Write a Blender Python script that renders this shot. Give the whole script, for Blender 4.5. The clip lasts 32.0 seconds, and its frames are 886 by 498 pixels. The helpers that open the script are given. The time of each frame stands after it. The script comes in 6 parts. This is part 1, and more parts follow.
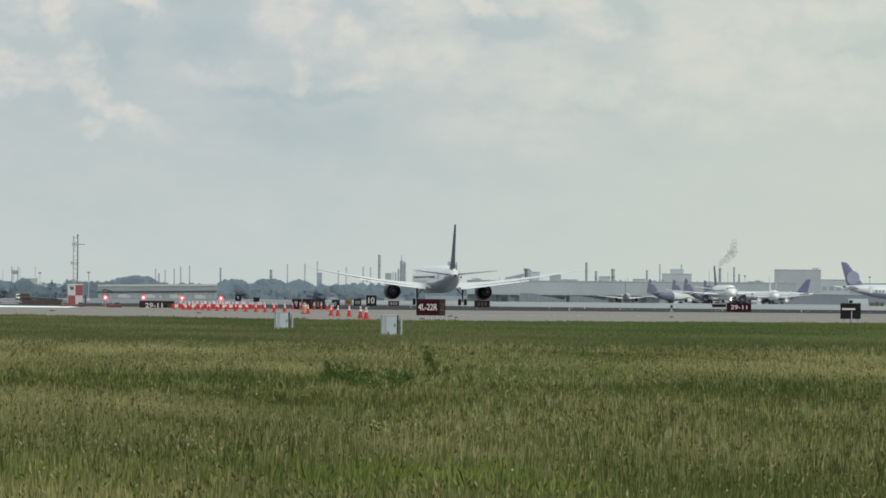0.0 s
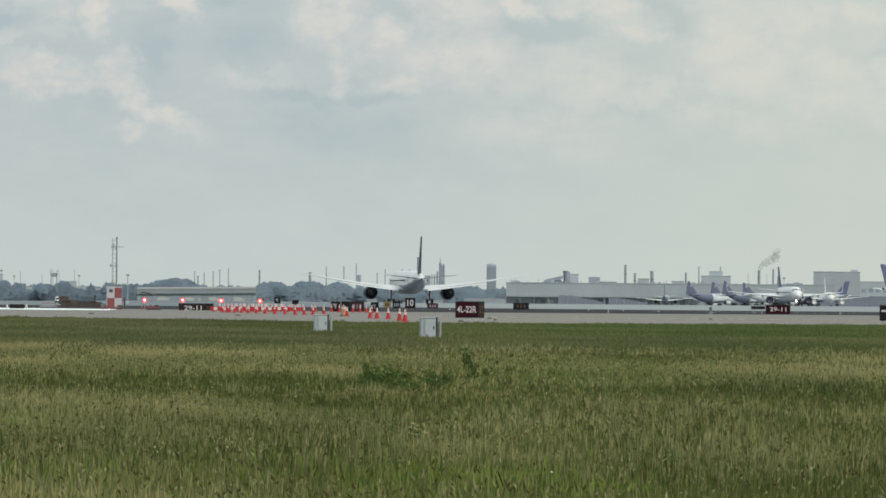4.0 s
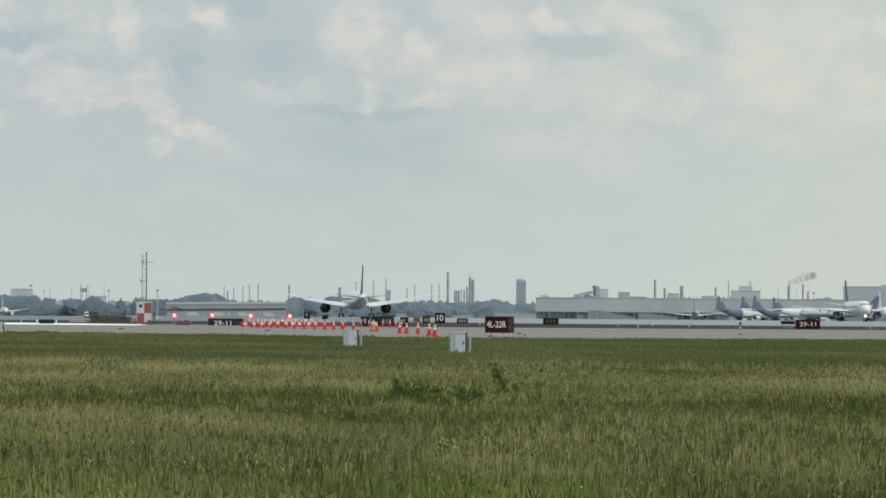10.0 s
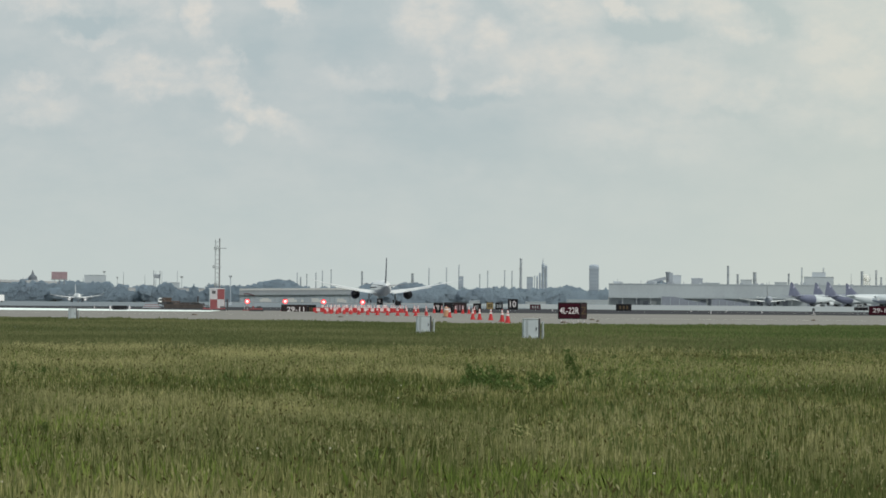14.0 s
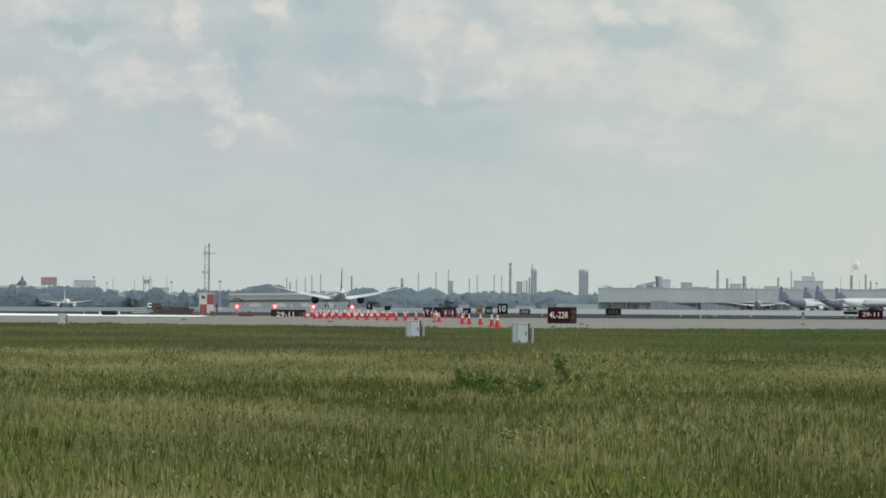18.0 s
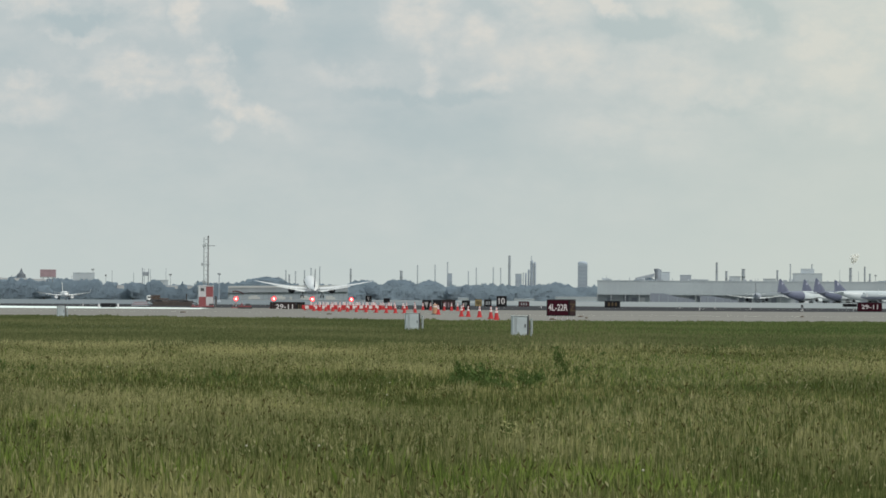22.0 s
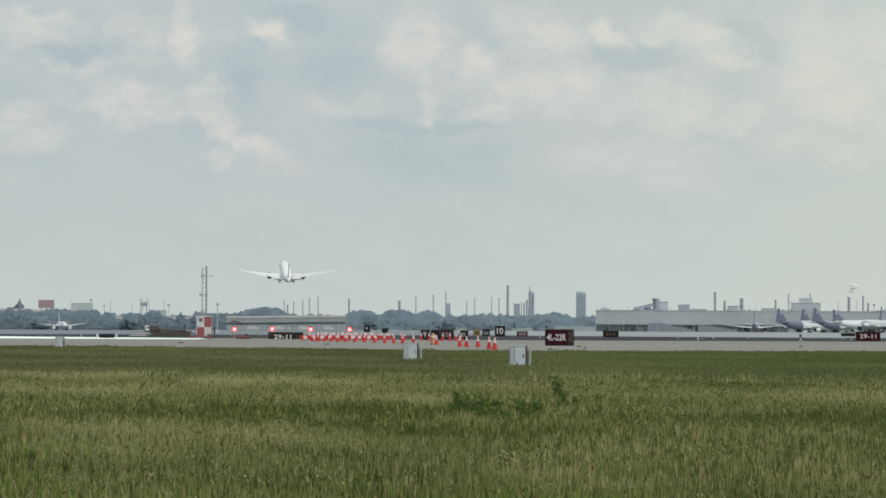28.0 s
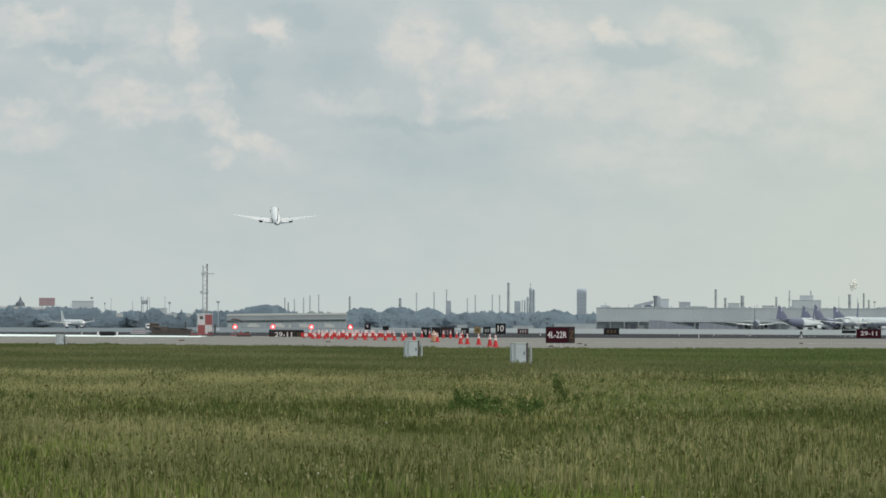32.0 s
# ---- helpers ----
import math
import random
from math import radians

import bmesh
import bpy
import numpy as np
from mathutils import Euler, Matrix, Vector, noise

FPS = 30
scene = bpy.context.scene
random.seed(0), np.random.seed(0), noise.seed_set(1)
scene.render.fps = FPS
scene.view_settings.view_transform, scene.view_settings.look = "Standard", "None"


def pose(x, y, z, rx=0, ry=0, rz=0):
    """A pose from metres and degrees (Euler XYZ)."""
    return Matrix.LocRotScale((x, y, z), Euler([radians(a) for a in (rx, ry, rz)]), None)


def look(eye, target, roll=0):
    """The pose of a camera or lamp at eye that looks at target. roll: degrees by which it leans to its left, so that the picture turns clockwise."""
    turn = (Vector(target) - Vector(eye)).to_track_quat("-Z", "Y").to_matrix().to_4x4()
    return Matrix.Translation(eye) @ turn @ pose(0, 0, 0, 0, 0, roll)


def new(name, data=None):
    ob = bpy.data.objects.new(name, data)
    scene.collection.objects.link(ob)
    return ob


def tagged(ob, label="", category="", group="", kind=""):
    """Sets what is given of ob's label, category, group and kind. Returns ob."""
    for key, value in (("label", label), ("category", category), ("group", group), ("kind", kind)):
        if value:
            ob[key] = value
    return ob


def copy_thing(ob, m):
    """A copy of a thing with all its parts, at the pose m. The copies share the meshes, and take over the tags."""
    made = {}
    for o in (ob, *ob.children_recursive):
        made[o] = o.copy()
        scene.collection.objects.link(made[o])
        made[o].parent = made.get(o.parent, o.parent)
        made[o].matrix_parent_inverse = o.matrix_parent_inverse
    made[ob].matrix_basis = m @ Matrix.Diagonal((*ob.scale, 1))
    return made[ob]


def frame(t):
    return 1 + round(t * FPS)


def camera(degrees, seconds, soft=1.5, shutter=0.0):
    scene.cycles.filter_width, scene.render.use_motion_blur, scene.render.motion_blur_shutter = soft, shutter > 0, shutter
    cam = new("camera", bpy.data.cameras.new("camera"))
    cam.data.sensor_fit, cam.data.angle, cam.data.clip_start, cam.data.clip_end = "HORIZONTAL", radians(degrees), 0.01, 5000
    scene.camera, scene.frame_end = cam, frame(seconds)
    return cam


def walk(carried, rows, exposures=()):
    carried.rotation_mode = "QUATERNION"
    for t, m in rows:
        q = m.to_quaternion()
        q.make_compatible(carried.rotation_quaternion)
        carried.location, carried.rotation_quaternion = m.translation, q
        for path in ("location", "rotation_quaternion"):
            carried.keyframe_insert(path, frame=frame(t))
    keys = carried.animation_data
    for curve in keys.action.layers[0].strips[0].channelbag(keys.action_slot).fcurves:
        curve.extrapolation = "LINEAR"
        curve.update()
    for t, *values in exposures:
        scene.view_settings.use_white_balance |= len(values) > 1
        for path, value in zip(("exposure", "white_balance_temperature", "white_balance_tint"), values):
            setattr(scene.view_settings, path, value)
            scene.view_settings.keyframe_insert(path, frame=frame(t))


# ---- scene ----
# Plan: the camera stands at the origin, +y runs along the runway, z is up.
# Bearings are counted in ten-thousandths of a radian from a line 170 of them left of +y;
# elevations in the same unit above the eye's level.
EYE = 1.05
LINE = 170


def at(b, d, z=0.0):
    """A place by its bearing and distance."""
    a = (b - LINE) * 1e-4
    return Vector((d * math.sin(a), d * math.cos(a), z))


def up(e, d):
    """The height of a point seen at elevation e at distance d."""
    return EYE + e * 1e-4 * d


def wide(n, d):
    return n * 1e-4 * d


cam = camera(8.966, 32.0, soft=1.7)
PATH = [
    (0, 1015.8, 91.6, 0.53),
    (0.5, 995.3, 91.9, 0.48),
    (1, 978.1, 95.8, 0.54),
    (1.5, 964.5, 101.8, 0.54),
    (2, 949.4, 104.7, 0.54),
    (2.5, 938.1, 104.2, 0.53),
    (3, 935.4, 101.4, 0.57),
    (3.5, 939.3, 96.3, 0.52),
    (5.5, 960.2, 94.3, 0.45),
    (6, 963.1, 102, 0.46),
    (6.5, 964.2, 109.7, 0.42),
    (7, 964, 118.6, 0.42),
    (7.5, 963, 126.9, 0.4),
    (8, 962.1, 133.9, 0.42),
    (8.5, 958.7, 138.7, 0.45),
    (9, 946.5, 137.3, 0.38),
    (9.5, 924.8, 132.3, 0.46),
    (10, 894.2, 121.3, 0.46),
    (10.5, 857.4, 113, 0.46),
    (11, 822.2, 108, 0.43),
    (11.5, 795.6, 106.4, 0.48),
    (12, 776.4, 107.9, 0.5),
    (12.5, 765.4, 108.7, 0.47),
    (13, 761, 106.2, 0.42),
    (13.5, 762.3, 99.5, 0.47),
    (14, 765.4, 95.8, 0.46),
    (14.5, 770.1, 97.1, 0.4),
    (16.5, 784.7, 111.6, 0.36),
    (17, 784.1, 108.4, 0.32),
    (17.5, 784.4, 106.2, 0.39),
    (18, 783.9, 104.2, 0.36),
    (18.5, 784, 103.3, 0.39),
    (19, 784, 104, 0.29),
    (19.5, 783.8, 105.7, 0.3),
    (20, 784.2, 105.6, 0.28),
    (20.5, 784.3, 105.3, 0.32),
    (21, 785.4, 100.7, 0.33),
    (21.5, 785.7, 93.5, 0.29),
    (22, 785.6, 90.8, 0.37),
    (22.5, 787, 92.1, 0.33),
    (23, 787.2, 99.5, 0.28),
    (23.5, 786.2, 108.4, 0.31),
    (24, 787, 117.8, 0.29),
    (24.5, 787.1, 125.3, 0.26),
    (25, 787, 130.1, 0.29),
    (25.5, 787, 133.2, 0.32),
    (27.5, 787.2, 142.3, 0.28),
    (28, 788.4, 143.9, 0.29),
    (28.5, 788.6, 143.9, 0.29),
    (29, 789.3, 140.8, 0.28),
    (29.5, 788.8, 137.6, 0.25),
    (30, 787.6, 134.7, 0.28),
    (30.5, 787.6, 133, 0.25),
    (31, 787.3, 133.3, 0.24),
    (31.5, 787.2, 137.7, 0.28),
    (32, 787.3, 139.5, 0.24),
]


def aim(b, e, roll):
    a, p = (b - LINE) * 1e-4, e * 1e-4
    way = Vector((math.sin(a) * math.cos(p), math.cos(a) * math.cos(p), math.sin(p)))
    eye = Vector((0, 0, EYE))
    return look(eye, eye + way * 10, roll)


walk(cam, [(t, aim(b, e, r)) for t, b, e, r in PATH], exposures=((0.0, 0.0), (32.0, 0.0)))

# ---- sky and sun ----
SUN_WAY = Vector((0.50, -0.62, 0.66)).normalized()
world = bpy.data.worlds.new("sky")
scene.world = world
world.use_nodes = True
wn, wl = world.node_tree.nodes, world.node_tree.links
wn.clear()


def wmath(op, a, b=None, clamp=False):
    n = wn.new("ShaderNodeMath")
    n.operation, n.use_clamp = op, clamp
    for i, v in enumerate((a, b)):
        if v is None:
            continue
        if isinstance(v, (int, float)):
            n.inputs[i].default_value = v
        else:
            wl.new(v, n.inputs[i])
    return n.outputs[0]


def build_sky():
    out = wn.new("ShaderNodeOutputWorld")
    sky = wn.new("ShaderNodeTexSky")
    sky.sky_type, sky.sun_disc = "NISHITA", False
    sky.sun_elevation = math.asin(SUN_WAY.z)
    sky.sun_rotation = math.atan2(SUN_WAY.x, SUN_WAY.y)
    sky.dust_density, sky.air_density = 3.0, 1.0
    clear = wn.new("ShaderNodeBackground")
    clear.inputs["Strength"].default_value = 0.07
    wl.new(sky.outputs[0], clear.inputs["Color"])
    co = wn.new("ShaderNodeTexCoord")
    sep = wn.new("ShaderNodeSeparateXYZ")
    wl.new(co.outputs["Generated"], sep.inputs[0])
    a = wmath("MULTIPLY", wmath("ARCTAN2", sep.outputs[0], sep.outputs[1]), 100.0)
    e = wmath("MULTIPLY", sep.outputs[2], 100.0)
    flat = wn.new("ShaderNodeCombineXYZ")
    wl.new(a, flat.inputs[0]), wl.new(e, flat.inputs[1])

    def cloud_noise(scale, detail, rough, stretch=1.0):
        m = wn.new("ShaderNodeMapping")
        m.inputs["Scale"].default_value = (scale, scale * stretch, 1)
        wl.new(flat.outputs[0], m.inputs["Vector"])
        n = wn.new("ShaderNodeTexNoise")
        n.inputs["Scale"].default_value = 1.0
        n.inputs["Detail"].default_value, n.inputs["Roughness"].default_value = detail, rough
        wl.new(m.outputs[0], n.inputs["Vector"])
        return n
    warp = cloud_noise(1.3, 7, 0.6)
    shift = wn.new("ShaderNodeVectorMath")
    shift.operation = "MULTIPLY_ADD"
    shift.inputs[1].default_value = (1.5, 1.1, 0)
    shift.inputs[2].default_value = (-0.75, -0.55, 0)
    wl.new(warp.outputs["Color"], shift.inputs[0])
    spot = wn.new("ShaderNodeVectorMath")
    spot.operation = "ADD"
    wl.new(flat.outputs[0], spot.inputs[0]), wl.new(shift.outputs[0], spot.inputs[1])

    def bank(kind, clouds, rim):
        """The thickest of several tilted oval clouds: bearing, elevation, half width, half height, tilt, power."""
        mask = None
        for b, el, rb, re, tilt, power in clouds:
            fit = wn.new("ShaderNodeMapping")
            fit.vector_type = "TEXTURE"
            fit.inputs["Location"].default_value = ((b - LINE) * 0.01, el * 0.01, 0)
            fit.inputs["Rotation"].default_value = (0, 0, radians(tilt))
            fit.inputs["Scale"].default_value = (rb * 0.01, re * 0.01, 1)
            wl.new(spot.outputs[0], fit.inputs["Vector"])
            size = wn.new("ShaderNodeVectorMath")
            size.operation = "LENGTH"
            wl.new(fit.outputs[0], size.inputs[0])
            fade = wn.new("ShaderNodeMapRange")
            fade.interpolation_type = "SMOOTHSTEP"
            for i, v in enumerate((rim, 0.2, 0.0, power)):
                fade.inputs[i + 1].default_value = v
            wl.new(size.outputs["Value"], fade.inputs[0])
            mask = fade.outputs[0] if mask is None else wmath(kind, mask, fade.outputs[0])
        return mask
    # crisp cumulus edges, broad soft banks, and the blue-grey gaps between them
    crisp = bank("MAXIMUM", ((240, 397, 98, 27, -3, 0.75), (366, 424, 22, 30, 0, 0.6), (425, 347, 76, 19, -29, 0.95), (393, 304, 32, 12, -8, 0.6), (45, 389, 38, 15, 5, 0.6),
                             (470, 519, 30, 20, -40, 1.0), (326, 518, 26, 52, 10, 0.85), (757, 408, 21, 38, 0, 0.6), (890, 397, 62, 16, 8, 0.6),
                             (1088, 523, 38, 17, -30, 1.0), (1276, 478, 52, 14, -4, 0.7), (1322, 378, 34, 34, 0, 0.6), (1365, 349, 60, 8, 0, 0.5)), 1.75)
    banks = bank("MAXIMUM", ((35, 342, 75, 26, 0, 0.5), (235, 508, 50, 40, -20, 0.45), (60, 530, 95, 26, 0, 0.75), (140, 461, 70, 9, 0, 0.4), (738, 508, 60, 55, 0, 0.85), (832, 476, 60, 48, -20, 0.75),
                             (1000, 425, 125, 55, -15, 0.6), (1195, 400, 110, 58, -10, 0.6), (1130, 305, 150, 50, 0, 0.4), (1480, 440, 110, 95, 0, 0.85), (1640, 395, 150, 80, 0, 0.7)), 1.6)
    east = bank("MAXIMUM", ((960, 520, 80, 40, 0, 0.7), (1215, 525, 80, 34, -10, 0.75), (1440, 530, 60, 40, 0, 0.5), (1560, 510, 80, 60, 0, 0.8), (1690, 515, 60, 24, 0, 0.95), (1775, 518, 60, 24, 0, 1.0),
                            (1450, 335, 130, 40, 0, 0.45), (1735, 345, 90, 40, 0, 0.55), (620, 395, 80, 20, 0, 0.3)), 1.6)
    gaps = bank("MAXIMUM", ((1132, 486, 62, 26, -8, 0.8), (1356, 498, 66, 26, -35, 0.85), (610, 470, 60, 60, -30, 0.35), (760, 366, 150, 12, 0, 0.35), (165, 487, 95, 12, 0, 0.5), (430, 440, 40, 60, 0, 0.4),
                            (1752, 461, 95, 13, 5, 0.8), (1260, 345, 60, 10, 0, 0.4), (830, 285, 140, 45, 0, 0.35), (540, 540, 50, 30, 0, 0.4)), 1.7)
    fine = cloud_noise(1.6, 9, 0.62, 1.5)
    wide_noise = cloud_noise(0.45, 6, 0.55, 2.4)
    grain = wmath("SUBTRACT", fine.outputs[0], 0.5)
    rag = wmath("ADD", wmath("MULTIPLY", grain, 3.4), 0.95)
    puffs = wmath("MULTIPLY", crisp, wmath("MULTIPLY", wmath("MINIMUM", rag, 1.3), 0.70))
    soft_banks = wmath("MULTIPLY", wmath("MAXIMUM", banks, east), wmath("ADD", wmath("MULTIPLY", grain, 2.0), 0.72))
    veil = wmath("ADD", wmath("MULTIPLY", wmath("SUBTRACT", wide_noise.outputs[0], 0.5), 0.75), wmath("MULTIPLY", grain, 0.35))
    body = wmath("ADD", wmath("MAXIMUM", puffs, soft_banks), wmath("ADD", veil, 0.23))
    thick = wmath("SUBTRACT", body, wmath("MULTIPLY", gaps, wmath("ADD", wmath("MULTIPLY", grain, 1.2), 0.55)), True)
    tone = wn.new("ShaderNodeValToRGB")
    tone.color_ramp.elements[0].color = (0.452, 0.535, 0.558, 1)
    tone.color_ramp.elements[1].color = (0.710, 0.698, 0.655, 1)
    mid = tone.color_ramp.elements.new(0.45)
    mid.color = (0.577, 0.620, 0.620, 1)
    wl.new(thick, tone.inputs[0])
    # paler, warmer air towards the horizon and towards the sun's side
    low = wn.new("ShaderNodeMapRange")
    low.interpolation_type = "SMOOTHSTEP"
    for i, v in enumerate((0.0, 4.2, 0.75, 0.0)):
        low.inputs[i + 1].default_value = v
    wl.new(e, low.inputs[0])
    side = wn.new("ShaderNodeMapRange")
    side.interpolation_type = "SMOOTHSTEP"
    for i, v in enumerate((4.0, 17.0, 0.0, 0.52)):
        side.inputs[i + 1].default_value = v
    wl.new(a, side.inputs[0])
    air = wn.new("ShaderNodeMix")
    air.data_type = "RGBA"
    air.inputs[7].default_value = (0.594, 0.660, 0.632, 1)
    wl.new(low.outputs[0], air.inputs[0])
    wl.new(tone.outputs[0], air.inputs[6])
    warm = wn.new("ShaderNodeMix")
    warm.data_type = "RGBA"
    warm.inputs[7].default_value = (0.660, 0.705, 0.612, 1)
    wl.new(side.outputs[0], warm.inputs[0]), wl.new(air.outputs[2], warm.inputs[6])
    cover = wn.new("ShaderNodeBackground")
    # an overcast sky grows brighter towards the zenith
    high = wn.new("ShaderNodeMapRange")
    high.interpolation_type = "SMOOTHSTEP"
    for i, v in enumerate((9.0, 75.0, 1.03, 1.9)):
        high.inputs[i + 1].default_value = v
    wl.new(e, high.inputs[0])
    wl.new(high.outputs[0], cover.inputs["Strength"])
    wl.new(warm.outputs[2], cover.inputs["Color"])
    both = wn.new("ShaderNodeMixShader")
    both.inputs[0].default_value = 0.9
    wl.new(clear.outputs[0], both.inputs[1]), wl.new(cover.outputs[0], both.inputs[2])
    wl.new(both.outputs[0], out.inputs[0])


build_sky()
sun = new("sun", bpy.data.lights.new("sun", "SUN"))
sun.data.energy, sun.data.angle, sun.data.color = 2.0, radians(14), (1.0, 0.96, 0.9)
sun.matrix_world = look(SUN_WAY * 100, (0, 0, 0))


# ---- materials ----
def mat(name, color, rough=0.6, metal=0.0, vary=0.15, scale=3.0, bump=0.0, fine=40.0, coat=0.0, piece=0.0):
    """A surface with two scales of variation, in metres of the thing's own space."""
    m = bpy.data.materials.new(name)
    m.use_nodes = True
    n, l = m.node_tree.nodes, m.node_tree.links
    b = n["Principled BSDF"]
    b.inputs["Roughness"].default_value, b.inputs["Metallic"].default_value = rough, metal
    b.inputs["Coat Weight"].default_value = coat
    co = n.new("ShaderNodeTexCoord")
    big, small = n.new("ShaderNodeTexNoise"), n.new("ShaderNodeTexNoise")
    big.inputs["Scale"].default_value, small.inputs["Scale"].default_value = scale, fine
    big.inputs["Detail"].default_value = 5
    for t in (big, small):
        l.new(co.outputs["Object"], t.inputs["Vector"])
    mix = n.new("ShaderNodeMix")
    mix.inputs[0].default_value = 0.35
    l.new(big.outputs[0], mix.inputs[2]), l.new(small.outputs[0], mix.inputs[3])
    ramp = n.new("ShaderNodeValToRGB")
    ramp.color_ramp.elements[0].position, ramp.color_ramp.elements[1].position = 0.3, 0.7
    ramp.color_ramp.elements[0].color = (*[c * (1 - vary) for c in color], 1)
    ramp.color_ramp.elements[1].color = (*[min(1, c * (1 + vary)) for c in color], 1)
    if piece:
        info = n.new("ShaderNodeObjectInfo")
        add = n.new("ShaderNodeMath")
        add.operation = "MULTIPLY_ADD"
        add.inputs[1].default_value = piece
        l.new(info.outputs["Random"], add.inputs[0]), l.new(mix.outputs[0], add.inputs[2])
        l.new(add.outputs[0], ramp.inputs[0])
    else:
        l.new(mix.outputs[0], ramp.inputs[0])
    l.new(ramp.outputs[0], b.inputs["Base Color"])
    if bump:
        bm = n.new("ShaderNodeBump")
        bm.inputs["Strength"].default_value, bm.inputs["Distance"].default_value = bump, 0.02
        l.new(small.outputs[0], bm.inputs["Height"]), l.new(bm.outputs[0], b.inputs["Normal"])
    return m


def glow(name, color, power):
    m = mat(name, color, 0.3)
    b = m.node_tree.nodes["Principled BSDF"]
    b.inputs["Emission Color"].default_value = (*color, 1)
    b.inputs["Emission Strength"].default_value = power
    return m


WHITE = mat("white_paint", (0.78, 0.78, 0.77), 0.3, vary=0.05, scale=0.4, coat=0.3)
PLANE_WHITE = mat("airframe_white", (0.64, 0.645, 0.65), 0.28, vary=0.04, scale=0.2, fine=3, coat=0.4)
PLANE_GREY = mat("airframe_grey", (0.20, 0.22, 0.27), 0.35, vary=0.08, scale=0.2, fine=3)
# airframe white greyed down: haze over the apron is painted in
DULL_WHITE = mat("hazed_white", (0.44, 0.48, 0.50), 0.4, vary=0.06, scale=0.2, fine=3)
WING_GREY = mat("wing_grey", (0.52, 0.54, 0.55), 0.4, vary=0.07, scale=0.3, fine=4)
FIN_BLUE = mat("fin_blue", (0.035, 0.05, 0.13), 0.35, vary=0.12, scale=0.3, fine=3)
FIN_NAVY = mat("fin_navy", (0.013, 0.017, 0.040), 0.5, vary=0.12, scale=0.3, fine=3)
FIN_HAZE = mat("fin_pale_slate", (0.20, 0.21, 0.29), 0.4, vary=0.1, scale=0.3, fine=3)
# blue fin and purple fin, both lightened by haze put in the colour
FIN_HAZED_BLUE = mat("fin_hazed_blue", (0.110, 0.122, 0.205), 0.4, vary=0.1, scale=0.3, fine=3)
FIN_PURPLE = mat("fin_hazed_purple", (0.098, 0.110, 0.166), 0.4, vary=0.15, scale=0.2, fine=3)
FIN_LILAC = mat("fin_lilac", (0.30, 0.31, 0.38), 0.4, vary=0.12, scale=0.2, fine=3)
NOZZLE = mat("nozzle_dark", (0.035, 0.035, 0.04), 0.5, 0.4, vary=0.3, scale=2)
BARE_METAL = mat("bare_metal", (0.55, 0.55, 0.56), 0.35, 0.85, vary=0.1)
RUBBER = mat("rubber", (0.025, 0.025, 0.026), 0.85, vary=0.2, bump=0.2)
GLASS_DARK = mat("dark_glazing", (0.02, 0.025, 0.03), 0.12, vary=0.1)
SIGN_RED = mat("sign_red", (0.030, 0.0030, 0.0085), 0.7, vary=0.15, scale=2)
SIGN_BLACK = mat("sign_black", (0.012, 0.012, 0.014), 0.7, vary=0.2, scale=2)
SIGN_YELLOW = mat("sign_yellow", (0.20, 0.15, 0.06), 0.5, vary=0.15)
LEGEND_WHITE = mat("legend_white", (0.54, 0.51, 0.52), 0.45, vary=0.05)
LEGEND_YELLOW = mat("legend_yellow", (0.08, 0.058, 0.034), 0.45, vary=0.08)
CONE_ORANGE = mat("cone_orange", (0.36, 0.032, 0.034), 0.5, vary=0.12, scale=4, piece=0.3)
CONE_WHITE = mat("cone_white", (0.58, 0.52, 0.52), 0.5, vary=0.08, scale=4)
BOX_GREY = mat("cabinet_grey", (0.35, 0.395, 0.42), 0.5, vary=0.10, scale=3, bump=0.1)
BOX_SIDE = mat("galvanised", (0.36, 0.39, 0.40), 0.45, 0.5, vary=0.15, scale=5)
STEEL = mat("painted_steel", (0.28, 0.30, 0.31), 0.5, 0.3, vary=0.15)
DARK_STEEL = mat("dark_steel", (0.06, 0.06, 0.065), 0.55, 0.3, vary=0.25)
RED_PAINT = mat("red_paint", (0.19, 0.045, 0.050), 0.5, vary=0.15)
TIMBER = mat("timber", (0.085, 0.058, 0.043), 0.75, vary=0.3, scale=3, bump=0.3)
RED_LAMP = glow("red_lamp", (1.0, 0.24, 0.22), 5.0)
RED_HALO = glow("red_halo", (0.85, 0.035, 0.05), 1.25)
LAMP_WHITE = glow("landing_lamp", (1.0, 0.86, 0.7), 14.0)
# stacks, tower and cladding: base colours include the blue-grey haze of distance
STACK_GREY = mat("hazed_stack_grey", (0.27, 0.30, 0.335), 0.8, vary=0.12, scale=0.1, fine=1)
STACK_DARK = mat("hazed_stack_dark", (0.17, 0.19, 0.215), 0.8, vary=0.12, scale=0.1, fine=1)
STACK_PALE = mat("hazed_stack_pale", (0.36, 0.40, 0.44), 0.8, vary=0.12, scale=0.1, fine=1)
TOWER_BLUE = mat("hazed_tower_blue", (0.27, 0.315, 0.375), 0.6, vary=0.12, scale=0.1, fine=1)
CLADDING = mat("hazed_warehouse_cladding", (0.285, 0.315, 0.332), 0.6, vary=0.09, scale=0.05, fine=0.6, piece=0.12)
CLADDING_DARK = mat("hazed_hangar_cladding", (0.18, 0.20, 0.235), 0.6, vary=0.15, scale=0.05, fine=0.6)
CONCRETE_PALE = mat("pale_concrete", (0.55, 0.55, 0.53), 0.8, vary=0.1, scale=0.1, fine=1)
STORE_GREY = mat("storage_cladding", (0.325, 0.355, 0.395), 0.7, vary=0.08, scale=0.08, fine=0.8)
PARAPET = mat("parapet_concrete", (0.40, 0.41, 0.415), 0.8, vary=0.10, scale=0.1, fine=1)
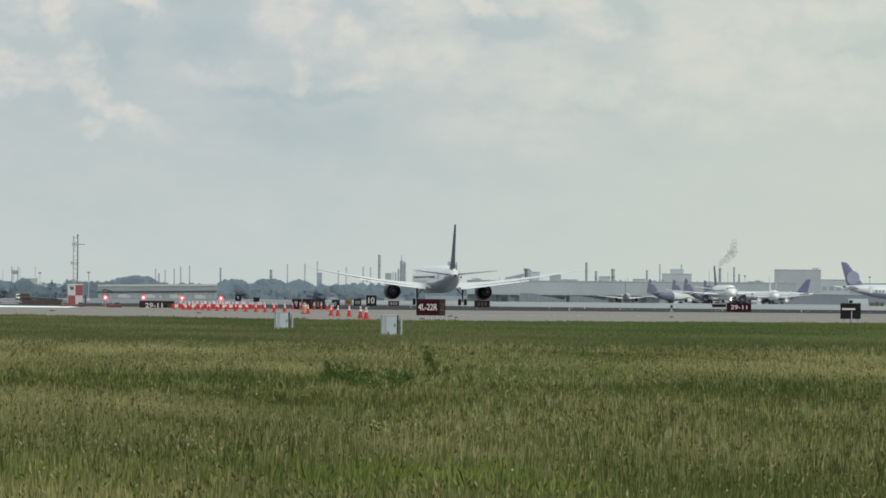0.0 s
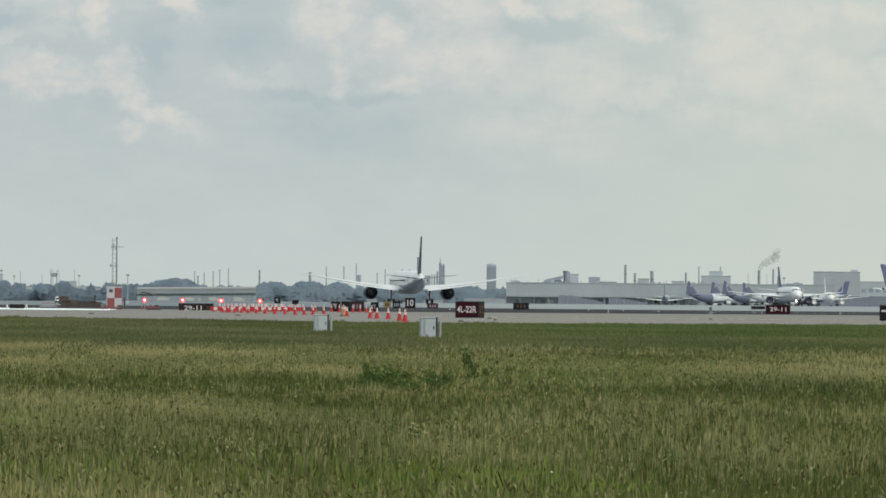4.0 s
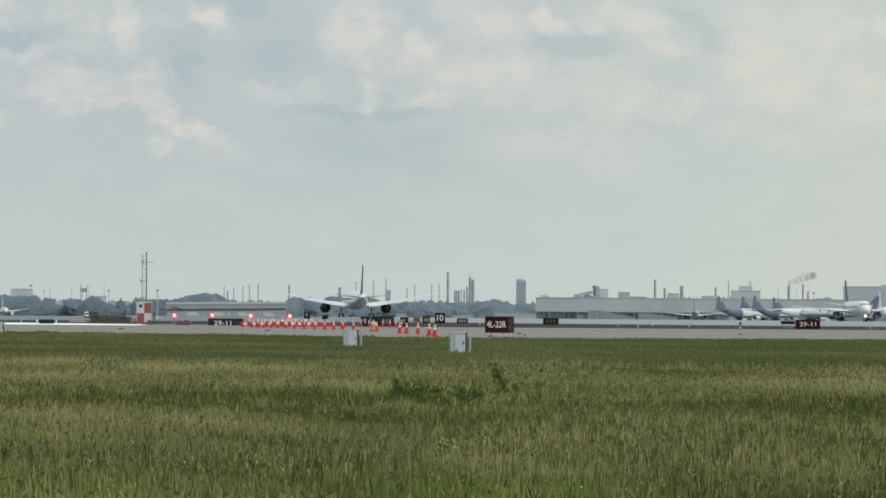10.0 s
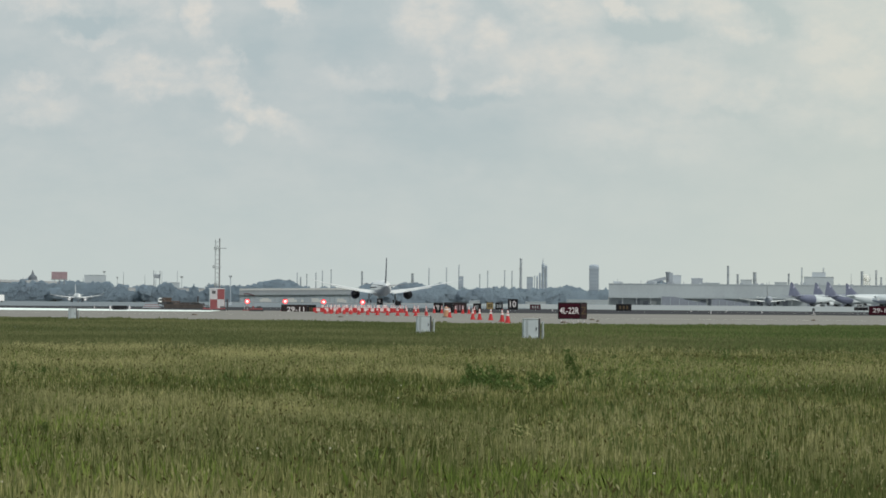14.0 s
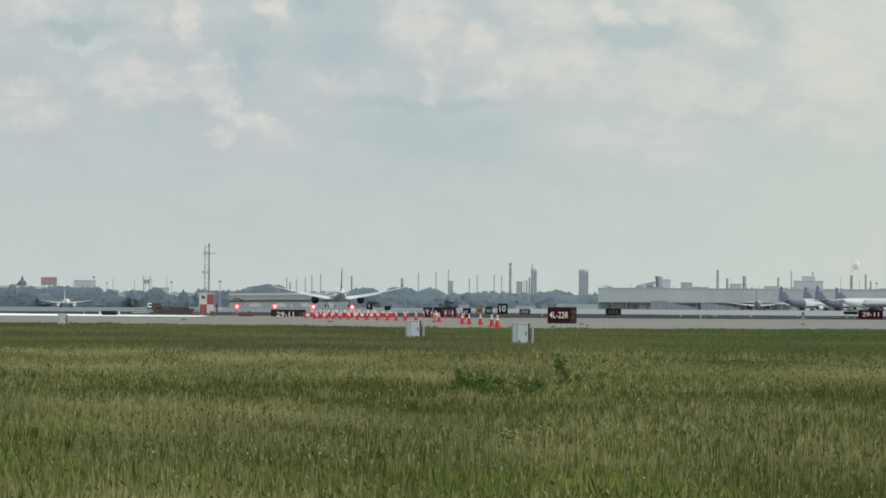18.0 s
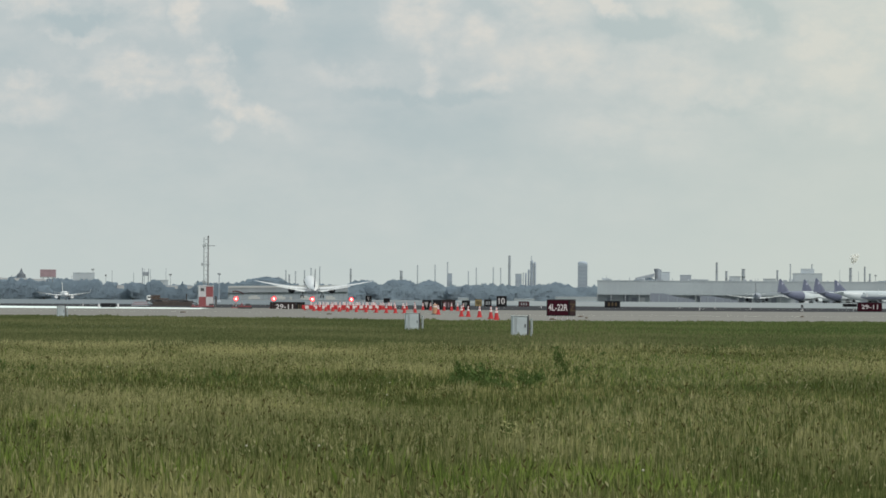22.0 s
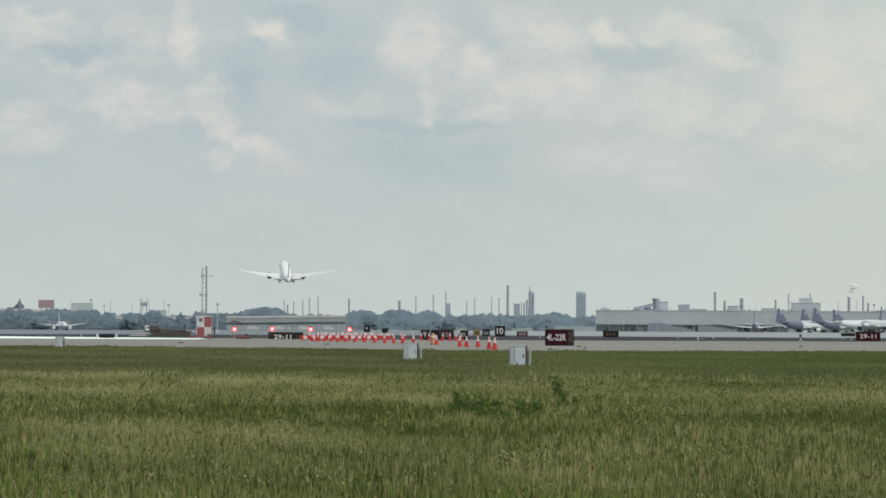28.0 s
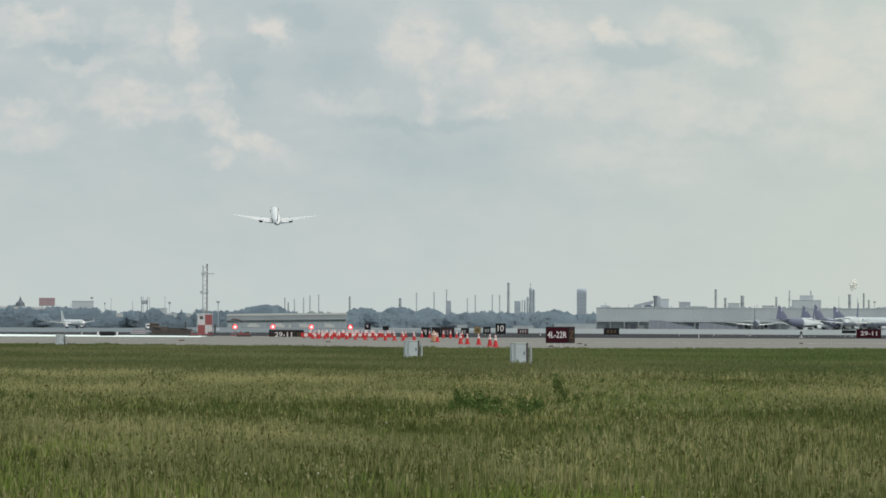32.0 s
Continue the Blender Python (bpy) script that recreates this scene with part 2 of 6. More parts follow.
ROOF_WHITE = mat("white_membrane", (0.46, 0.48, 0.49), 0.6, vary=0.05, scale=0.1, fine=1)
BILLBOARD = mat("billboard_red", (0.27, 0.19, 0.21), 0.6, vary=0.2, scale=0.3, fine=2)
BARK = mat("bark", (0.10, 0.085, 0.07), 0.9, vary=0.25)
# paler and bluer than real leaves: distance haze is mixed into the colour
HAZED_LEAVES = mat("hazed_far_foliage", (0.238, 0.302, 0.362), 0.95, vary=0.12, scale=0.08, fine=0.5, piece=0.22)


def let_light_through(m, share):
    """Thin leaves pass light to their far side."""
    n, l = m.node_tree.nodes, m.node_tree.links
    b = n["Principled BSDF"]
    b.inputs["Specular IOR Level"].default_value = 0.1
    tr, mx = n.new("ShaderNodeBsdfTranslucent"), n.new("ShaderNodeMixShader")
    l.new(b.inputs["Base Color"].links[0].from_socket, tr.inputs["Color"])
    mx.inputs[0].default_value = share
    l.new(b.outputs[0], mx.inputs[1]), l.new(tr.outputs[0], mx.inputs[2])
    l.new(mx.outputs[0], n["Material Output"].inputs[0])


let_light_through(HAZED_LEAVES, 0.55)
# far window panes, lightened with haze in their colour
FAR_GLASS = mat("hazed_glazing", (0.24, 0.28, 0.335), 0.5, vary=0.15, scale=0.1, fine=1)
# slate tone that paints in the shade on an airliner's fuselage
BODY_SHADE = mat("body_shade", (0.20, 0.23, 0.29), 0.4, vary=0.1, scale=0.3, fine=3)
for dull in (CLADDING_DARK, CLADDING, SIGN_RED, SIGN_BLACK, LEGEND_WHITE, LEGEND_YELLOW, CONE_ORANGE):
    dull.node_tree.nodes["Principled BSDF"].inputs["Specular IOR Level"].default_value = 0.12
# tailplane painted dark to carry the shade on its underside
TAIL_DARK = mat("tailplane_shade", (0.085, 0.09, 0.105), 0.4, vary=0.1, scale=0.3, fine=3)


# ---- mesh helpers ----
def finish(bm, name, smooth=False):
    me = bpy.data.meshes.new(name)
    bmesh.ops.recalc_face_normals(bm, faces=bm.faces)
    bm.to_mesh(me)
    bm.free()
    if smooth:
        me.shade_smooth()
    return me


def part(name, bm, material, parent, label="", smooth=False, place=None):
    me = bm if isinstance(bm, bpy.types.Mesh) else finish(bm, name, smooth)
    if not me.materials:
        me.materials.append(material)
    ob = new(name, me)
    ob.parent = parent
    if place is not None:
        ob.matrix_local = place
    if label:
        ob["label"] = label
    return ob


def thing(name, place, label, category, group="", kind=""):
    ob = new(name)
    ob.empty_display_size = 0.2
    ob.matrix_world = place
    return tagged(ob, label, category, group, kind)


def facing(b, d, z=0.0, turn=0.0):
    """Stands at that bearing and distance, its front (-y) towards the camera, turned by so many degrees."""
    p = at(b, d, z)
    return Matrix.Translation(p) @ pose(0, 0, 0, 0, 0, -math.degrees((b - LINE) * 1e-4) + turn)


def box(bm, x0, x1, y0, y1, z0, z1, bevel=0.0):
    made = bmesh.ops.create_cube(bm, size=1.0)["verts"]
    for v in made:
        v.co = Vector((x0 + (v.co.x + 0.5) * (x1 - x0), y0 + (v.co.y + 0.5) * (y1 - y0), z0 + (v.co.z + 0.5) * (z1 - z0)))
    if bevel:
        edges = list({e for v in made for e in v.link_edges})
        bmesh.ops.bevel(bm, geom=edges, offset=bevel, segments=2, affect="EDGES", profile=0.5)
    return bm


def cube(x0, x1, y0, y1, z0, z1, bevel=0.0):
    return box(bmesh.new(), x0, x1, y0, y1, z0, z1, bevel)


def rod(bm, p, q, r0, r1=None, seg=8):
    """A round bar from p to q."""
    p, q = Vector(p), Vector(q)
    r1 = r0 if r1 is None else r1
    way = (q - p)
    m = Matrix.Translation((p + q) / 2) @ way.to_track_quat("Z", "Y").to_matrix().to_4x4()
    bmesh.ops.create_cone(bm, cap_ends=True, segments=seg, radius1=r0, radius2=max(r1, 1e-4), depth=way.length, matrix=m)
    return bm


def loft(bm, rings, cap=True):
    """Skins rings of the same number of points."""
    rows = [[bm.verts.new(p) for p in ring] for ring in rings]
    n = len(rows[0])
    for a, b in zip(rows, rows[1:]):
        for i in range(n):
            j = (i + 1) % n
            bm.faces.new((a[i], a[j], b[j], b[i]))
    if cap:
        bm.faces.new(rows[0])
        bm.faces.new(list(reversed(rows[-1])))
    return bm


def circle(y, z, rx, rz, n=20, x=0.0):
    return [(x + rx * math.sin(2 * math.pi * i / n), y, z + rz * math.cos(2 * math.pi * i / n)) for i in range(n)]


def lathe(profile, n=16, axis="z"):
    """Turns (radius, height) pairs round an axis."""
    bm = bmesh.new()
    rings = []
    for r, h in profile:
        ring = []
        for i in range(n):
            a = 2 * math.pi * i / n
            c, s = r * math.cos(a), r * math.sin(a)
            ring.append((c, s, h) if axis == "z" else (c, h, s))
        rings.append(ring)
    return loft(bm, rings)


def glyph_mesh(text, size, depth):
    cu = bpy.data.curves.new("glyph", "FONT")
    cu.body, cu.size, cu.extrude, cu.offset = text, size, depth, size * 0.012
    cu.align_y = "CENTER"
    temp = bpy.data.objects.new("glyph", cu)
    me = bpy.data.meshes.new_from_object(temp)
    bpy.data.objects.remove(temp)
    bpy.data.curves.remove(cu)
    xs = [v.co.x for v in me.vertices]
    return me, min(xs), max(xs)


def letters(text, size, material, parent, place, room, depth=0.01):
    """Raised lettering in the built-in font, each character a mesh of its own, squeezed to the room it has."""
    whole, lo, hi = glyph_mesh(text, size, depth)
    bpy.data.meshes.remove(whole)
    k = min(1.3, room / (hi - lo))
    for i, ch in enumerate(text):
        me, a, b = glyph_mesh(ch, size, depth)
        run, _, end = glyph_mesh(text[:i + 1], size, depth)
        bpy.data.meshes.remove(run)
        for v in me.vertices:
            v.co.x = (v.co.x + end - b - (lo + hi) / 2) * k
        part("legend", me, material, parent, place=place)


# ---- aircraft ----
def foil(x, y_le, chord, z, thick, droop=0.0, n=7):
    """A wing section at x: leading edge at y_le, chord running backwards (-y)."""
    top, low = [], []
    for i in range(n):
        s = i / (n - 1)
        h = thick * chord * (2.2 * math.sqrt(max(s, 0)) * (1 - s) * 0.75 + 0.02)
        drop = droop * s * chord
        top.append((x, y_le - s * chord, z + h * 0.62 - drop))
        low.append((x, y_le - s * chord, z - h * 0.38 - drop))
    return top + list(reversed(low[:-1]))[:-1]


def wing_mesh(sections):
    bm = bmesh.new()
    return loft(bm, [foil(*s) for s in sections])


def airliner(place, spec, label, group=""):
    """A twin-engined airliner with its nose towards +y and its origin on the ground under the main gear.
    spec: length, radius, span, axis height, fin height, engine spacing and radius, sweep, materials."""
    L, r, span, zc = spec["length"], spec["radius"], spec["span"], spec["axis"]
    ac = thing("airliner", place, label, "airliner", group)
    nose = L * 0.53
    stations = ((0.0, 0.02, -0.30), (0.006, 0.22, -0.28), (0.02, 0.46, -0.20), (0.045, 0.72, -0.10), (0.08, 0.91, -0.03),
                (0.12, 1.0, 0.0), (0.30, 1.0, 0.0), (0.62, 1.0, 0.0), (0.72, 0.95, 0.05), (0.80, 0.80, 0.19), (0.88, 0.57, 0.38),
                (0.95, 0.31, 0.56), (0.99, 0.12, 0.66), (1.0, 0.05, 0.68))
    bm = bmesh.new()
    lift = spec.get("tail_lift", 1.0)
    loft(bm, [circle(nose - s * L, zc + dz * r * (lift if s > 0.5 else 1), k * r, k * r * 1.02, 24) for s, k, dz in stations])
    for f in bm.faces:
        c = f.calc_center_median()
        back = (nose - c.y) / L
        if c.z < zc - r * 0.30 + max(0, back - 0.72) * r * spec.get("sweep_paint", 2.2):
            f.material_index = 1
        if spec.get("rear") and back > 0.60 + 0.06 * (c.z - zc) / r:
            f.material_index = 2
    body = part("fuselage", bm, spec["paint"], ac, smooth=True)
    body.data.materials.append(spec["belly"])
    body.data.materials.append(spec.get("rear", spec["paint"]))
    # cabin windows, doors and cockpit glazing
    for side in (-1, 1):
        n = spec.get("windows", 0)
        pane = None
        for i in range(n):
            y = nose - L * (0.13 + 0.66 * i / n)
            x = side * r * 0.985
            if pane is None:
                pane = part("cabin_window", cube(-0.05, 0.05, -0.15, 0.15, -0.22, 0.22, 0.02), GLASS_DARK, body, place=pose(x, y, zc + r * 0.14))
            else:
                part("cabin_window", pane.data, GLASS_DARK, body, place=pose(x, y, zc + r * 0.14))
        for s in ((0.095,) if spec.get("rear") else (0.095, 0.80)):
            k = 1.0 if s < 0.5 else 0.80
            up_z = 0.0 if s < 0.5 else 0.19 * r
            y = nose - L * s
            x = side * r * k * 0.985
            part("door", cube(x - 0.05, x + 0.05, y - 0.5, y + 0.5, zc + up_z - 0.7, zc + up_z + 1.1, 0.02), WING_GREY, body)
    glaze = bmesh.new()
    for side in (-1, 1):
        for i in range(3):
            a0, a1 = 0.10 + i * 0.34, 0.38 + i * 0.34
            ys = (nose - L * 0.030 - 0.30 * i * r * 0.5, nose - L * 0.030 - 0.30 * (i + 1) * r * 0.5)
            v = [glaze.verts.new((side * r * 0.66 * math.sin(a) * (1 + 0.12 * i), y, zc + r * (0.52 * math.cos(a * 0.55) + dz)))
                 for a, y, dz in ((a0, ys[0], -0.10), (a1, ys[1], -0.10), (a1, ys[1] - 0.25, 0.16), (a0, ys[0] - 0.25, 0.16))]
            glaze.faces.new(v)
    bmesh.ops.solidify(glaze, geom=glaze.faces[:], thickness=0.05)
    part("cockpit_glazing", glaze, GLASS_DARK, body, "dark cockpit windows")
    # wings
    half, root = span / 2, spec["root"]
    le0 = L * 0.115
    tan_s = math.tan(radians(spec["sweep"]))
    zr = zc - r * 0.62
    flex = spec["flex"]
    for side, nm in ((-1, "left"), (1, "right")):
        secs = []
        for k in (0.0, 0.12, 0.22, 0.33, 0.5, 0.68, 0.84, 0.93, 0.98, 1.0):
            x = half * k
            chord = root * (1 - 0.52 * min(k / 0.33, 1)) if k < 0.33 else root * (0.48 - 0.34 * (k - 0.33) / 0.67)
            le = le0 - tan_s * x
            if k > 0.9 and spec["tip"] == "raked":
                le -= (k - 0.9) * 10 * span * 0.016
                chord *= 1 - (k - 0.9) * 6
            z = zr + flex[0] * x + flex[1] * half * k ** 2.2
            secs.append((side * x, le, max(chord, 0.35), z + 0.02 * chord, spec.get("thick", 0.125) - 0.015 * k, 0.05 * (1 - 0.7 * k)))
        wing = part("wing", wing_mesh(secs), spec["wing"], ac, smooth=False)
        tip = secs[-1]
        if spec["tip"] == "winglet":
            bmw = bmesh.new()
            loft(bmw, [[(tip[0] + side * (0.05 + 0.35 * t), tip[1] - s * (tip[2] * (1 - 0.55 * t)) - 1.0 * t, tip[3] + 2.2 * t)
                        for s in (0, 0.5, 1)] + [(tip[0] + side * (0.13 + 0.35 * t), tip[1] - 0.5 * tip[2] * (1 - 0.55 * t) - 1.0 * t, tip[3] + 2.2 * t)]
                       for t in (0, 0.4, 1.0)])
            part("winglet", bmw, spec["fin"] if spec.get("tinted_tips") else spec["paint"], wing)
        # flap track fairings and trailing flaps
        for k in (0.28, 0.42, 0.56):
            x = half * k
            chord = root * (1 - 0.52 * min(k / 0.33, 1)) if k < 0.33 else root * (0.48 - 0.34 * (k - 0.33) / 0.67)
            y1 = le0 - tan_s * x - chord
            z = zr + flex[0] * x + flex[1] * half * k ** 2.2
            fb = lathe(((0.02, -1.7), (0.22, -1.0), (0.32, 0.2), (0.22, 1.6), (0.02, 2.2)), 8, "y")
            part("flap_fairing", fb, spec["wing"], wing, place=pose(side * x, y1 + 0.6, z - 0.42))
        fl = wing_mesh([(side * half * k, le0 - tan_s * half * k - c + 0.2, c2, zr + flex[0] * half * k + flex[1] * half * k ** 2.2 - 0.22, 0.10, spec.get("flap", 0.05))
                        for k, c, c2 in ((0.13, root * 0.80, root * 0.17), (0.32, root * 0.50, root * 0.14), (0.62, root * 0.33, root * 0.10))])
        part("flap", fl, spec["wing"], wing)
        # tailplane
        tz = zc + r * spec.get("tail_z", 0.42)
        ty = nose - L * 0.875
        th = spec["tail_span"] / 2
        part("tailplane", wing_mesh([(side * x, ty - x * 0.66, c, tz + 0.11 * x, 0.09)
                                     for x, c in ((r * 0.35, spec["fin_root"] * 0.72), (th * 0.6, spec["fin_root"] * 0.46), (th, spec["fin_root"] * 0.26))]),
             TAIL_DARK if spec.get("shaded_tail") else spec.get("rear", spec["wing"]), ac)
        # engine with nacelle, fan, core nozzle and pylon
        ex = spec["engine_x"]
        er = spec["engine_r"]
        k = ex / half
        ez = zr + flex[0] * ex + flex[1] * half * k ** 2.2 - er * 1.08 - 0.1 + spec.get("engine_up", 0.0)
        ey = le0 - tan_s * ex + er * 1.5 + spec.get("engine_ahead", 0.0)
        eng = part("engine", lathe(((er * 0.80, er * 0.95), (er * 0.93, er * 1.12), (er * 1.03, er * 0.85), (er * 1.08, er * 0.1), (er * 1.02, -er * 1.2),
                                    (er * 0.86, -er * 2.1), (er * 0.78, -er * 2.1), (er * 0.80, -er * 1.2), (er * 0.78, er * 0.4)), 24, "y"),
                   spec["nacelle"], ac, smooth=True, place=pose(side * ex, ey, ez))
        part("intake_lip", lathe(((er * 0.80, er * 0.93), (er * 0.93, er * 1.14), (er * 0.99, er * 1.02), (er * 0.94, er * 0.94)), 24, "y"),
             spec.get("lip", BARE_METAL), eng, "" if "lip" in spec else "polished intake lip", smooth=True)
        part("fan", lathe(((0.02, er * 0.75), (er * 0.24, er * 0.35), (er * 0.80, er * 0.25), (er * 0.80, er * 0.15)), 24, "y"), NOZZLE, eng)
        part("core_nozzle", lathe(((er * 0.79, -er * 1.5), (er * 0.62, -er * 1.6), (er * 0.56, -er * 2.5), (er * 0.44, -er * 2.9), (er * 0.34, -er * 2.7),
                                   (er * 0.22, -er * 3.2), (0.02, -er * 3.7)), 20, "y"), NOZZLE, eng, "dark core nozzle and cone", smooth=True)
        pyl = bmesh.new()
        box(pyl, -0.16, 0.16, -er * 3.2 - spec.get("engine_ahead", 0.0), er * 0.6, er * 0.9, er * 1.25, 0.05)
        part("pylon", pyl, spec["wing"], eng)
    # fin
    fr, fh = spec["fin_root"], spec["fin_top"]
    y0 = nose - L * 0.835
    z0 = zc + r * 0.72
    fin_b = bmesh.new()
    taper, slim, rake = spec.get("fin_taper", 0.66), spec.get("fin_slim", 1.0), spec.get("fin_rake", 0.80)
    rings = []
    for t in (0.0, 0.12, 0.55, 0.93, 1.0):
        z = z0 + (fh - z0) * t
        le = y0 - (fh - z0) * t * rake - (0.4 if t == 1.0 else 0)
        if t == 0.0:
            le += fr * 0.25
        c = fr * (1 - taper * t) + (fr * 0.25 if t == 0 else 0) - (0.5 if t == 1.0 else 0)
        rings.append([(h, le - s * c, z) for s, h in ((0, 0), (0.25, 0.05 * slim * fr * (1 - 0.5 * t)), (0.6, 0.045 * slim * fr * (1 - 0.5 * t)), (1.0, 0.015),
                                                      (1.0, -0.015), (0.6, -0.045 * slim * fr * (1 - 0.5 * t)), (0.25, -0.05 * slim * fr * (1 - 0.5 * t)))])
    loft(fin_b, rings)
    fin = part("fin", fin_b, spec["fin"], ac, spec.get("fin_label", ""))
    if spec.get("fin_mark"):
        for side in (-1, 1):
            mt = spec.get("mark_at", 0.36)
            mk = lathe(((spec["fin_mark"], 0.0), (spec["fin_mark"] * 0.98, 0.04), (0.02, 0.05)), 20)
            part("emblem", mk, spec["mark_paint"], fin, place=Matrix.Translation((side * 0.052 * fr * (1 - 0.5 * (mt - 0.36)), y0 - (fh - z0) * mt * rake - fr * (1 - taper * mt) * 0.42, z0 + (fh - z0) * mt)) @ pose(0, 0, 0, 0, 90 * side, 0))
    rud = bmesh.new()
    loft(rud, [[(h, y0 - (fh - z0) * t * rake - fr * (1 - taper * t) * s, z0 + (fh - z0) * t) for s, h in ((0.74, 0.033 * slim * fr), (1.015, 0.02), (1.015, -0.02), (0.74, -0.033 * slim * fr))]
               for t in (0.08, 0.5, 0.95)])
    part("rudder", rud, spec["fin"], fin)
    part("tail_cone", lathe(((0.28, 0.5), (0.24, -0.35), (0.10, -0.45)), 12, "y"), NOZZLE, body, place=pose(0, nose - L * 0.995, zc + 0.66 * lift * r))
    gear = []
    wr = spec["wheel"]
    for side in (-1, 1):
        gx = spec["gear_x"] * side
        gz = zr - 0.1
        leg = bmesh.new()
        rod(leg, (0, 0, 0), (0, 0, -(gz - wr)), 0.20, 0.16, 10)
        rod(leg, (0, 1.6, -0.2), (0, 0.1, -(gz - wr) * 0.6), 0.09, 0.09, 8)
        rod(leg, (-side * 1.3, 0, -0.1), (0, 0, -(gz - wr) * 0.55), 0.09, 0.09, 8)
        strut = part("main_gear", leg, DARK_STEEL, ac, place=pose(gx, 0, gz))
        part("gear_door", cube(-0.04, 0.04, -0.9, 0.9, -(gz - wr) * 0.55, -0.2, 0.01), spec["paint"], strut, place=pose(side * 0.32, 0, 0))
        bogie = (-0.75, 0.75) if spec["bogie"] else (0.0,)
        for by in bogie:
            for bx in ((-0.62, 0.62) if spec["bogie"] else (-0.42, 0.42)):
                wheel = lathe(((wr * 0.45, -0.19), (wr * 0.92, -0.20), (wr, -0.10), (wr, 0.10), (wr * 0.92, 0.20), (wr * 0.45, 0.19)), 18)
                part("wheel", wheel, RUBBER, strut, place=Matrix.Translation((bx, by, -(gz - wr))) @ pose(0, 0, 0, 0, 90, 0))
        if spec["bogie"]:
            part("truck_beam", rod(bmesh.new(), (0, -0.8, -(gz - wr)), (0, 0.8, -(gz - wr)), 0.14), BARE_METAL, strut)
        gear.append(strut)
    ny, nz = L * 0.44, zc - r * 0.85
    leg = bmesh.new()
    nw = wr * 0.75
    rod(leg, (0, 0, 0), (0, 0, -(nz - nw)), 0.13, 0.10, 8)
    rod(leg, (0, 1.2, 0), (0, 0.1, -(nz - nw) * 0.6), 0.06, 0.06, 6)
    ng = part("nose_gear", leg, BARE_METAL, ac, place=pose(0, ny, nz))
    for bx in (-0.25, 0.25):
        part("wheel", lathe(((nw * 0.45, -0.13), (nw * 0.95, -0.13), (nw, 0), (nw * 0.95, 0.13), (nw * 0.45, 0.13)), 16), RUBBER, ng,
             place=Matrix.Translation((bx, 0, -(nz - nw))) @ pose(0, 0, 0, 0, 90, 0))
    if spec.get("lamp"):
        part("taxi_lamp", lathe(((0.02, 0.16), (spec["lamp"], 0.12), (spec["lamp"], -0.05), (0.05, -0.12)), 14, "y"), LAMP_WHITE, ng, "bright glowing taxi lamp", place=pose(0, 0.35, -(nz - nw) * 0.35))
    gear.append(ng)
    return ac, gear


WIDEBODY = dict(thick=0.165, engine_ahead=0.8, length=62.8, radius=2.95, span=58.6, axis=5.55, windows=40, flap=0.22, root=12.8, sweep=32, flex=(0.085, 0.052), tip="raked", engine_x=9.85, engine_r=1.65, engine_up=0.08,
                fin_root=8.6, fin_top=16.9, tail_span=17.6, gear_x=4.9, wheel=0.68, bogie=True, paint=PLANE_WHITE, belly=PLANE_GREY,
                wing=mat("wing_white", (0.52, 0.53, 0.535), 0.35, vary=0.05, scale=0.3, fine=4), nacelle=FIN_NAVY, fin=FIN_NAVY, shaded_tail=True, tail_z=0.26, tail_lift=0.35, fin_slim=0.5)
NARROW = dict(thick=0.19, lip=DARK_STEEL, length=37.6, radius=1.98, span=34.1, axis=3.75, root=7.2, sweep=27, flex=(0.09, 0.01), tip="winglet", engine_x=5.75, engine_r=1.0,
              fin_root=5.6, fin_top=11.8, tail_span=12.4, gear_x=3.8, wheel=0.57, bogie=False, paint=PLANE_WHITE, belly=PLANE_GREY,
              wing=mat("wing_pale", (0.64, 0.65, 0.65), 0.35, vary=0.05, scale=0.3, fine=4), nacelle=FIN_NAVY, fin=FIN_BLUE)
FREIGHTER = dict(length=50.5, radius=2.75, span=41.0, axis=4.2, root=8.2, sweep=26, flex=(0.08, 0.01), tip="plain", engine_x=6.5, engine_r=1.25,
                 fin_root=12.4, fin_taper=0.88, fin_top=14.2, tail_span=15.2, gear_x=3.7, wheel=0.55, bogie=True, paint=DULL_WHITE, belly=DULL_WHITE,
                 wing=WING_GREY, nacelle=DULL_WHITE, fin=FIN_PURPLE, rear=FIN_PURPLE, fin_rake=1.12, fin_mark=0.75, mark_at=0.66, mark_paint=FIN_LILAC)
REGIONAL = dict(length=31.7, radius=1.55, span=28.6, axis=3.1, root=6.6, sweep=26, flap=0.45, thick=0.26, flex=(0.11, 0.02), tip="winglet", engine_x=4.4, engine_r=0.85,
                fin_root=4.8, fin_top=9.7, tail_span=10.0, gear_x=2.9, wheel=0.45, bogie=False, paint=PLANE_WHITE, belly=PLANE_WHITE,
                wing=PLANE_WHITE, nacelle=PLANE_WHITE, fin=PLANE_WHITE)


# ---- ground ----
def soil_material():
    m = mat("turf_soil", (0.060, 0.068, 0.024), 0.95, vary=0.35, scale=0.35, fine=6, bump=0.4)
    return m


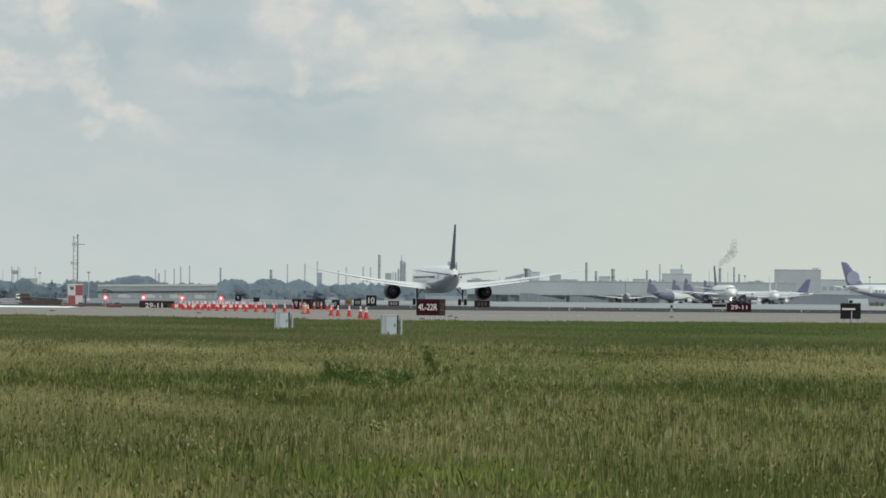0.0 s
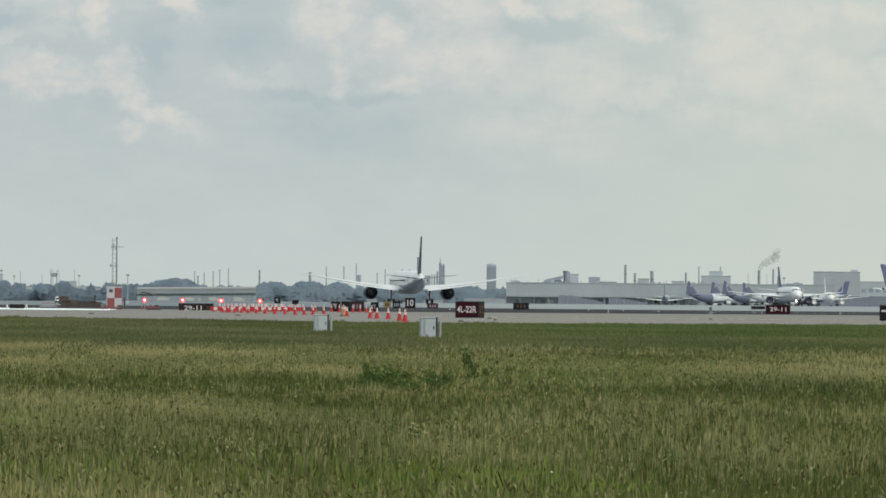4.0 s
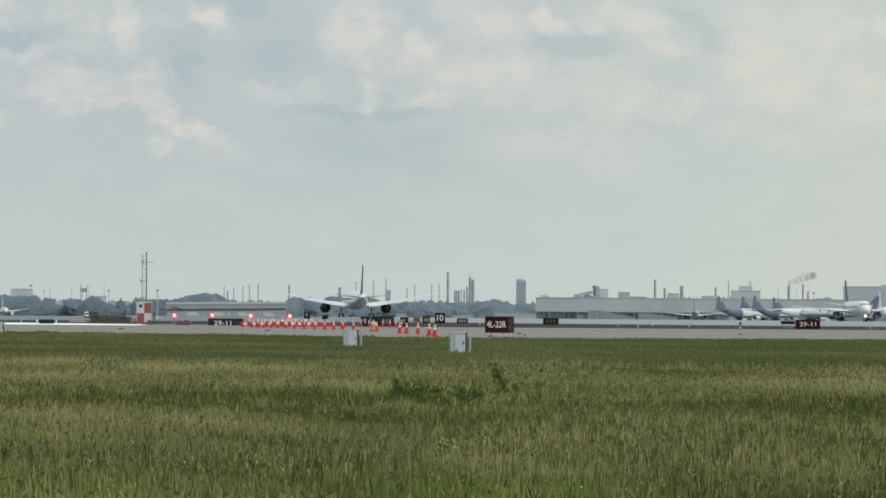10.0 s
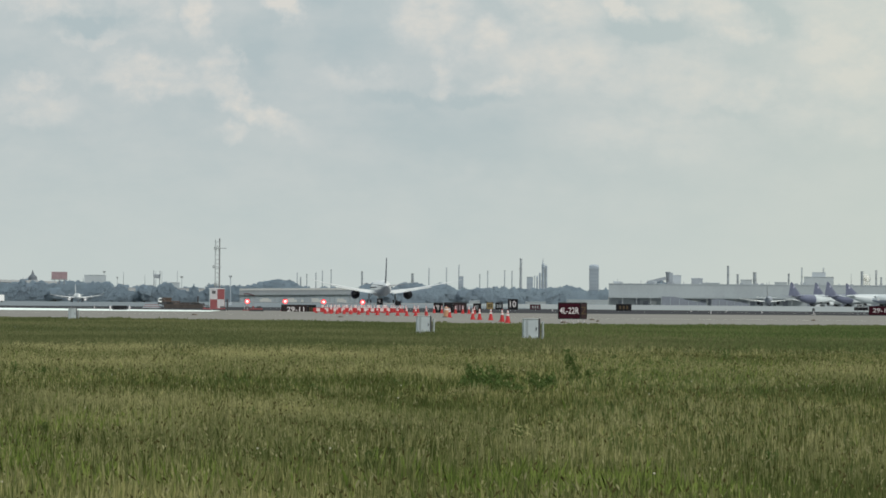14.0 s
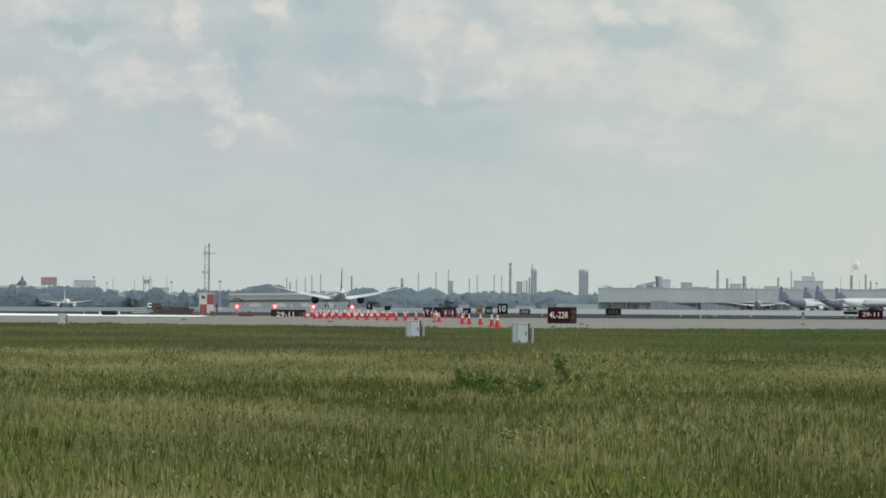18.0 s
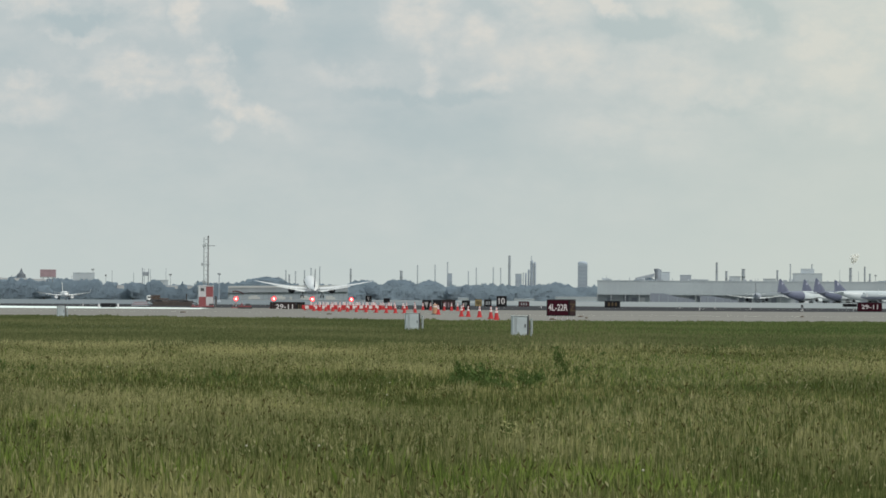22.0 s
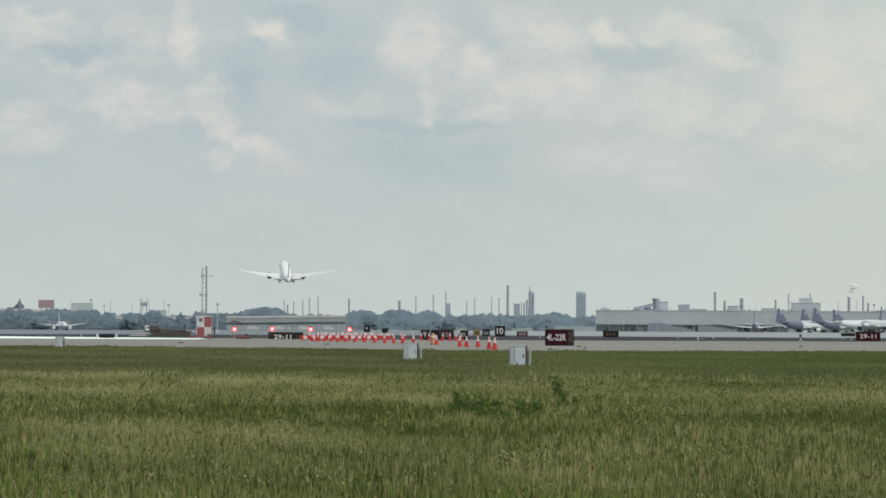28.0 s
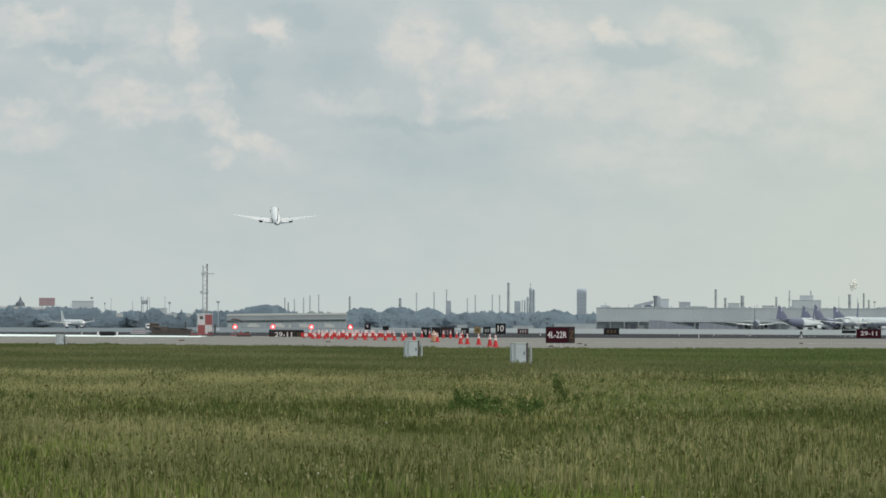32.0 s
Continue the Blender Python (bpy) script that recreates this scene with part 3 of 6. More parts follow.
def paving(name, color, scale, vary, rough=0.85):
    """Paving with stains stretched along the traffic and slab-scale blotches."""
    m = mat(name, color, rough, vary=vary, scale=scale, fine=2.0, bump=0.15)
    m.node_tree.nodes["Principled BSDF"].inputs["Specular IOR Level"].default_value = 0.0
    n, l = m.node_tree.nodes, m.node_tree.links
    co = next(x for x in n if x.bl_idname == "ShaderNodeTexCoord")
    mp = n.new("ShaderNodeMapping")
    mp.inputs["Scale"].default_value = (0.25, 1.0, 1.0)
    l.new(co.outputs["Object"], mp.inputs["Vector"])
    for t in [x for x in n if x.bl_idname == "ShaderNodeTexNoise"][:1]:
        l.new(mp.outputs[0], t.inputs["Vector"])
    return m


SOIL = soil_material()
CONCRETE = paving("apron_concrete", (0.200, 0.193, 0.180), 0.06, 0.18)
CONCRETE_WHITE = paving("white_concrete", (0.70, 0.77, 0.75), 0.08, 0.06)
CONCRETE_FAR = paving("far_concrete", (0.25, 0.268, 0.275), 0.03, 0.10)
ASPHALT = paving("asphalt", (0.052, 0.053, 0.058), 0.05, 0.2)
MARKING = mat("marking_paint", (0.72, 0.70, 0.62), 0.7, vary=0.12, scale=1.0)


def slab(name, outline, z, material, label):
    """A paved sheet with a real edge down to the ground."""
    bm = bmesh.new()
    top = [bm.verts.new((x, y, z)) for x, y in outline]
    low = [bm.verts.new((x, y, -0.3)) for x, y in outline]
    bm.faces.new(top)
    n = len(top)
    for i in range(n):
        bm.faces.new((top[i], low[i], low[(i + 1) % n], top[(i + 1) % n]))
    me = finish(bm, name)
    me.materials.append(material)
    return tagged(new(name, me), label, "paving", kind="structure")


gb = bmesh.new()
bmesh.ops.create_grid(gb, x_segments=40, y_segments=40, size=9000)
ground = new("ground", finish(gb, "ground"))
ground.data.materials.append(SOIL)
tagged(ground, "flat airfield turf reaching to the horizon", "ground", kind="structure")

EDGE = ((-400, 520), (-60, 345), (-6, 336), (5, 318), (14, 296), (20, 285), (30, 286), (40, 296), (80, 330), (400, 520))
slab("taxiway", EDGE + ((400, 800), (93, 705), (43, 612), (-14, 800), (-400, 920)), 0.012, CONCRETE, "weathered tan concrete taxiway beside the turf")
slab("runway", ((-400, 775), (-14, 716), (43, 612), (93, 640), (400, 700), (400, 1000), (134, 1040), (84, 1160), (-14, 1000), (-400, 960)), 0.02, ASPHALT,
     "dark asphalt crossing runway strip")
RISE = 0.85


def field(y, x=100.0):
    """The far field lies a little higher to the right; it climbs between 1150 and 1550 m."""
    return RISE * min(1.0, max(0.0, (y - 1150) / 400)) * min(1.0, max(0.0, (x - 20) / 70))


ab = bmesh.new()
rows_y = (950, 1020, 1090, 1150, 1220, 1290, 1360, 1430, 1500, 1550, 1900, 3450, 3950)
lines = [[ab.verts.new((x, y, field(y, x) + (0.008 if y < 1020 else 0.012))) for x in (-520, -150, 20, 90, 150, 320, 560, 900)] for y in rows_y]
for r0, r1 in zip(lines, lines[1:]):
    for k in range(7):
        ab.faces.new((r0[k], r0[k + 1], r1[k + 1], r1[k]))
apron = new("apron", finish(ab, "apron"))
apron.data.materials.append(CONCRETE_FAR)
tagged(apron, "pale concrete apron and far taxiways", "paving", kind="structure")
# far turf tinted blue-grey, its haze being part of the colour
INFIELD = paving("hazed_infield", (0.172, 0.195, 0.212), 0.03, 0.2)
apron.data.materials.append(INFIELD)
for face in apron.data.polygons:
    if face.center.x < 60 and face.center.y > 1020:
        face.material_index = 1
slab("pavement", ((-400, 600), (10.5, 572), (12.8, 632), (-14, 714), (-400, 772)), 0.030, CONCRETE_WHITE, "almost white strip of concrete pavement")
slab("runway_far", ((74, 1552), (133, 1552), (133, 3940), (74, 3940)), RISE + 0.03, paving("runway_far", (0.30, 0.31, 0.31), 0.02, 0.12),
     "grey concrete main runway running away")


def stripe(x0, y0, x1, y1, w, z=0.05):
    """A painted line on the paving."""
    p, q = Vector((x0, y0, 0)), Vector((x1, y1, 0))
    n = (q - p).normalized().cross(Vector((0, 0, 1))) * w / 2
    bm = bmesh.new()
    bm.faces.new([bm.verts.new(v + Vector((0, 0, z))) for v in (p - n, q - n, q + n, p + n)])
    ob = new("marking", finish(bm, "marking"))
    ob.data.materials.append(MARKING)
    return tagged(ob, "worn pale painted line on the paving", "marking", group="painted lines", kind="structure")


stripe(-20, 470, 60, 405, 0.5, 0.03)
stripe(30, 400, 110, 420, 0.5, 0.03)
stripe(88, 820, 140, 700, 1.2)
stripe(-30, 880, 120, 860, 0.9)


# ---- turf: blades by the hundred thousand ----
def grass_material(name, green, straw, bias, patch=0.10):
    m = bpy.data.materials.new(name)
    m.use_nodes = True
    n, l = m.node_tree.nodes, m.node_tree.links
    b = n["Principled BSDF"]
    b.inputs["Roughness"].default_value, b.inputs["Specular IOR Level"].default_value = 0.9, 0.12
    geo, co = n.new("ShaderNodeNewGeometry"), n.new("ShaderNodeTexCoord")
    mp = n.new("ShaderNodeMapping")
    mp.inputs["Scale"].default_value = (patch * 2.6, patch * 0.55, 1)
    l.new(co.outputs["Object"], mp.inputs["Vector"])
    big = n.new("ShaderNodeTexNoise")
    big.inputs["Scale"].default_value, big.inputs["Detail"].default_value = 1.0, 5
    l.new(mp.outputs[0], big.inputs["Vector"])
    s = n.new("ShaderNodeMath")
    s.operation = "MULTIPLY_ADD"
    s.inputs[1].default_value = 2.7
    s.inputs[2].default_value = bias - 1.35
    l.new(big.outputs[0], s.inputs[0])
    tm = n.new("ShaderNodeMapping")
    tm.inputs["Scale"].default_value = (20.0, 2.0, 0.0)
    l.new(co.outputs["Object"], tm.inputs["Vector"])
    tuft = n.new("ShaderNodeTexNoise")
    tuft.inputs["Scale"].default_value, tuft.inputs["Detail"].default_value = 1.0, 3
    l.new(tm.outputs[0], tuft.inputs["Vector"])
    g = n.new("ShaderNodeMath")
    g.operation = "MULTIPLY_ADD"
    g.inputs[1].default_value = 2.3
    l.new(tuft.outputs[0], g.inputs[0])
    off = n.new("ShaderNodeMath")
    off.operation = "SUBTRACT"
    off.inputs[1].default_value = 1.15 - 0.02
    l.new(s.outputs[0], off.inputs[0]), l.new(off.outputs[0], g.inputs[2])
    f = n.new("ShaderNodeMath")
    f.operation, f.use_clamp = "MULTIPLY_ADD", True
    f.inputs[1].default_value = 0.65
    l.new(geo.outputs["Random Per Island"], f.inputs[0]), l.new(g.outputs[0], f.inputs[2])
    ramp = n.new("ShaderNodeValToRGB")
    ramp.color_ramp.elements[0].color = (*green, 1)
    ramp.color_ramp.elements[1].color = (*straw, 1)
    mid = ramp.color_ramp.elements.new(0.55)
    mid.color = (*[(g * 0.62 + w * 0.38) for g, w in zip(green, straw)], 1)
    l.new(f.outputs[0], ramp.inputs[0])
    l.new(ramp.outputs[0], b.inputs["Base Color"])
    tr = n.new("ShaderNodeBsdfTranslucent")
    l.new(ramp.outputs[0], tr.inputs["Color"])
    mixs = n.new("ShaderNodeMixShader")
    mixs.inputs[0].default_value = 0.3
    l.new(b.outputs[0], mixs.inputs[1]), l.new(tr.outputs[0], mixs.inputs[2])
    l.new(mixs.outputs[0], n["Material Output"].inputs[0])
    return m


def quick_mesh(name, verts, faces):
    """A triangle mesh from arrays."""
    me = bpy.data.meshes.new(name)
    nv, nf = len(verts), len(faces)
    me.vertices.add(nv)
    me.vertices.foreach_set("co", verts.astype(np.float32).ravel())
    me.loops.add(nf * 3)
    me.loops.foreach_set("vertex_index", faces.astype(np.int32).ravel())
    me.polygons.add(nf)
    me.polygons.foreach_set("loop_start", np.arange(0, nf * 3, 3, dtype=np.int32))
    me.update(calc_edges=True)
    return me


def edge_y(x):
    xs, ys = zip(*EDGE)
    return np.interp(x, xs, ys)


def drift(x, y, size_x, size_y, seed):
    """Smooth random patches between 0 and 1, of the given size in metres."""
    table = np.random.default_rng(seed).uniform(0, 1, (256, 256))
    u, v = x / size_x + 500.3, y / size_y + 500.7
    i, j = np.floor(u).astype(int), np.floor(v).astype(int)
    fu, fv = u - i, v - j
    fu, fv = fu * fu * (3 - 2 * fu), fv * fv * (3 - 2 * fv)
    a, b = table[i % 256, j % 256], table[(i + 1) % 256, j % 256]
    c, d = table[i % 256, (j + 1) % 256], table[(i + 1) % 256, (j + 1) % 256]
    return (a * (1 - fu) + b * fu) * (1 - fv) + (c * (1 - fu) + d * fu) * fv


def blades(name, d0, d1, count, height, width, material, label, seed, lean=0.35, b0=-150, b1=1980, heads=False, within=None, tuft=1):
    """Turf blades spread evenly over the strip between two distances: a narrow kite each, or a stalk with a seed head, singly or in tufts."""
    rng = np.random.default_rng(seed)
    d = np.sqrt(rng.uniform(d0 ** 2, d1 ** 2, count))
    a = (rng.uniform(b0, b1, count) - LINE) * 1e-4
    x, y = d * np.sin(a), d * np.cos(a)
    if tuft > 1:
        # blades that stand together in tufts
        x, y = np.repeat(x, tuft), np.repeat(y, tuft)
        count *= tuft
        size = np.repeat(rng.uniform(0.6, 1.5, count // tuft), tuft) * width * 1.9
        x, y = x + rng.normal(0, 1, count) * size, y + rng.normal(0, 1, count) * size
    clump = 0.6 * drift(x, y, 0.16, 0.7, 77) + 0.4 * drift(x, y, 1.3, 5.0, 78)
    keep = (y < edge_y(x) - 0.4) & (rng.uniform(0, 1, count) < 0.40 + 0.65 * clump)
    if within is not None:
        keep &= within(x, y, rng)
    x, y, clump = x[keep], y[keep], clump[keep]
    n = len(x)
    h = height * (0.40 + 0.80 * rng.uniform(0, 1, n) ** 1.6) * (0.42 + 1.15 * clump)
    w = width * rng.uniform(0.6, 1.3, n)
    ang = rng.uniform(0, math.pi * 2, n)
    reach = h * lean * rng.uniform(0.05, 1, n) ** 1.5
    lx, ly = np.cos(ang) * reach, np.sin(ang) * reach
    turn = rng.uniform(-1.0, 1.0, n)
    wx, wy = np.cos(turn) * w / 2, np.sin(turn) * w / 2
    if heads:
        # a thin stalk, then a head of its own shape, nodding a little
        size = h * rng.uniform(0.10, 0.24, n)
        base = h - size
        nod = rng.normal(0, 0.55, n) * size
        p = [np.stack(v, 1) for v in ((x - wx * 0.3, y, h * 0 - 0.02), (x + wx * 0.3, y, h * 0 - 0.02), (x + lx, y + ly, base),
                                      (x + lx + wx * 1.7 + nod * 0.4, y + ly + wy, base + size * 0.45), (x + lx + nod, y + ly, h), (x + lx - wx * 1.7 + nod * 0.4, y + ly - wy, base + size * 0.45))]
        tris = [(0, 1, 2), (2, 3, 4), (2, 4, 5)]
    else:
        k = rng.uniform(0.35, 0.6, n)
        p = [np.stack(v, 1) for v in ((x, y, h * 0 - 0.02), (x + wx + lx * 0.3, y + wy + ly * 0.3, h * k), (x + lx, y + ly, h), (x - wx + lx * 0.3, y - wy + ly * 0.3, h * k))]
        tris = [(0, 1, 2), (0, 2, 3)]
    verts = np.stack(p, 1).reshape(-1, 3)
    faces = (np.arange(n)[:, None, None] * len(p) + np.array(tris)[None]).reshape(-1, 3)
    me = quick_mesh(name, verts, faces)
    me.materials.append(material)
    return tagged(new(name, me), label, "grass", kind="stuff")


GRASS = grass_material("meadow_grass", (0.065, 0.088, 0.024), (0.345, 0.325, 0.140), 0.08)
GRASS_STRAW = grass_material("seeding_grass", (0.140, 0.152, 0.060), (0.370, 0.350, 0.170), 0.20)
GRASS_TUFT = grass_material("olive_grass", (0.046, 0.060, 0.015), (0.112, 0.124, 0.042), 0.12)
GRASS_MOWN = grass_material("mown_grass", (0.078, 0.100, 0.038), (0.168, 0.168, 0.080), 0.22, 0.05)
WEED = grass_material("weed_leaves", (0.048, 0.078, 0.022), (0.112, 0.142, 0.046), 0.25, 0.3)
WEED_LEAF = grass_material("broad_weed_leaves", (0.054, 0.092, 0.023), (0.118, 0.160, 0.052), 0.2, 0.3)
HUSK = mat("dry_seed_husk", (0.064, 0.058, 0.022), 0.95, vary=0.3, scale=9)
HUSK.node_tree.nodes["Principled BSDF"].inputs["Specular IOR Level"].default_value = 0.05
PALE_HEAD = mat("bleached_seed_head", (0.275, 0.262, 0.14), 0.95, vary=0.30, scale=7, fine=30)
PALE_HEAD.node_tree.nodes["Principled BSDF"].inputs["Specular IOR Level"].default_value = 0.05
YELLOW_HEAD = mat("yellow_green_blossom", (0.27, 0.265, 0.10), 0.8, vary=0.2, scale=9)
PETAL = mat("pale_blossom", (0.46, 0.44, 0.33), 0.8, vary=0.2, scale=9, piece=0.2)


def bearing_of(x, y):
    return LINE + np.arctan2(x, y) * 1e4


def spread(x, y, zones, base):
    """How thickly something grows: a base and soft-edged zones (bearing, distance, half widths, gain)."""
    b, d = bearing_of(x, y), np.hypot(x, y)
    wob = 60 * np.sin(d * 0.35 + b * 0.004) + 40 * np.sin(b * 0.021 + d * 0.11)
    out = np.full(len(x), base)
    for zb, zd, rb, rd, gain in zones:
        out = out + gain * np.exp(-(((b + wob - zb) / rb) ** 2 + ((d - zd) / rd) ** 2))
    return out


STRAW_ZONES = ((250, 98, 460, 22, 1.3), (760, 102, 170, 20, 1.2), (1500, 82, 280, 12, 1.9), (200, 52, 420, 5, 0.6), (1180, 47, 220, 5, 0.5), (620, 44, 260, 6, 0.8), (1500, 35, 260, 4, 0.6), (300, 38, 200, 3, 0.3),
               (260, 66, 420, 6.5, -0.7), (1450, 57, 260, 8, -0.6), (880, 70, 160, 10, -0.7), (980, 53, 220, 10, -0.6), (900, 31, 500, 3, -0.2))
DARK_ZONES = ((240, 65, 360, 6.5, 1.05), (1450, 58, 260, 8, 1.3), (900, 70, 130, 9, 0.6), (960, 55, 180, 9, 0.8), (1300, 50, 230, 6, 0.9), (1200, 40, 160, 3, 0.5), (1250, 38, 130, 2.5, 0.7), (400, 36, 250, 2.2, 0.6), (760, 42, 200, 2.5, 0.35), (700, 57, 300, 4, 0.35), (1240, 92, 260, 14, 0.35))
FRESH_ZONES = ((95, 45, 85, 3.0, 0.8), (20, 36, 110, 4.0, 2.0), (1050, 30.2, 170, 1.6, 2.4), (300, 31.5, 200, 2.0, 0.35), (800, 32, 240, 1.6, 0.25), (1240, 80, 160, 12, 0.25))


def straw_here(x, y, rng):
    b, d = bearing_of(x, y), np.hypot(x, y)
    reach = np.interp(b, (-200, 700, 1050, 1300, 2000), (124, 122, 106, 110, 118)) + 9 * np.sin(b * 0.013) + 5 * np.sin(b * 0.037)
    fade = np.clip((reach - d) / 22, 0, 1)
    drift = 0.5 + 0.5 * np.sin(x * 1.9 + 1.3 * np.sin(y * 0.21)) * np.sin(y * 0.33 + 1.1 * np.sin(x * 0.8))
    fade = fade * (0.3 + 1.4 * drift)
    return rng.uniform(0, 1, len(x)) < spread(x, y, STRAW_ZONES, 0.17) * np.interp(b, (0, 900, 1100, 2000), (1, 1, 0.7, 0.7)) * np.where((b > 1080) & (d < 64), 0.36, 1.0) * fade


def fresh_here(x, y, rng):
    return rng.uniform(0, 1, len(x)) < spread(x, y, FRESH_ZONES, 0.02)


def dark_here(x, y, rng):
    return rng.uniform(0, 1, len(x)) < spread(x, y, DARK_ZONES, 0.05)


FRESH = grass_material("fresh_grass", (0.108, 0.164, 0.029), (0.225, 0.280, 0.070), 0.25, 0.3)
blades("grass_around", 0.5, 23, 60000, 0.085, 0.016, GRASS, "uncut meadow grass nearest the viewer", 25, 0.4, b0=-31000, b1=31400)
blades("grass_near", 22, 60, 480000, 0.115, 0.0080, GRASS, "dense uncut meadow grass with green and dry blades", 1, 0.22)
blades("grass_middle", 58, 112, 400000, 0.11, 0.014, GRASS, "uncut meadow grass with green and dry blades", 2, 0.35)
blades("grass_far", 108, 175, 200000, 0.09, 0.026, GRASS_MOWN, "uncut meadow grass further out", 3, 0.4)
blades("grass_mown", 120, 352, 330000, 0.070, 0.040, GRASS_MOWN, "short green turf along the taxiway edge", 4)
blades("seed_heads_near", 22, 60, 110000, 0.145, 0.0055, GRASS_STRAW, "straw-coloured grass stalks with seed heads", 5, 0.3, heads=True, within=straw_here)
blades("seed_heads_far", 58, 128, 190000, 0.14, 0.009, GRASS_STRAW, "straw-coloured grass stalks with seed heads further out", 6, 0.3, heads=True, within=straw_here)
blades("dry_grass_near", 22, 60, 260000, 0.135, 0.0070, GRASS_STRAW, "dry straw-coloured grass blades in drifts", 11, 0.22, within=straw_here)
blades("dry_grass_far", 58, 128, 420000, 0.125, 0.012, GRASS_STRAW, "dry straw-coloured grass blades in drifts further out", 12, 0.35, within=straw_here)
blades("dark_herbs", 24, 130, 420000, 0.115, 0.012, WEED, "dark green leafy herbs growing in bands through the grass", 7, 0.5, within=dark_here)
blades("fresh_grass", 23, 100, 420000, 0.150, 0.0085, FRESH, "patches of fresh light green grass", 9, 0.4, within=fresh_here)


GREEN = grass_material("clover_green", (0.064, 0.104, 0.031), (0.138, 0.168, 0.062), 0.2, 0.06)


def green_side(x, y, rng):
    b = bearing_of(x, y)
    return rng.uniform(0, 1, len(x)) < np.interp(b + 60 * np.sin(y * 0.12), (700, 1050, 1300, 2000), (0.0, 0.45, 1.0, 1.0))


blades("green_turf", 96, 330, 210000, 0.09, 0.034, GREEN, "fresh green clover and turf near the taxiway edge", 26, 0.5, b0=650, within=green_side)


def green_near(x, y, rng):
    b, d = bearing_of(x, y), np.hypot(x, y)
    return rng.uniform(0, 1, len(x)) < np.interp(b + 40 * np.sin(d * 0.4), (950, 1080, 1300, 1420, 2000), (0.0, 0.6, 0.6, 0.2, 0.2)) * np.where((b > 1330) & (d > 66), 0.15, 1.0) * (0.35 + drift(x, y, 1.5, 6.0, 91)) * np.clip((d - 36) / 10, 0, 1)


blades("green_meadow", 36, 98, 300000, 0.125, 0.010, GREEN, "green meadow grass between the dry drifts", 28, 0.3, b0=930, within=green_near)


def edge_here(x, y, rng):
    gap = edge_y(x) - y
    tuft = np.sin(x * 1.7 + 2 * np.sin(x * 0.31)) * np.sin(x * 0.43 + 1)
    return (gap < 4 + 5 * tuft) & (rng.uniform(0, 1, len(x)) < 0.35 + 0.6 * tuft)


blades("edge_tufts", 280, 352, 110000, 0.12, 0.06, GRASS_MOWN, "ragged grass tufts along the concrete edge", 27, 0.5, within=edge_here)


def near(b, d, rx, ry):
    c = at(b, d)
    return lambda x, y, rng: (((x - c.x) / rx) ** 2 + ((y - c.y) / ry) ** 2) ** 0.5 < rng.uniform(0.55, 1.1, len(x))


def meadow_here(x, y, rng):
    return rng.uniform(0, 1, len(x)) < 0.25 + 0.9 * drift(x, y, 0.8, 3.0, 80) * spread(x, y, STRAW_ZONES, 0.75)


def tufts_here(x, y, rng):
    return drift(x, y, 0.7, 2.6, 83) * spread(x, y, STRAW_ZONES, 0.8) > 0.32


def shade_here(x, y, rng):
    return drift(x, y, 0.8, 3.2, 84) * spread(x, y, DARK_ZONES, 0.7) > 0.35


blades("straw_tufts", 31, 62, 7500, 0.165, 0.0065, GRASS_STRAW, "upright tufts of dry straw-coloured grass", 31, 0.16, within=tufts_here, tuft=9)
blades("straw_tufts_far", 58, 124, 6500, 0.165, 0.0115, GRASS_STRAW, "upright tufts of dry straw-coloured grass further out", 32, 0.16, within=tufts_here, tuft=8)
blades("green_tufts", 31, 62, 6500, 0.150, 0.0075, GRASS_TUFT, "upright tufts of dark olive green grass", 33, 0.2, within=shade_here, tuft=9)
blades("green_tufts_far", 58, 120, 5000, 0.150, 0.0125, GRASS_TUFT, "upright tufts of dark olive green grass further out", 34, 0.2, within=shade_here, tuft=8)
blades("brown_seed_stalks", 22, 60, 15000, 0.150, 0.0095, HUSK, "dark brown dead seed stalks standing in the grass", 21, 0.25, heads=True, within=meadow_here)
blades("brown_seed_stalks_far", 58, 118, 20000, 0.145, 0.015, HUSK, "dark brown dead seed stalks further out", 22, 0.25, heads=True, within=meadow_here)
blades("pale_stalks", 22, 60, 10000, 0.150, 0.0070, PALE_HEAD, "tall pale straw stalks rising over the meadow", 23, 0.18, heads=True, within=meadow_here)
blades("pale_stalks_far", 58, 122, 14000, 0.150, 0.011, PALE_HEAD, "tall pale straw stalks further out", 24, 0.18, heads=True, within=meadow_here)


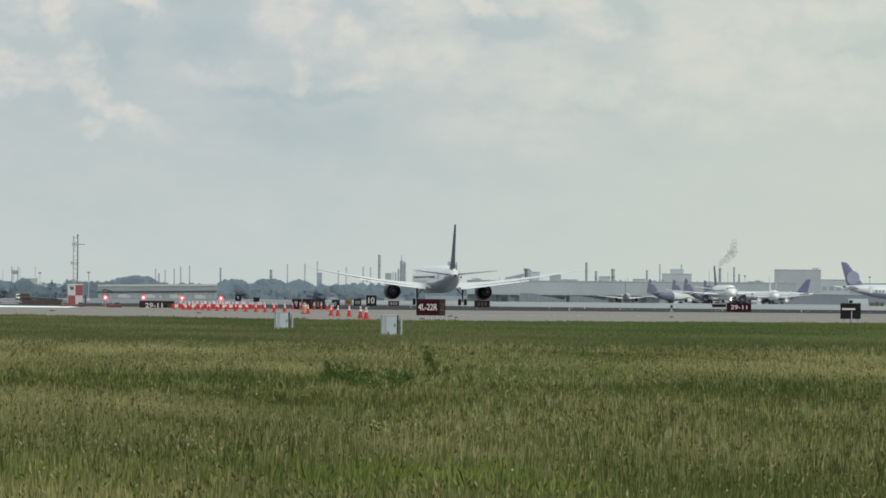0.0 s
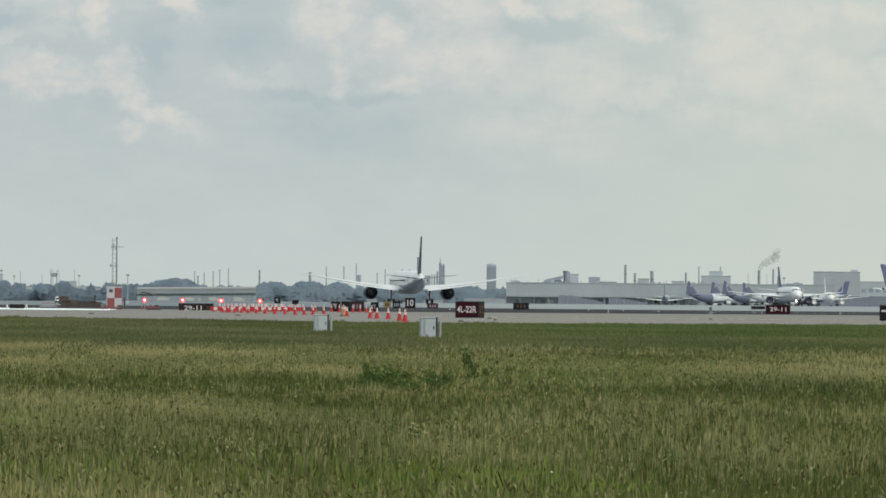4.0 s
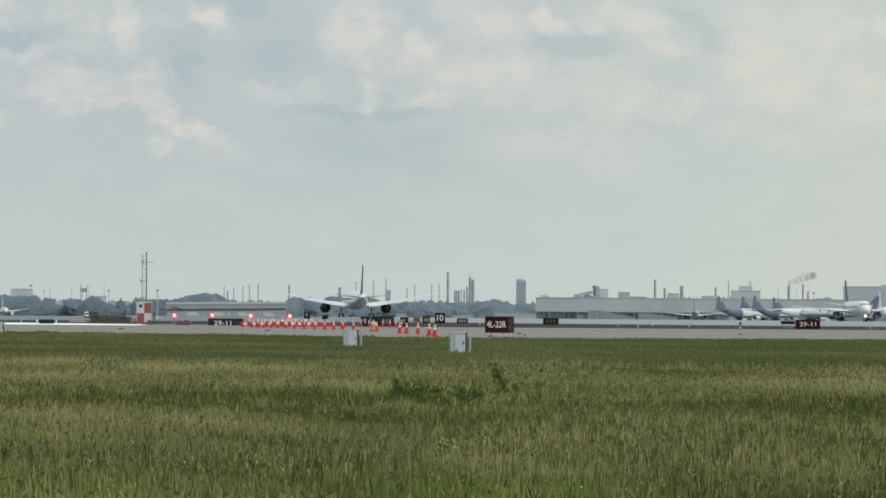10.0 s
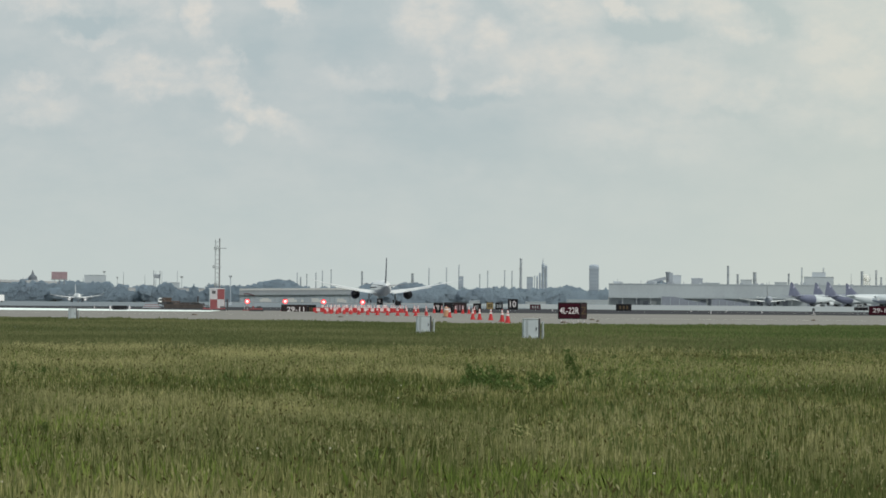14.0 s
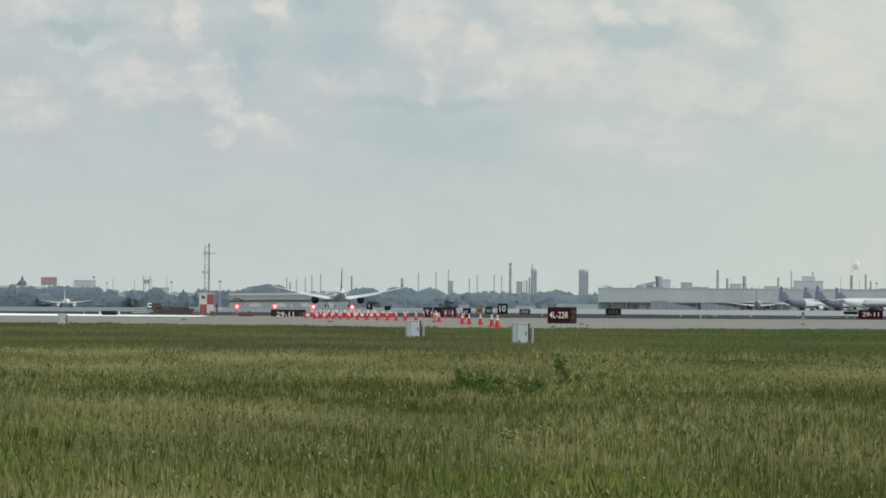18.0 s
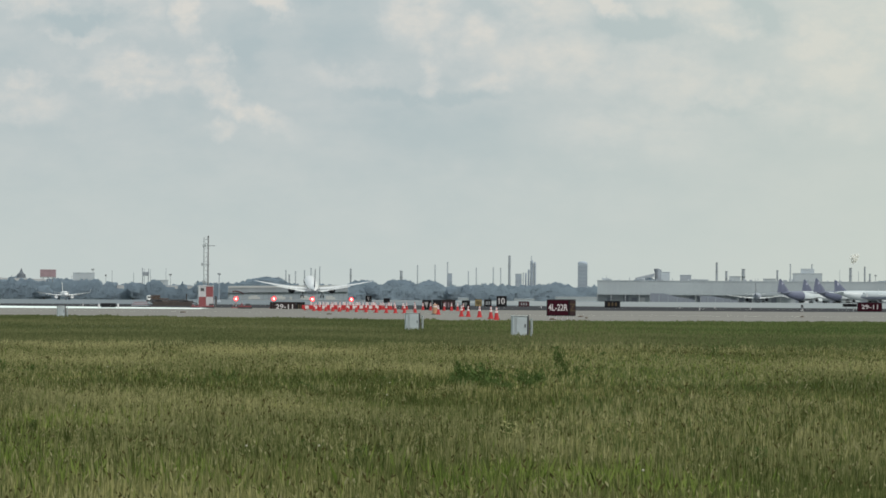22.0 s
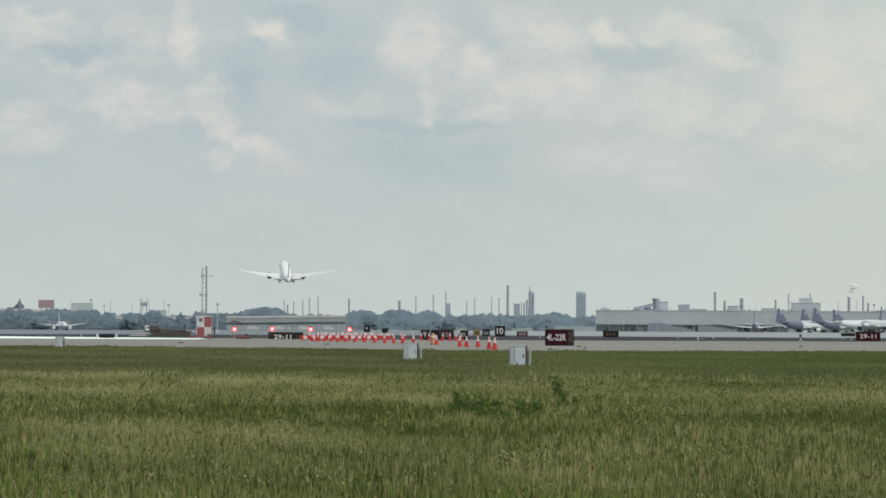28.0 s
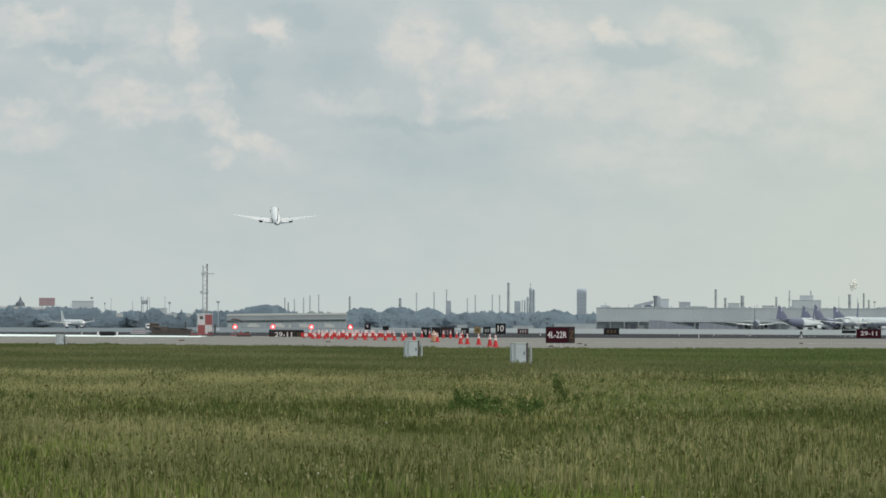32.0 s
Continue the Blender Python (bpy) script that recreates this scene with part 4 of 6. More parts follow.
def leafy(h, r, count, seed, leaf):
    """Stem and leaf meshes of one broad-leaved plant."""
    rng = random.Random(seed)
    st = bmesh.new()
    rod(st, (0, 0, -0.02), (0.02, 0, h), 0.008, 0.003, 6)
    for i in range(5):
        a, z = i * 2.4, h * (0.2 + 0.13 * i)
        rod(st, (0, 0, z), (math.cos(a) * r * 0.6, math.sin(a) * r * 0.6, z + h * 0.18), 0.004, 0.002, 5)
    lb = bmesh.new()
    tips = [(rng.uniform(0, 6.28), rng.uniform(0.25, 0.95), rng.uniform(0.3, 1.0)) for _ in range(9)]
    for i in range(count):
        a, zf, q = tips[i % 9]
        z = h * min(1.0, max(0.05, zf + rng.gauss(0, 0.09)))
        reach = r * (1.25 - 0.8 * z / h) * q
        c = Vector((math.cos(a) * reach + rng.gauss(0, r * 0.16), math.sin(a) * reach + rng.gauss(0, r * 0.16), z))
        s = leaf * rng.uniform(0.6, 1.3)
        m = Matrix.Translation(c) @ Euler((rng.uniform(-0.9, 0.9), rng.uniform(-0.9, 0.9), rng.uniform(0, 6.28))).to_matrix().to_4x4()
        v = [lb.verts.new(m @ Vector(p)) for p in ((-s, 0, 0), (-s * 0.2, -s * 0.45, s * 0.15), (s, 0, -0.1 * s), (-s * 0.2, s * 0.45, s * 0.15))]
        lb.faces.new((v[0], v[1], v[2])), lb.faces.new((v[0], v[2], v[3]))
    return finish(st, "stem"), finish(lb, "leaves")


WEED_KINDS = [leafy(0.24, 0.15, 110, 31, 0.034), leafy(0.30, 0.12, 90, 32, 0.032), leafy(0.17, 0.17, 100, 33, 0.030)]
TALL_KIND = leafy(0.58, 0.13, 150, 36, 0.036)


def weed_plant(kind, b, d, s, label, turn=0.0, name="weed"):
    ob = thing(name, facing(b, d, 0, turn), label, "weed", "broad-leaved weeds")
    ob.scale = (s, s, s)
    part("stem", kind[0], WEED_LEAF, ob)
    part("leaves", kind[1], WEED_LEAF, ob)


for gb0, gd in ((922, 158.2), (732, 183.2), (111, 291)):
    blades("cabinet_grass", gd - 2.5, gd + 0.6, 900, 0.15, 0.022, GRASS_MOWN, "longer uncut grass round a steel cabinet's foot", int(gb0), 0.5, gb0 - 8000 / gd, gb0 + 8000 / gd)
rp = random.Random(17)
# bearing, distance, half spread of both, plants, size
for wb, wd, rb, rd, n, s in ((838, 69, 34, 5.0, 20, 0.86), (890, 66, 70, 6.0, 40, 0.70), (965, 65, 45, 6.0, 18, 0.62), (925, 68, 40, 4.0, 14, 0.6), (860, 63, 60, 3.0, 12, 0.6), (1050, 76, 40, 3, 4, 0.7), (60, 77, 90, 3.5, 9, 0.62), (290, 68, 140, 4, 9, 0.55),
                              (1310, 36, 60, 2, 8, 0.5), (1450, 56, 120, 5, 8, 0.5), (640, 66, 120, 6, 6, 0.5), (1120, 95, 160, 9, 8, 0.7), (1700, 62, 120, 6, 6, 0.5), (450, 36, 260, 2.5, 9, 0.42), (800, 44, 300, 4, 8, 0.42)):
    for k in range(n):
        weed_plant(WEED_KINDS[rp.randrange(3)], wb + rp.uniform(-rb, rb), wd + rp.uniform(-rd, rd), s * rp.uniform(0.7, 1.2), "low green broad-leaved weed growing in the meadow", rp.uniform(0, 360))
for k in range(120):
    weed_plant(WEED_KINDS[rp.randrange(3)], rp.uniform(-180, 1760), 31 + 68 * rp.random() ** 1.3, rp.uniform(0.24, 0.46), "low green broad-leaved weed growing in the meadow", rp.uniform(0, 360))
weed_plant(TALL_KIND, 993, 72, 0.80, "tall dark green weed standing above the meadow", 40)
weed_plant(TALL_KIND, 1005, 70, 0.45, "tall dark green weed standing above the meadow", 160)
for fb, fd in ((899, 40.4), (905, 39.6), (911, 40.2), (962, 41.5), (1228, 62)):
    fw = thing("flowering_weed", facing(fb, fd, 0, rp.uniform(0, 360)), "upright weed with small yellow-green flower heads", "weed", "flowering weeds")
    hh = rp.uniform(0.15, 0.20)
    part("stem", rod(bmesh.new(), (0, 0, -0.02), (0.01, 0, hh), 0.004, 0.002, 6), WEED_LEAF, fw)
    for q in range(7):
        z, a = hh * (0.55 + 0.07 * q), q * 2.3
        px, py = 0.045 * math.cos(a) * (1.2 - z / hh * 0.6), 0.045 * math.sin(a)
        part("flower_head", lathe(((0.003, z), (0.010, z + 0.004), (0.011, z + 0.010), (0.003, z + 0.014)), 7), YELLOW_HEAD, fw, "yellow-green flower head", place=pose(px, py, 0.0))
        part("side_stalk", rod(bmesh.new(), (0.005, 0, z - 0.03), (px, py, z + 0.002), 0.002, 0.0015, 5), WEED_LEAF, fw)
arch = thing("arching_stalk", facing(1414, 39), "long pale grass stalk arching over the meadow", "grass stalk")
knots = [(0.06 - 0.085 * (k / 6) ** 0.5 * (1.6 - k / 6), 0.0, 0.03 * k) for k in range(7)]
for p0, p1 in zip(knots, knots[1:]):
    part("stalk_joint", rod(bmesh.new(), p0, p1, 0.0042, 0.0038, 6), PALE_HEAD, arch)
for k in range(18):
    fl = thing("wildflower", facing(rp.uniform(-100, 1750), 28 + 62 * rp.random() ** 1.5, 0, rp.uniform(0, 360)), "small pale wildflower head on a thin stalk", "flower", "pale wildflowers")
    hh = rp.uniform(0.12, 0.17)
    part("stalk", rod(bmesh.new(), (0, 0, -0.01), (0.01, 0, hh), 0.003, 0.002, 5), WEED, fl)
    part("blossom", lathe(((0.003, hh - 0.003), (0.006, hh), (0.0075, hh + 0.006), (0.002, hh + 0.010)), 7), PETAL, fl, "pale blossom")


# ---- airfield cabinets, signs, cones ----
def junction_box(b, d, w, h, label, turn=8):
    """A steel cabinet on a footing, with a cap, a side duct and two marker posts."""
    ob = thing("junction_box", facing(b, d, 0, turn), label, "cabinet", "roadside cabinets")
    body = part("body", cube(-w / 2, w / 2, -0.16, 0.16, 0.05, h, 0.012), BOX_GREY, ob)
    part("cap", cube(-w / 2 - 0.015, w / 2 + 0.015, -0.18, 0.18, h + 0.001, h + 0.025, 0.006), BOX_SIDE, ob)
    part("footing", cube(-w / 2 - 0.06, w / 2 + 0.06, -0.24, 0.24, -0.1, 0.05, 0.01), CONCRETE_PALE, ob)
    part("door", cube(-w / 2 + 0.11, w / 2 - 0.02, -0.175, -0.161, 0.08, h - 0.03, 0.004), BOX_GREY, body)
    part("hinge_strip", cube(-w / 2 + 0.075, -w / 2 + 0.095, -0.180, -0.161, 0.08, h - 0.03), BOX_SIDE, body)
    part("latch", cube(w / 2 - 0.07, w / 2 - 0.04, -0.20, -0.1755, h * 0.5, h * 0.5 + 0.09, 0.004), DARK_STEEL, body)
    part("post", rod(bmesh.new(), (w / 2 + 0.05, 0, -0.05), (w / 2 + 0.05, 0, h + 0.03), 0.028), DARK_STEEL, ob, "dark steel post")
    part("post", rod(bmesh.new(), (w / 2 + 0.15, 0, -0.05), (w / 2 + 0.15, 0, h - 0.06), 0.035), BOX_SIDE, ob)
    part("crossbar", rod(bmesh.new(), (w / 2 + 0.05, 0, h * 0.45), (w / 2 + 0.15, 0, h * 0.45), 0.02), DARK_STEEL, ob)
    return ob


junction_box(921, 159, 0.41, 0.61, "pale grey steel cabinet half hidden in grass")
junction_box(731, 184, 0.41, 0.61, "pale grey steel cabinet with posts in grass")
junction_box(111, 292, 0.36, 0.62, "small pale cabinet beside the taxiway edge")


def panel_sign(b, d, z0, z1, modules, label, legs=4, turn=0, name="airfield_sign", back=False, group="airfield signs"):
    """A box sign on frangible legs. modules: (width, material, text, text material)."""
    ob = thing(name, facing(b, d, 0, turn), label, "sign", group)
    total = sum(m[0] for m in modules)
    x, h = -total / 2, z1 - z0
    for w, face, text, ink in modules:
        case = part("case", cube(x, x + w - 0.012, -0.10, 0.10, z0, z1, 0.015), SIGN_BLACK, ob)
        part("face", cube(x + 0.035, x + w - 0.047, -0.112, -0.1005, z0 + 0.035, z1 - 0.035), face, case)
        if text == "bars":
            for i in range(3):
                bx = x + w * (0.22 + 0.22 * i)
                part("bar", cube(bx, bx + w * 0.12, -0.122, -0.1125, z0 + h * 0.25, z1 - h * 0.25), ink, case)
        elif text == "wedge":
            bm = bmesh.new()
            cx = x + w / 2
            v = [bm.verts.new(p) for p in ((cx - w * 0.3, -0.113, z1 - h * 0.2), (cx, -0.113, z0 + h * 0.2), (cx + w * 0.12, -0.113, z1 - h * 0.2))]
            bm.faces.new(v)
            bmesh.ops.solidify(bm, geom=bm.faces[:], thickness=0.01)
            part("bar", bm, ink, case)
        elif text:
            letters(text, h * (0.80 if len(text) == 2 else 0.56 if len(text) == 6 else 0.68), ink, case, Matrix.Translation((x + w / 2, -0.124, (z0 + z1) / 2)) @ pose(0, 0, 0, 90, 0, 0), w * (0.60 if len(text) == 2 else 0.86))
        x += w
    part("top_rail", cube(-total / 2, total / 2, -0.11, 0.11, z1 + 0.001, z1 + 0.03, 0.006), DARK_STEEL, ob)
    for i in range(legs):
        lx = -total / 2 + total * (i + 0.5) / legs
        part("leg", rod(bmesh.new(), (lx, 0, -0.05), (lx, 0, z0), 0.035), LEGEND_WHITE if legs > 3 else STEEL, ob)
        part("foot", cube(lx - 0.08, lx + 0.08, -0.08, 0.08, -0.03, 0.03, 0.005), STEEL, ob)
    if back:
        part("rear_brace", cube(-total * 0.42, total * 0.22, -0.125, -0.113, z0 + h * 0.58, z0 + h * 0.70, 0.003), LEGEND_WHITE, ob, "white horizontal brace on the back")
        part("rear_post", rod(bmesh.new(), (0.05, -0.14, 0), (0.05, -0.14, z0 + h * 0.5), 0.03), BOX_SIDE, ob)
    return ob


RK = mat("sign_blackish_red", (0.010, 0.002, 0.003), 0.8, vary=0.2, scale=2)
R, K, Y, W, G = SIGN_RED, SIGN_BLACK, SIGN_YELLOW, LEGEND_WHITE, LEGEND_YELLOW
panel_sign(995.5, 318, 0.22, 1.12, ((1.26, R, "4L-22R", W), (0.38, mat("sign_maroon", (0.020, 0.004, 0.006), 0.7), "Z", G)), "dark red hold sign with white runway numbers", 5, turn=4)
panel_sign(511, 612, -0.26, 0.74, ((0.28, RK, "", W), (2.55, RK, "29-11", W), (0.95, K, "bars", G)), "low dark red sign with white runway numbers", 3)
panel_sign(1540, 686, 0.03, 1.10, ((3.0, R, "29-11", W),), "dark red sign with white runway numbers by the taxiway", 3)
panel_sign(890, 800, 0.20, 1.70, ((1.46, K, "10", W),), "black square sign with a white number ten", 2)
panel_sign(758, 583, 0.05, 1.06, ((1.0, K, "wedge", W),), "black sign with pale marks by the cones", 2)
panel_sign(788, 590, 0.05, 1.10, ((0.95, K, "", W), (1.45, RK, "bars", mat("faded_mauve_ink", (0.16, 0.11, 0.13), 0.6))), "dark sign with dull red panel by the cones", 3)
panel_sign(827, 583, 0.05, 1.03, ((0.84, K, "wedge", STEEL),), "small black sign seen among the cones", 2)
panel_sign(849, 940, 0.10, 1.25, ((1.15, Y, "bars", K),), "yellow direction sign beside the runway", 2)
panel_sign(865.5, 900, 0.10, 1.20, ((1.2, K, "bars", STEEL),), "dark sign beside the runway", 2)
panel_sign(929.5, 980, 0.05, 0.92, ((1.9, mat("sign_dull_red", (0.04, 0.006, 0.012), 0.7), "bars", STEEL),), "low dull red sign across the runway", 3)
panel_sign(1086, 905, 0.05, 1.12, ((2.5, K, "bars", G),), "black sign with dull amber marks", 3)
panel_sign(654.5, 720, 0.78, 1.56, ((0.80, K, "wedge", W),), "small black sign with a white wedge", 2)
panel_sign(1505, 720, 0.55, 0.92, ((1.8, K, "", W),), "low black sign back behind a taxiway sign", 2)
panel_sign(686.5, 760, 0.68, 1.25, ((0.84, K, "", W),), "small dark sign behind the cones", 2)
panel_sign(1737, 309, 0.27, 1.10, ((1.12, K, "", W),), "black back of a taxiway sign with white brace", 3, back=True)
panel_sign(195, 618, 0.04, 0.48, ((1.6, K, "", W),), "low black sign back on the far pavement", 3)
for bb in (178, 212):
    post = thing("bollard", facing(bb, 616), "short white marker post at the sign's end", "bollard", "marker posts")
    part("post", lathe(((0.09, 0), (0.09, 0.38), (0.05, 0.45)), 10), LEGEND_WHITE, post)
    part("base", lathe(((0.14, 0.0), (0.14, 0.04), (0.10, 0.05)), 10), STEEL, post)


def traffic_cone(place, label, scale=1.0):
    ob = thing("traffic_cone", place, label, "cone", "cones along the closed taxiway")
    part("base", cube(-0.18, 0.18, -0.18, 0.18, 0.0, 0.04, 0.012), RUBBER if scale < 0 else CONE_ORANGE, ob)
    part("cone", lathe(((0.150, 0.04), (0.115, 0.20), (0.075, 0.40), (0.034, 0.66), (0.030, 0.71), (0.012, 0.712)), 14), CONE_ORANGE, ob)
    part("collar", lathe(((0.080, 0.40), (0.060, 0.52), (0.055, 0.52), (0.075, 0.40)), 14), CONE_WHITE, ob, "white reflective collar")
    part("collar", lathe(((0.052, 0.56), (0.040, 0.67), (0.037, 0.67), (0.049, 0.56)), 14), CONE_WHITE, ob, "white reflective collar")
    return ob


rng = random.Random(3)
first = traffic_cone(facing(881, 303), "orange traffic cone with white collars on concrete")
near_cones = ((871, 322), (851, 350), (831, 358), (819, 362), (778, 410), (737, 427), (718, 440), (702, 446), (686, 452), (668, 462), (650, 470), (633, 476), (617, 486),
              (603, 492), (591, 500), (579, 505), (568, 508), (558, 512))
for b, d in near_cones:
    copy_thing(first, facing(b, d, 0.012, rng.uniform(-30, 30)))
tall = traffic_cone(facing(822, 536), "tall orange traffic cone with white collars")
tall.scale = (1.0, 1.0, 1.12)
far_cones = [(812 - i * 12.4 + rng.uniform(-3.5, 3.5), 560 + i * 4.0) for i in range(21)] + [(696 - i * 7.2 + rng.uniform(-2.5, 2.5), 590 + i * 1.6) for i in range(19)]
for b, d in far_cones:
    copy_thing(tall, facing(b, d, 0.012, rng.uniform(-30, 30)))


def drum(b, d):
    """A striped barrel on a ring foot."""
    ob = thing("traffic_drum", facing(b, d), "amber and white striped traffic drum among cones", "barrel")
    ob.scale = (0.72, 0.72, 0.80)
    prof = ((0.30, 0.08), (0.27, 0.30), (0.265, 0.31), (0.25, 0.60), (0.245, 0.61), (0.23, 0.90), (0.10, 0.98))
    part("drum_body", lathe(prof, 16), mat("drum_amber", (0.38, 0.20, 0.11), 0.5), ob)
    part("ring_foot", lathe(((0.40, 0.0), (0.40, 0.06), (0.28, 0.10)), 16), RUBBER, ob)
    for z in (0.36, 0.68):
        part("band", lathe(((0.268 - z * 0.03, z), (0.262 - z * 0.03, z + 0.14), (0.25 - z * 0.03, z + 0.14), (0.25 - z * 0.03, z)), 16), CONE_WHITE, ob, "white reflective band")


drum(772, 412)


def barricade(place, label, flash=False):
    """A low plastic barricade: feet, a hollow body with two bands, and a lamp."""
    ob = thing("barricade", place, label, "barrier", "red and white barricades")
    part("body", cube(-0.9, 0.9, -0.14, 0.14, 0.10, 0.50, 0.04), CONE_ORANGE, ob)
    part("band", cube(-0.58, -0.24, -0.152, -0.1405, 0.16, 0.46), CONE_WHITE, ob, "white reflective band")
    part("band", cube(0.24, 0.58, -0.152, -0.1405, 0.16, 0.46), CONE_WHITE, ob, "white reflective band")
    for sx in (-0.6, 0.6):
        part("foot", cube(sx - 0.12, sx + 0.12, -0.22, 0.22, 0.0, 0.10, 0.02), CONE_ORANGE, ob)
    part("lamp", lathe(((0.06, 0.50), (0.10, 0.54), (0.10, 0.74), (0.03, 0.78)), 12), CONE_WHITE, ob, "white lamp housing")
    return ob


bar = barricade(facing(553, 545), "orange and white low barricade across the taxiway")
for i in range(8):
    copy_thing(bar, facing(568 + i * 13.5 + rng.uniform(-2, 2), 548 + i * 3.0, 0.012, rng.uniform(-10, 10)))


def warning_light(b, d, z, power, label):
    """A red obstruction light on a framed stand."""
    ob = thing("warning_light", facing(b, d), label, "warning light", "red warning lights")
    part("lens", lathe(((0.02, z - 0.16), (0.11, z - 0.11), (0.16, z), (0.11, z + 0.11), (0.02, z + 0.16)), 16), RED_LAMP, ob, "glowing red lens", smooth=True)
    # added emitting disc in place of the bloom round the lens
    part("reflector", lathe(((0.10, 0.02), (0.26, 0.0), (0.28, 0.03), (0.28, 0.05), (0.10, 0.10)), 20, "y"), RED_HALO, ob, "glowing red disc imitating the lamp's halo", place=pose(0, 0.17, z))
    part("hood", lathe(((0.22, z + 0.31), (0.20, z + 0.34), (0.05, z + 0.37)), 12), DARK_STEEL, ob)
    part("mast", rod(bmesh.new(), (0, 0.05, 0), (0, 0.05, z - 0.152), 0.045), STEEL, ob)
    for s in (-1, 1):
        part("stay", rod(bmesh.new(), (s * 0.45, 0.05, 0), (0, 0.05, z * 0.6), 0.025), RED_PAINT, ob)
    part("base", cube(-0.55, 0.55, -0.25, 0.35, 0.0, 0.12, 0.02), RED_PAINT, ob)
    return ob


warning_light(420, 652, 1.06, 1, "lit red warning light on a steel stand")
warning_light(487, 652, 1.10, 1, "lit red warning light behind the runway sign")
warning_light(555, 652, 1.08, 1, "lit red warning light beside the barricades")
warning_light(624, 660, 1.08, 1, "lit red warning light among the cones")


def canopy(b, d, z, w):
    """A small curved steel roof on two posts."""
    ob = thing("canopy", facing(b, d), "small curved dark red steel canopy on posts", "canopy")
    bm = bmesh.new()
    loft(bm, [[(x, -0.5, h), (x, 0.5, h), (x, 0.5, h + 0.15), (x, -0.5, h + 0.15)] for x, h in ((-w / 2, z), (-w * 0.25, z + 0.06), (0.1 * w, z), (w * 0.4, z - 0.16), (w / 2, z - 0.28))])
    part("roof", bm, mat("canopy_red", (0.050, 0.018, 0.022), 0.6), ob)
    for x, h in ((-w * 0.42, z), (w * 0.38, z - 0.17)):
        part("post", rod(bmesh.new(), (x, 0.3, 0), (x, 0.3, h + 0.02), 0.035), STEEL, ob)


canopy(423, 656, 1.83, 1.25)


def low_skid(b, d, w, h, label):
    """A low steel skid with two beams and a pump block."""
    ob = thing("equipment_skid", facing(b, d), label, "equipment", "low equipment skids")
    part("deck", cube(-w / 2, w / 2, -0.4, 0.4, h * 0.35, h * 0.6, 0.02), RED_PAINT, ob)
    for y in (-0.35, 0.25):
        part("runner", cube(-w / 2 - 0.1, w / 2 + 0.1, y, y + 0.1, 0.0, h * 0.35, 0.01), DARK_STEEL, ob)
    part("block", cube(w * 0.05, w * 0.42, -0.3, 0.3, h * 0.601, h, 0.03), DARK_STEEL, ob)
    part("hose_reel", lathe(((0.02, -0.2), (h * 0.22, -0.2), (h * 0.22, 0.2), (0.02, 0.2)), 14, "y"), RED_PAINT, ob, place=pose(-w * 0.25, 0, h * 0.84))


low_skid(436, 610, 1.35, 0.55, "low dull red steel equipment skid on the pavement")
low_skid(551, 610, 1.2, 0.35, "low dark skid beside the barricades")


# ---- glide path mast, shelter and site clutter ----
def mast(b, d, h):
    """A lattice mast: two uprights with rungs, diagonals and antenna arms."""
    ob = thing("antenna_mast", facing(b, d), "slim red-grey lattice antenna mast beside a shelter", "mast")
    w = wide(7.5, d)
    for x, hh in ((-w / 2, h), (w / 2, h - 0.05)):
        part("upright", rod(bmesh.new(), (x, 0, 0), (x, 0, hh), 0.085 if x > 0 else 0.06, 0.07 if x > 0 else 0.05), mat("mast_paint", (0.13, 0.13, 0.135), 0.55) if x > 0 else STEEL, ob)
    n = 16
    for i in range(n):
        z = h * (i + 0.5) / n
        part("rung", rod(bmesh.new(), (-w / 2, 0, z), (w / 2, 0, z), 0.018, seg=6), STEEL, ob)
        part("diagonal", rod(bmesh.new(), ((-w / 2 if i % 2 else w / 2), 0, z - h / n / 2), ((w / 2 if i % 2 else -w / 2), 0, z + h / n / 2), 0.014, seg=6), STEEL, ob)
    for e, a0, a1 in ((94, -0.7, 2.2), (61, -1.0, 0.9), (30, -0.7, 0.7)):
        z = up(e, d)
        arm = part("antenna_arm", rod(bmesh.new(), (w * a0, -0.1, z), (w * a1, -0.1, z), 0.05), STEEL, ob)
        part("antenna_element", cube(w * a0 - 0.06, w * a0 + 0.3, -0.22, -0.16, z - 0.16, z + 0.16, 0.02), STEEL, arm)
    part("lamp_cap", lathe(((0.07, h - 0.05), (0.09, h + 0.08), (0.03, h + 0.16)), 10), DARK_STEEL, ob, place=pose(w / 2, 0, 0))
    part("footing", cube(-w, w, -0.4, 0.4, -0.1, 0.12, 0.02), CONCRETE_PALE, ob)


mast(366.5, 642, up(109, 642))


SHELTER_PALE = mat("shelter_pale", (0.38, 0.37, 0.385), 0.6, vary=0.15)


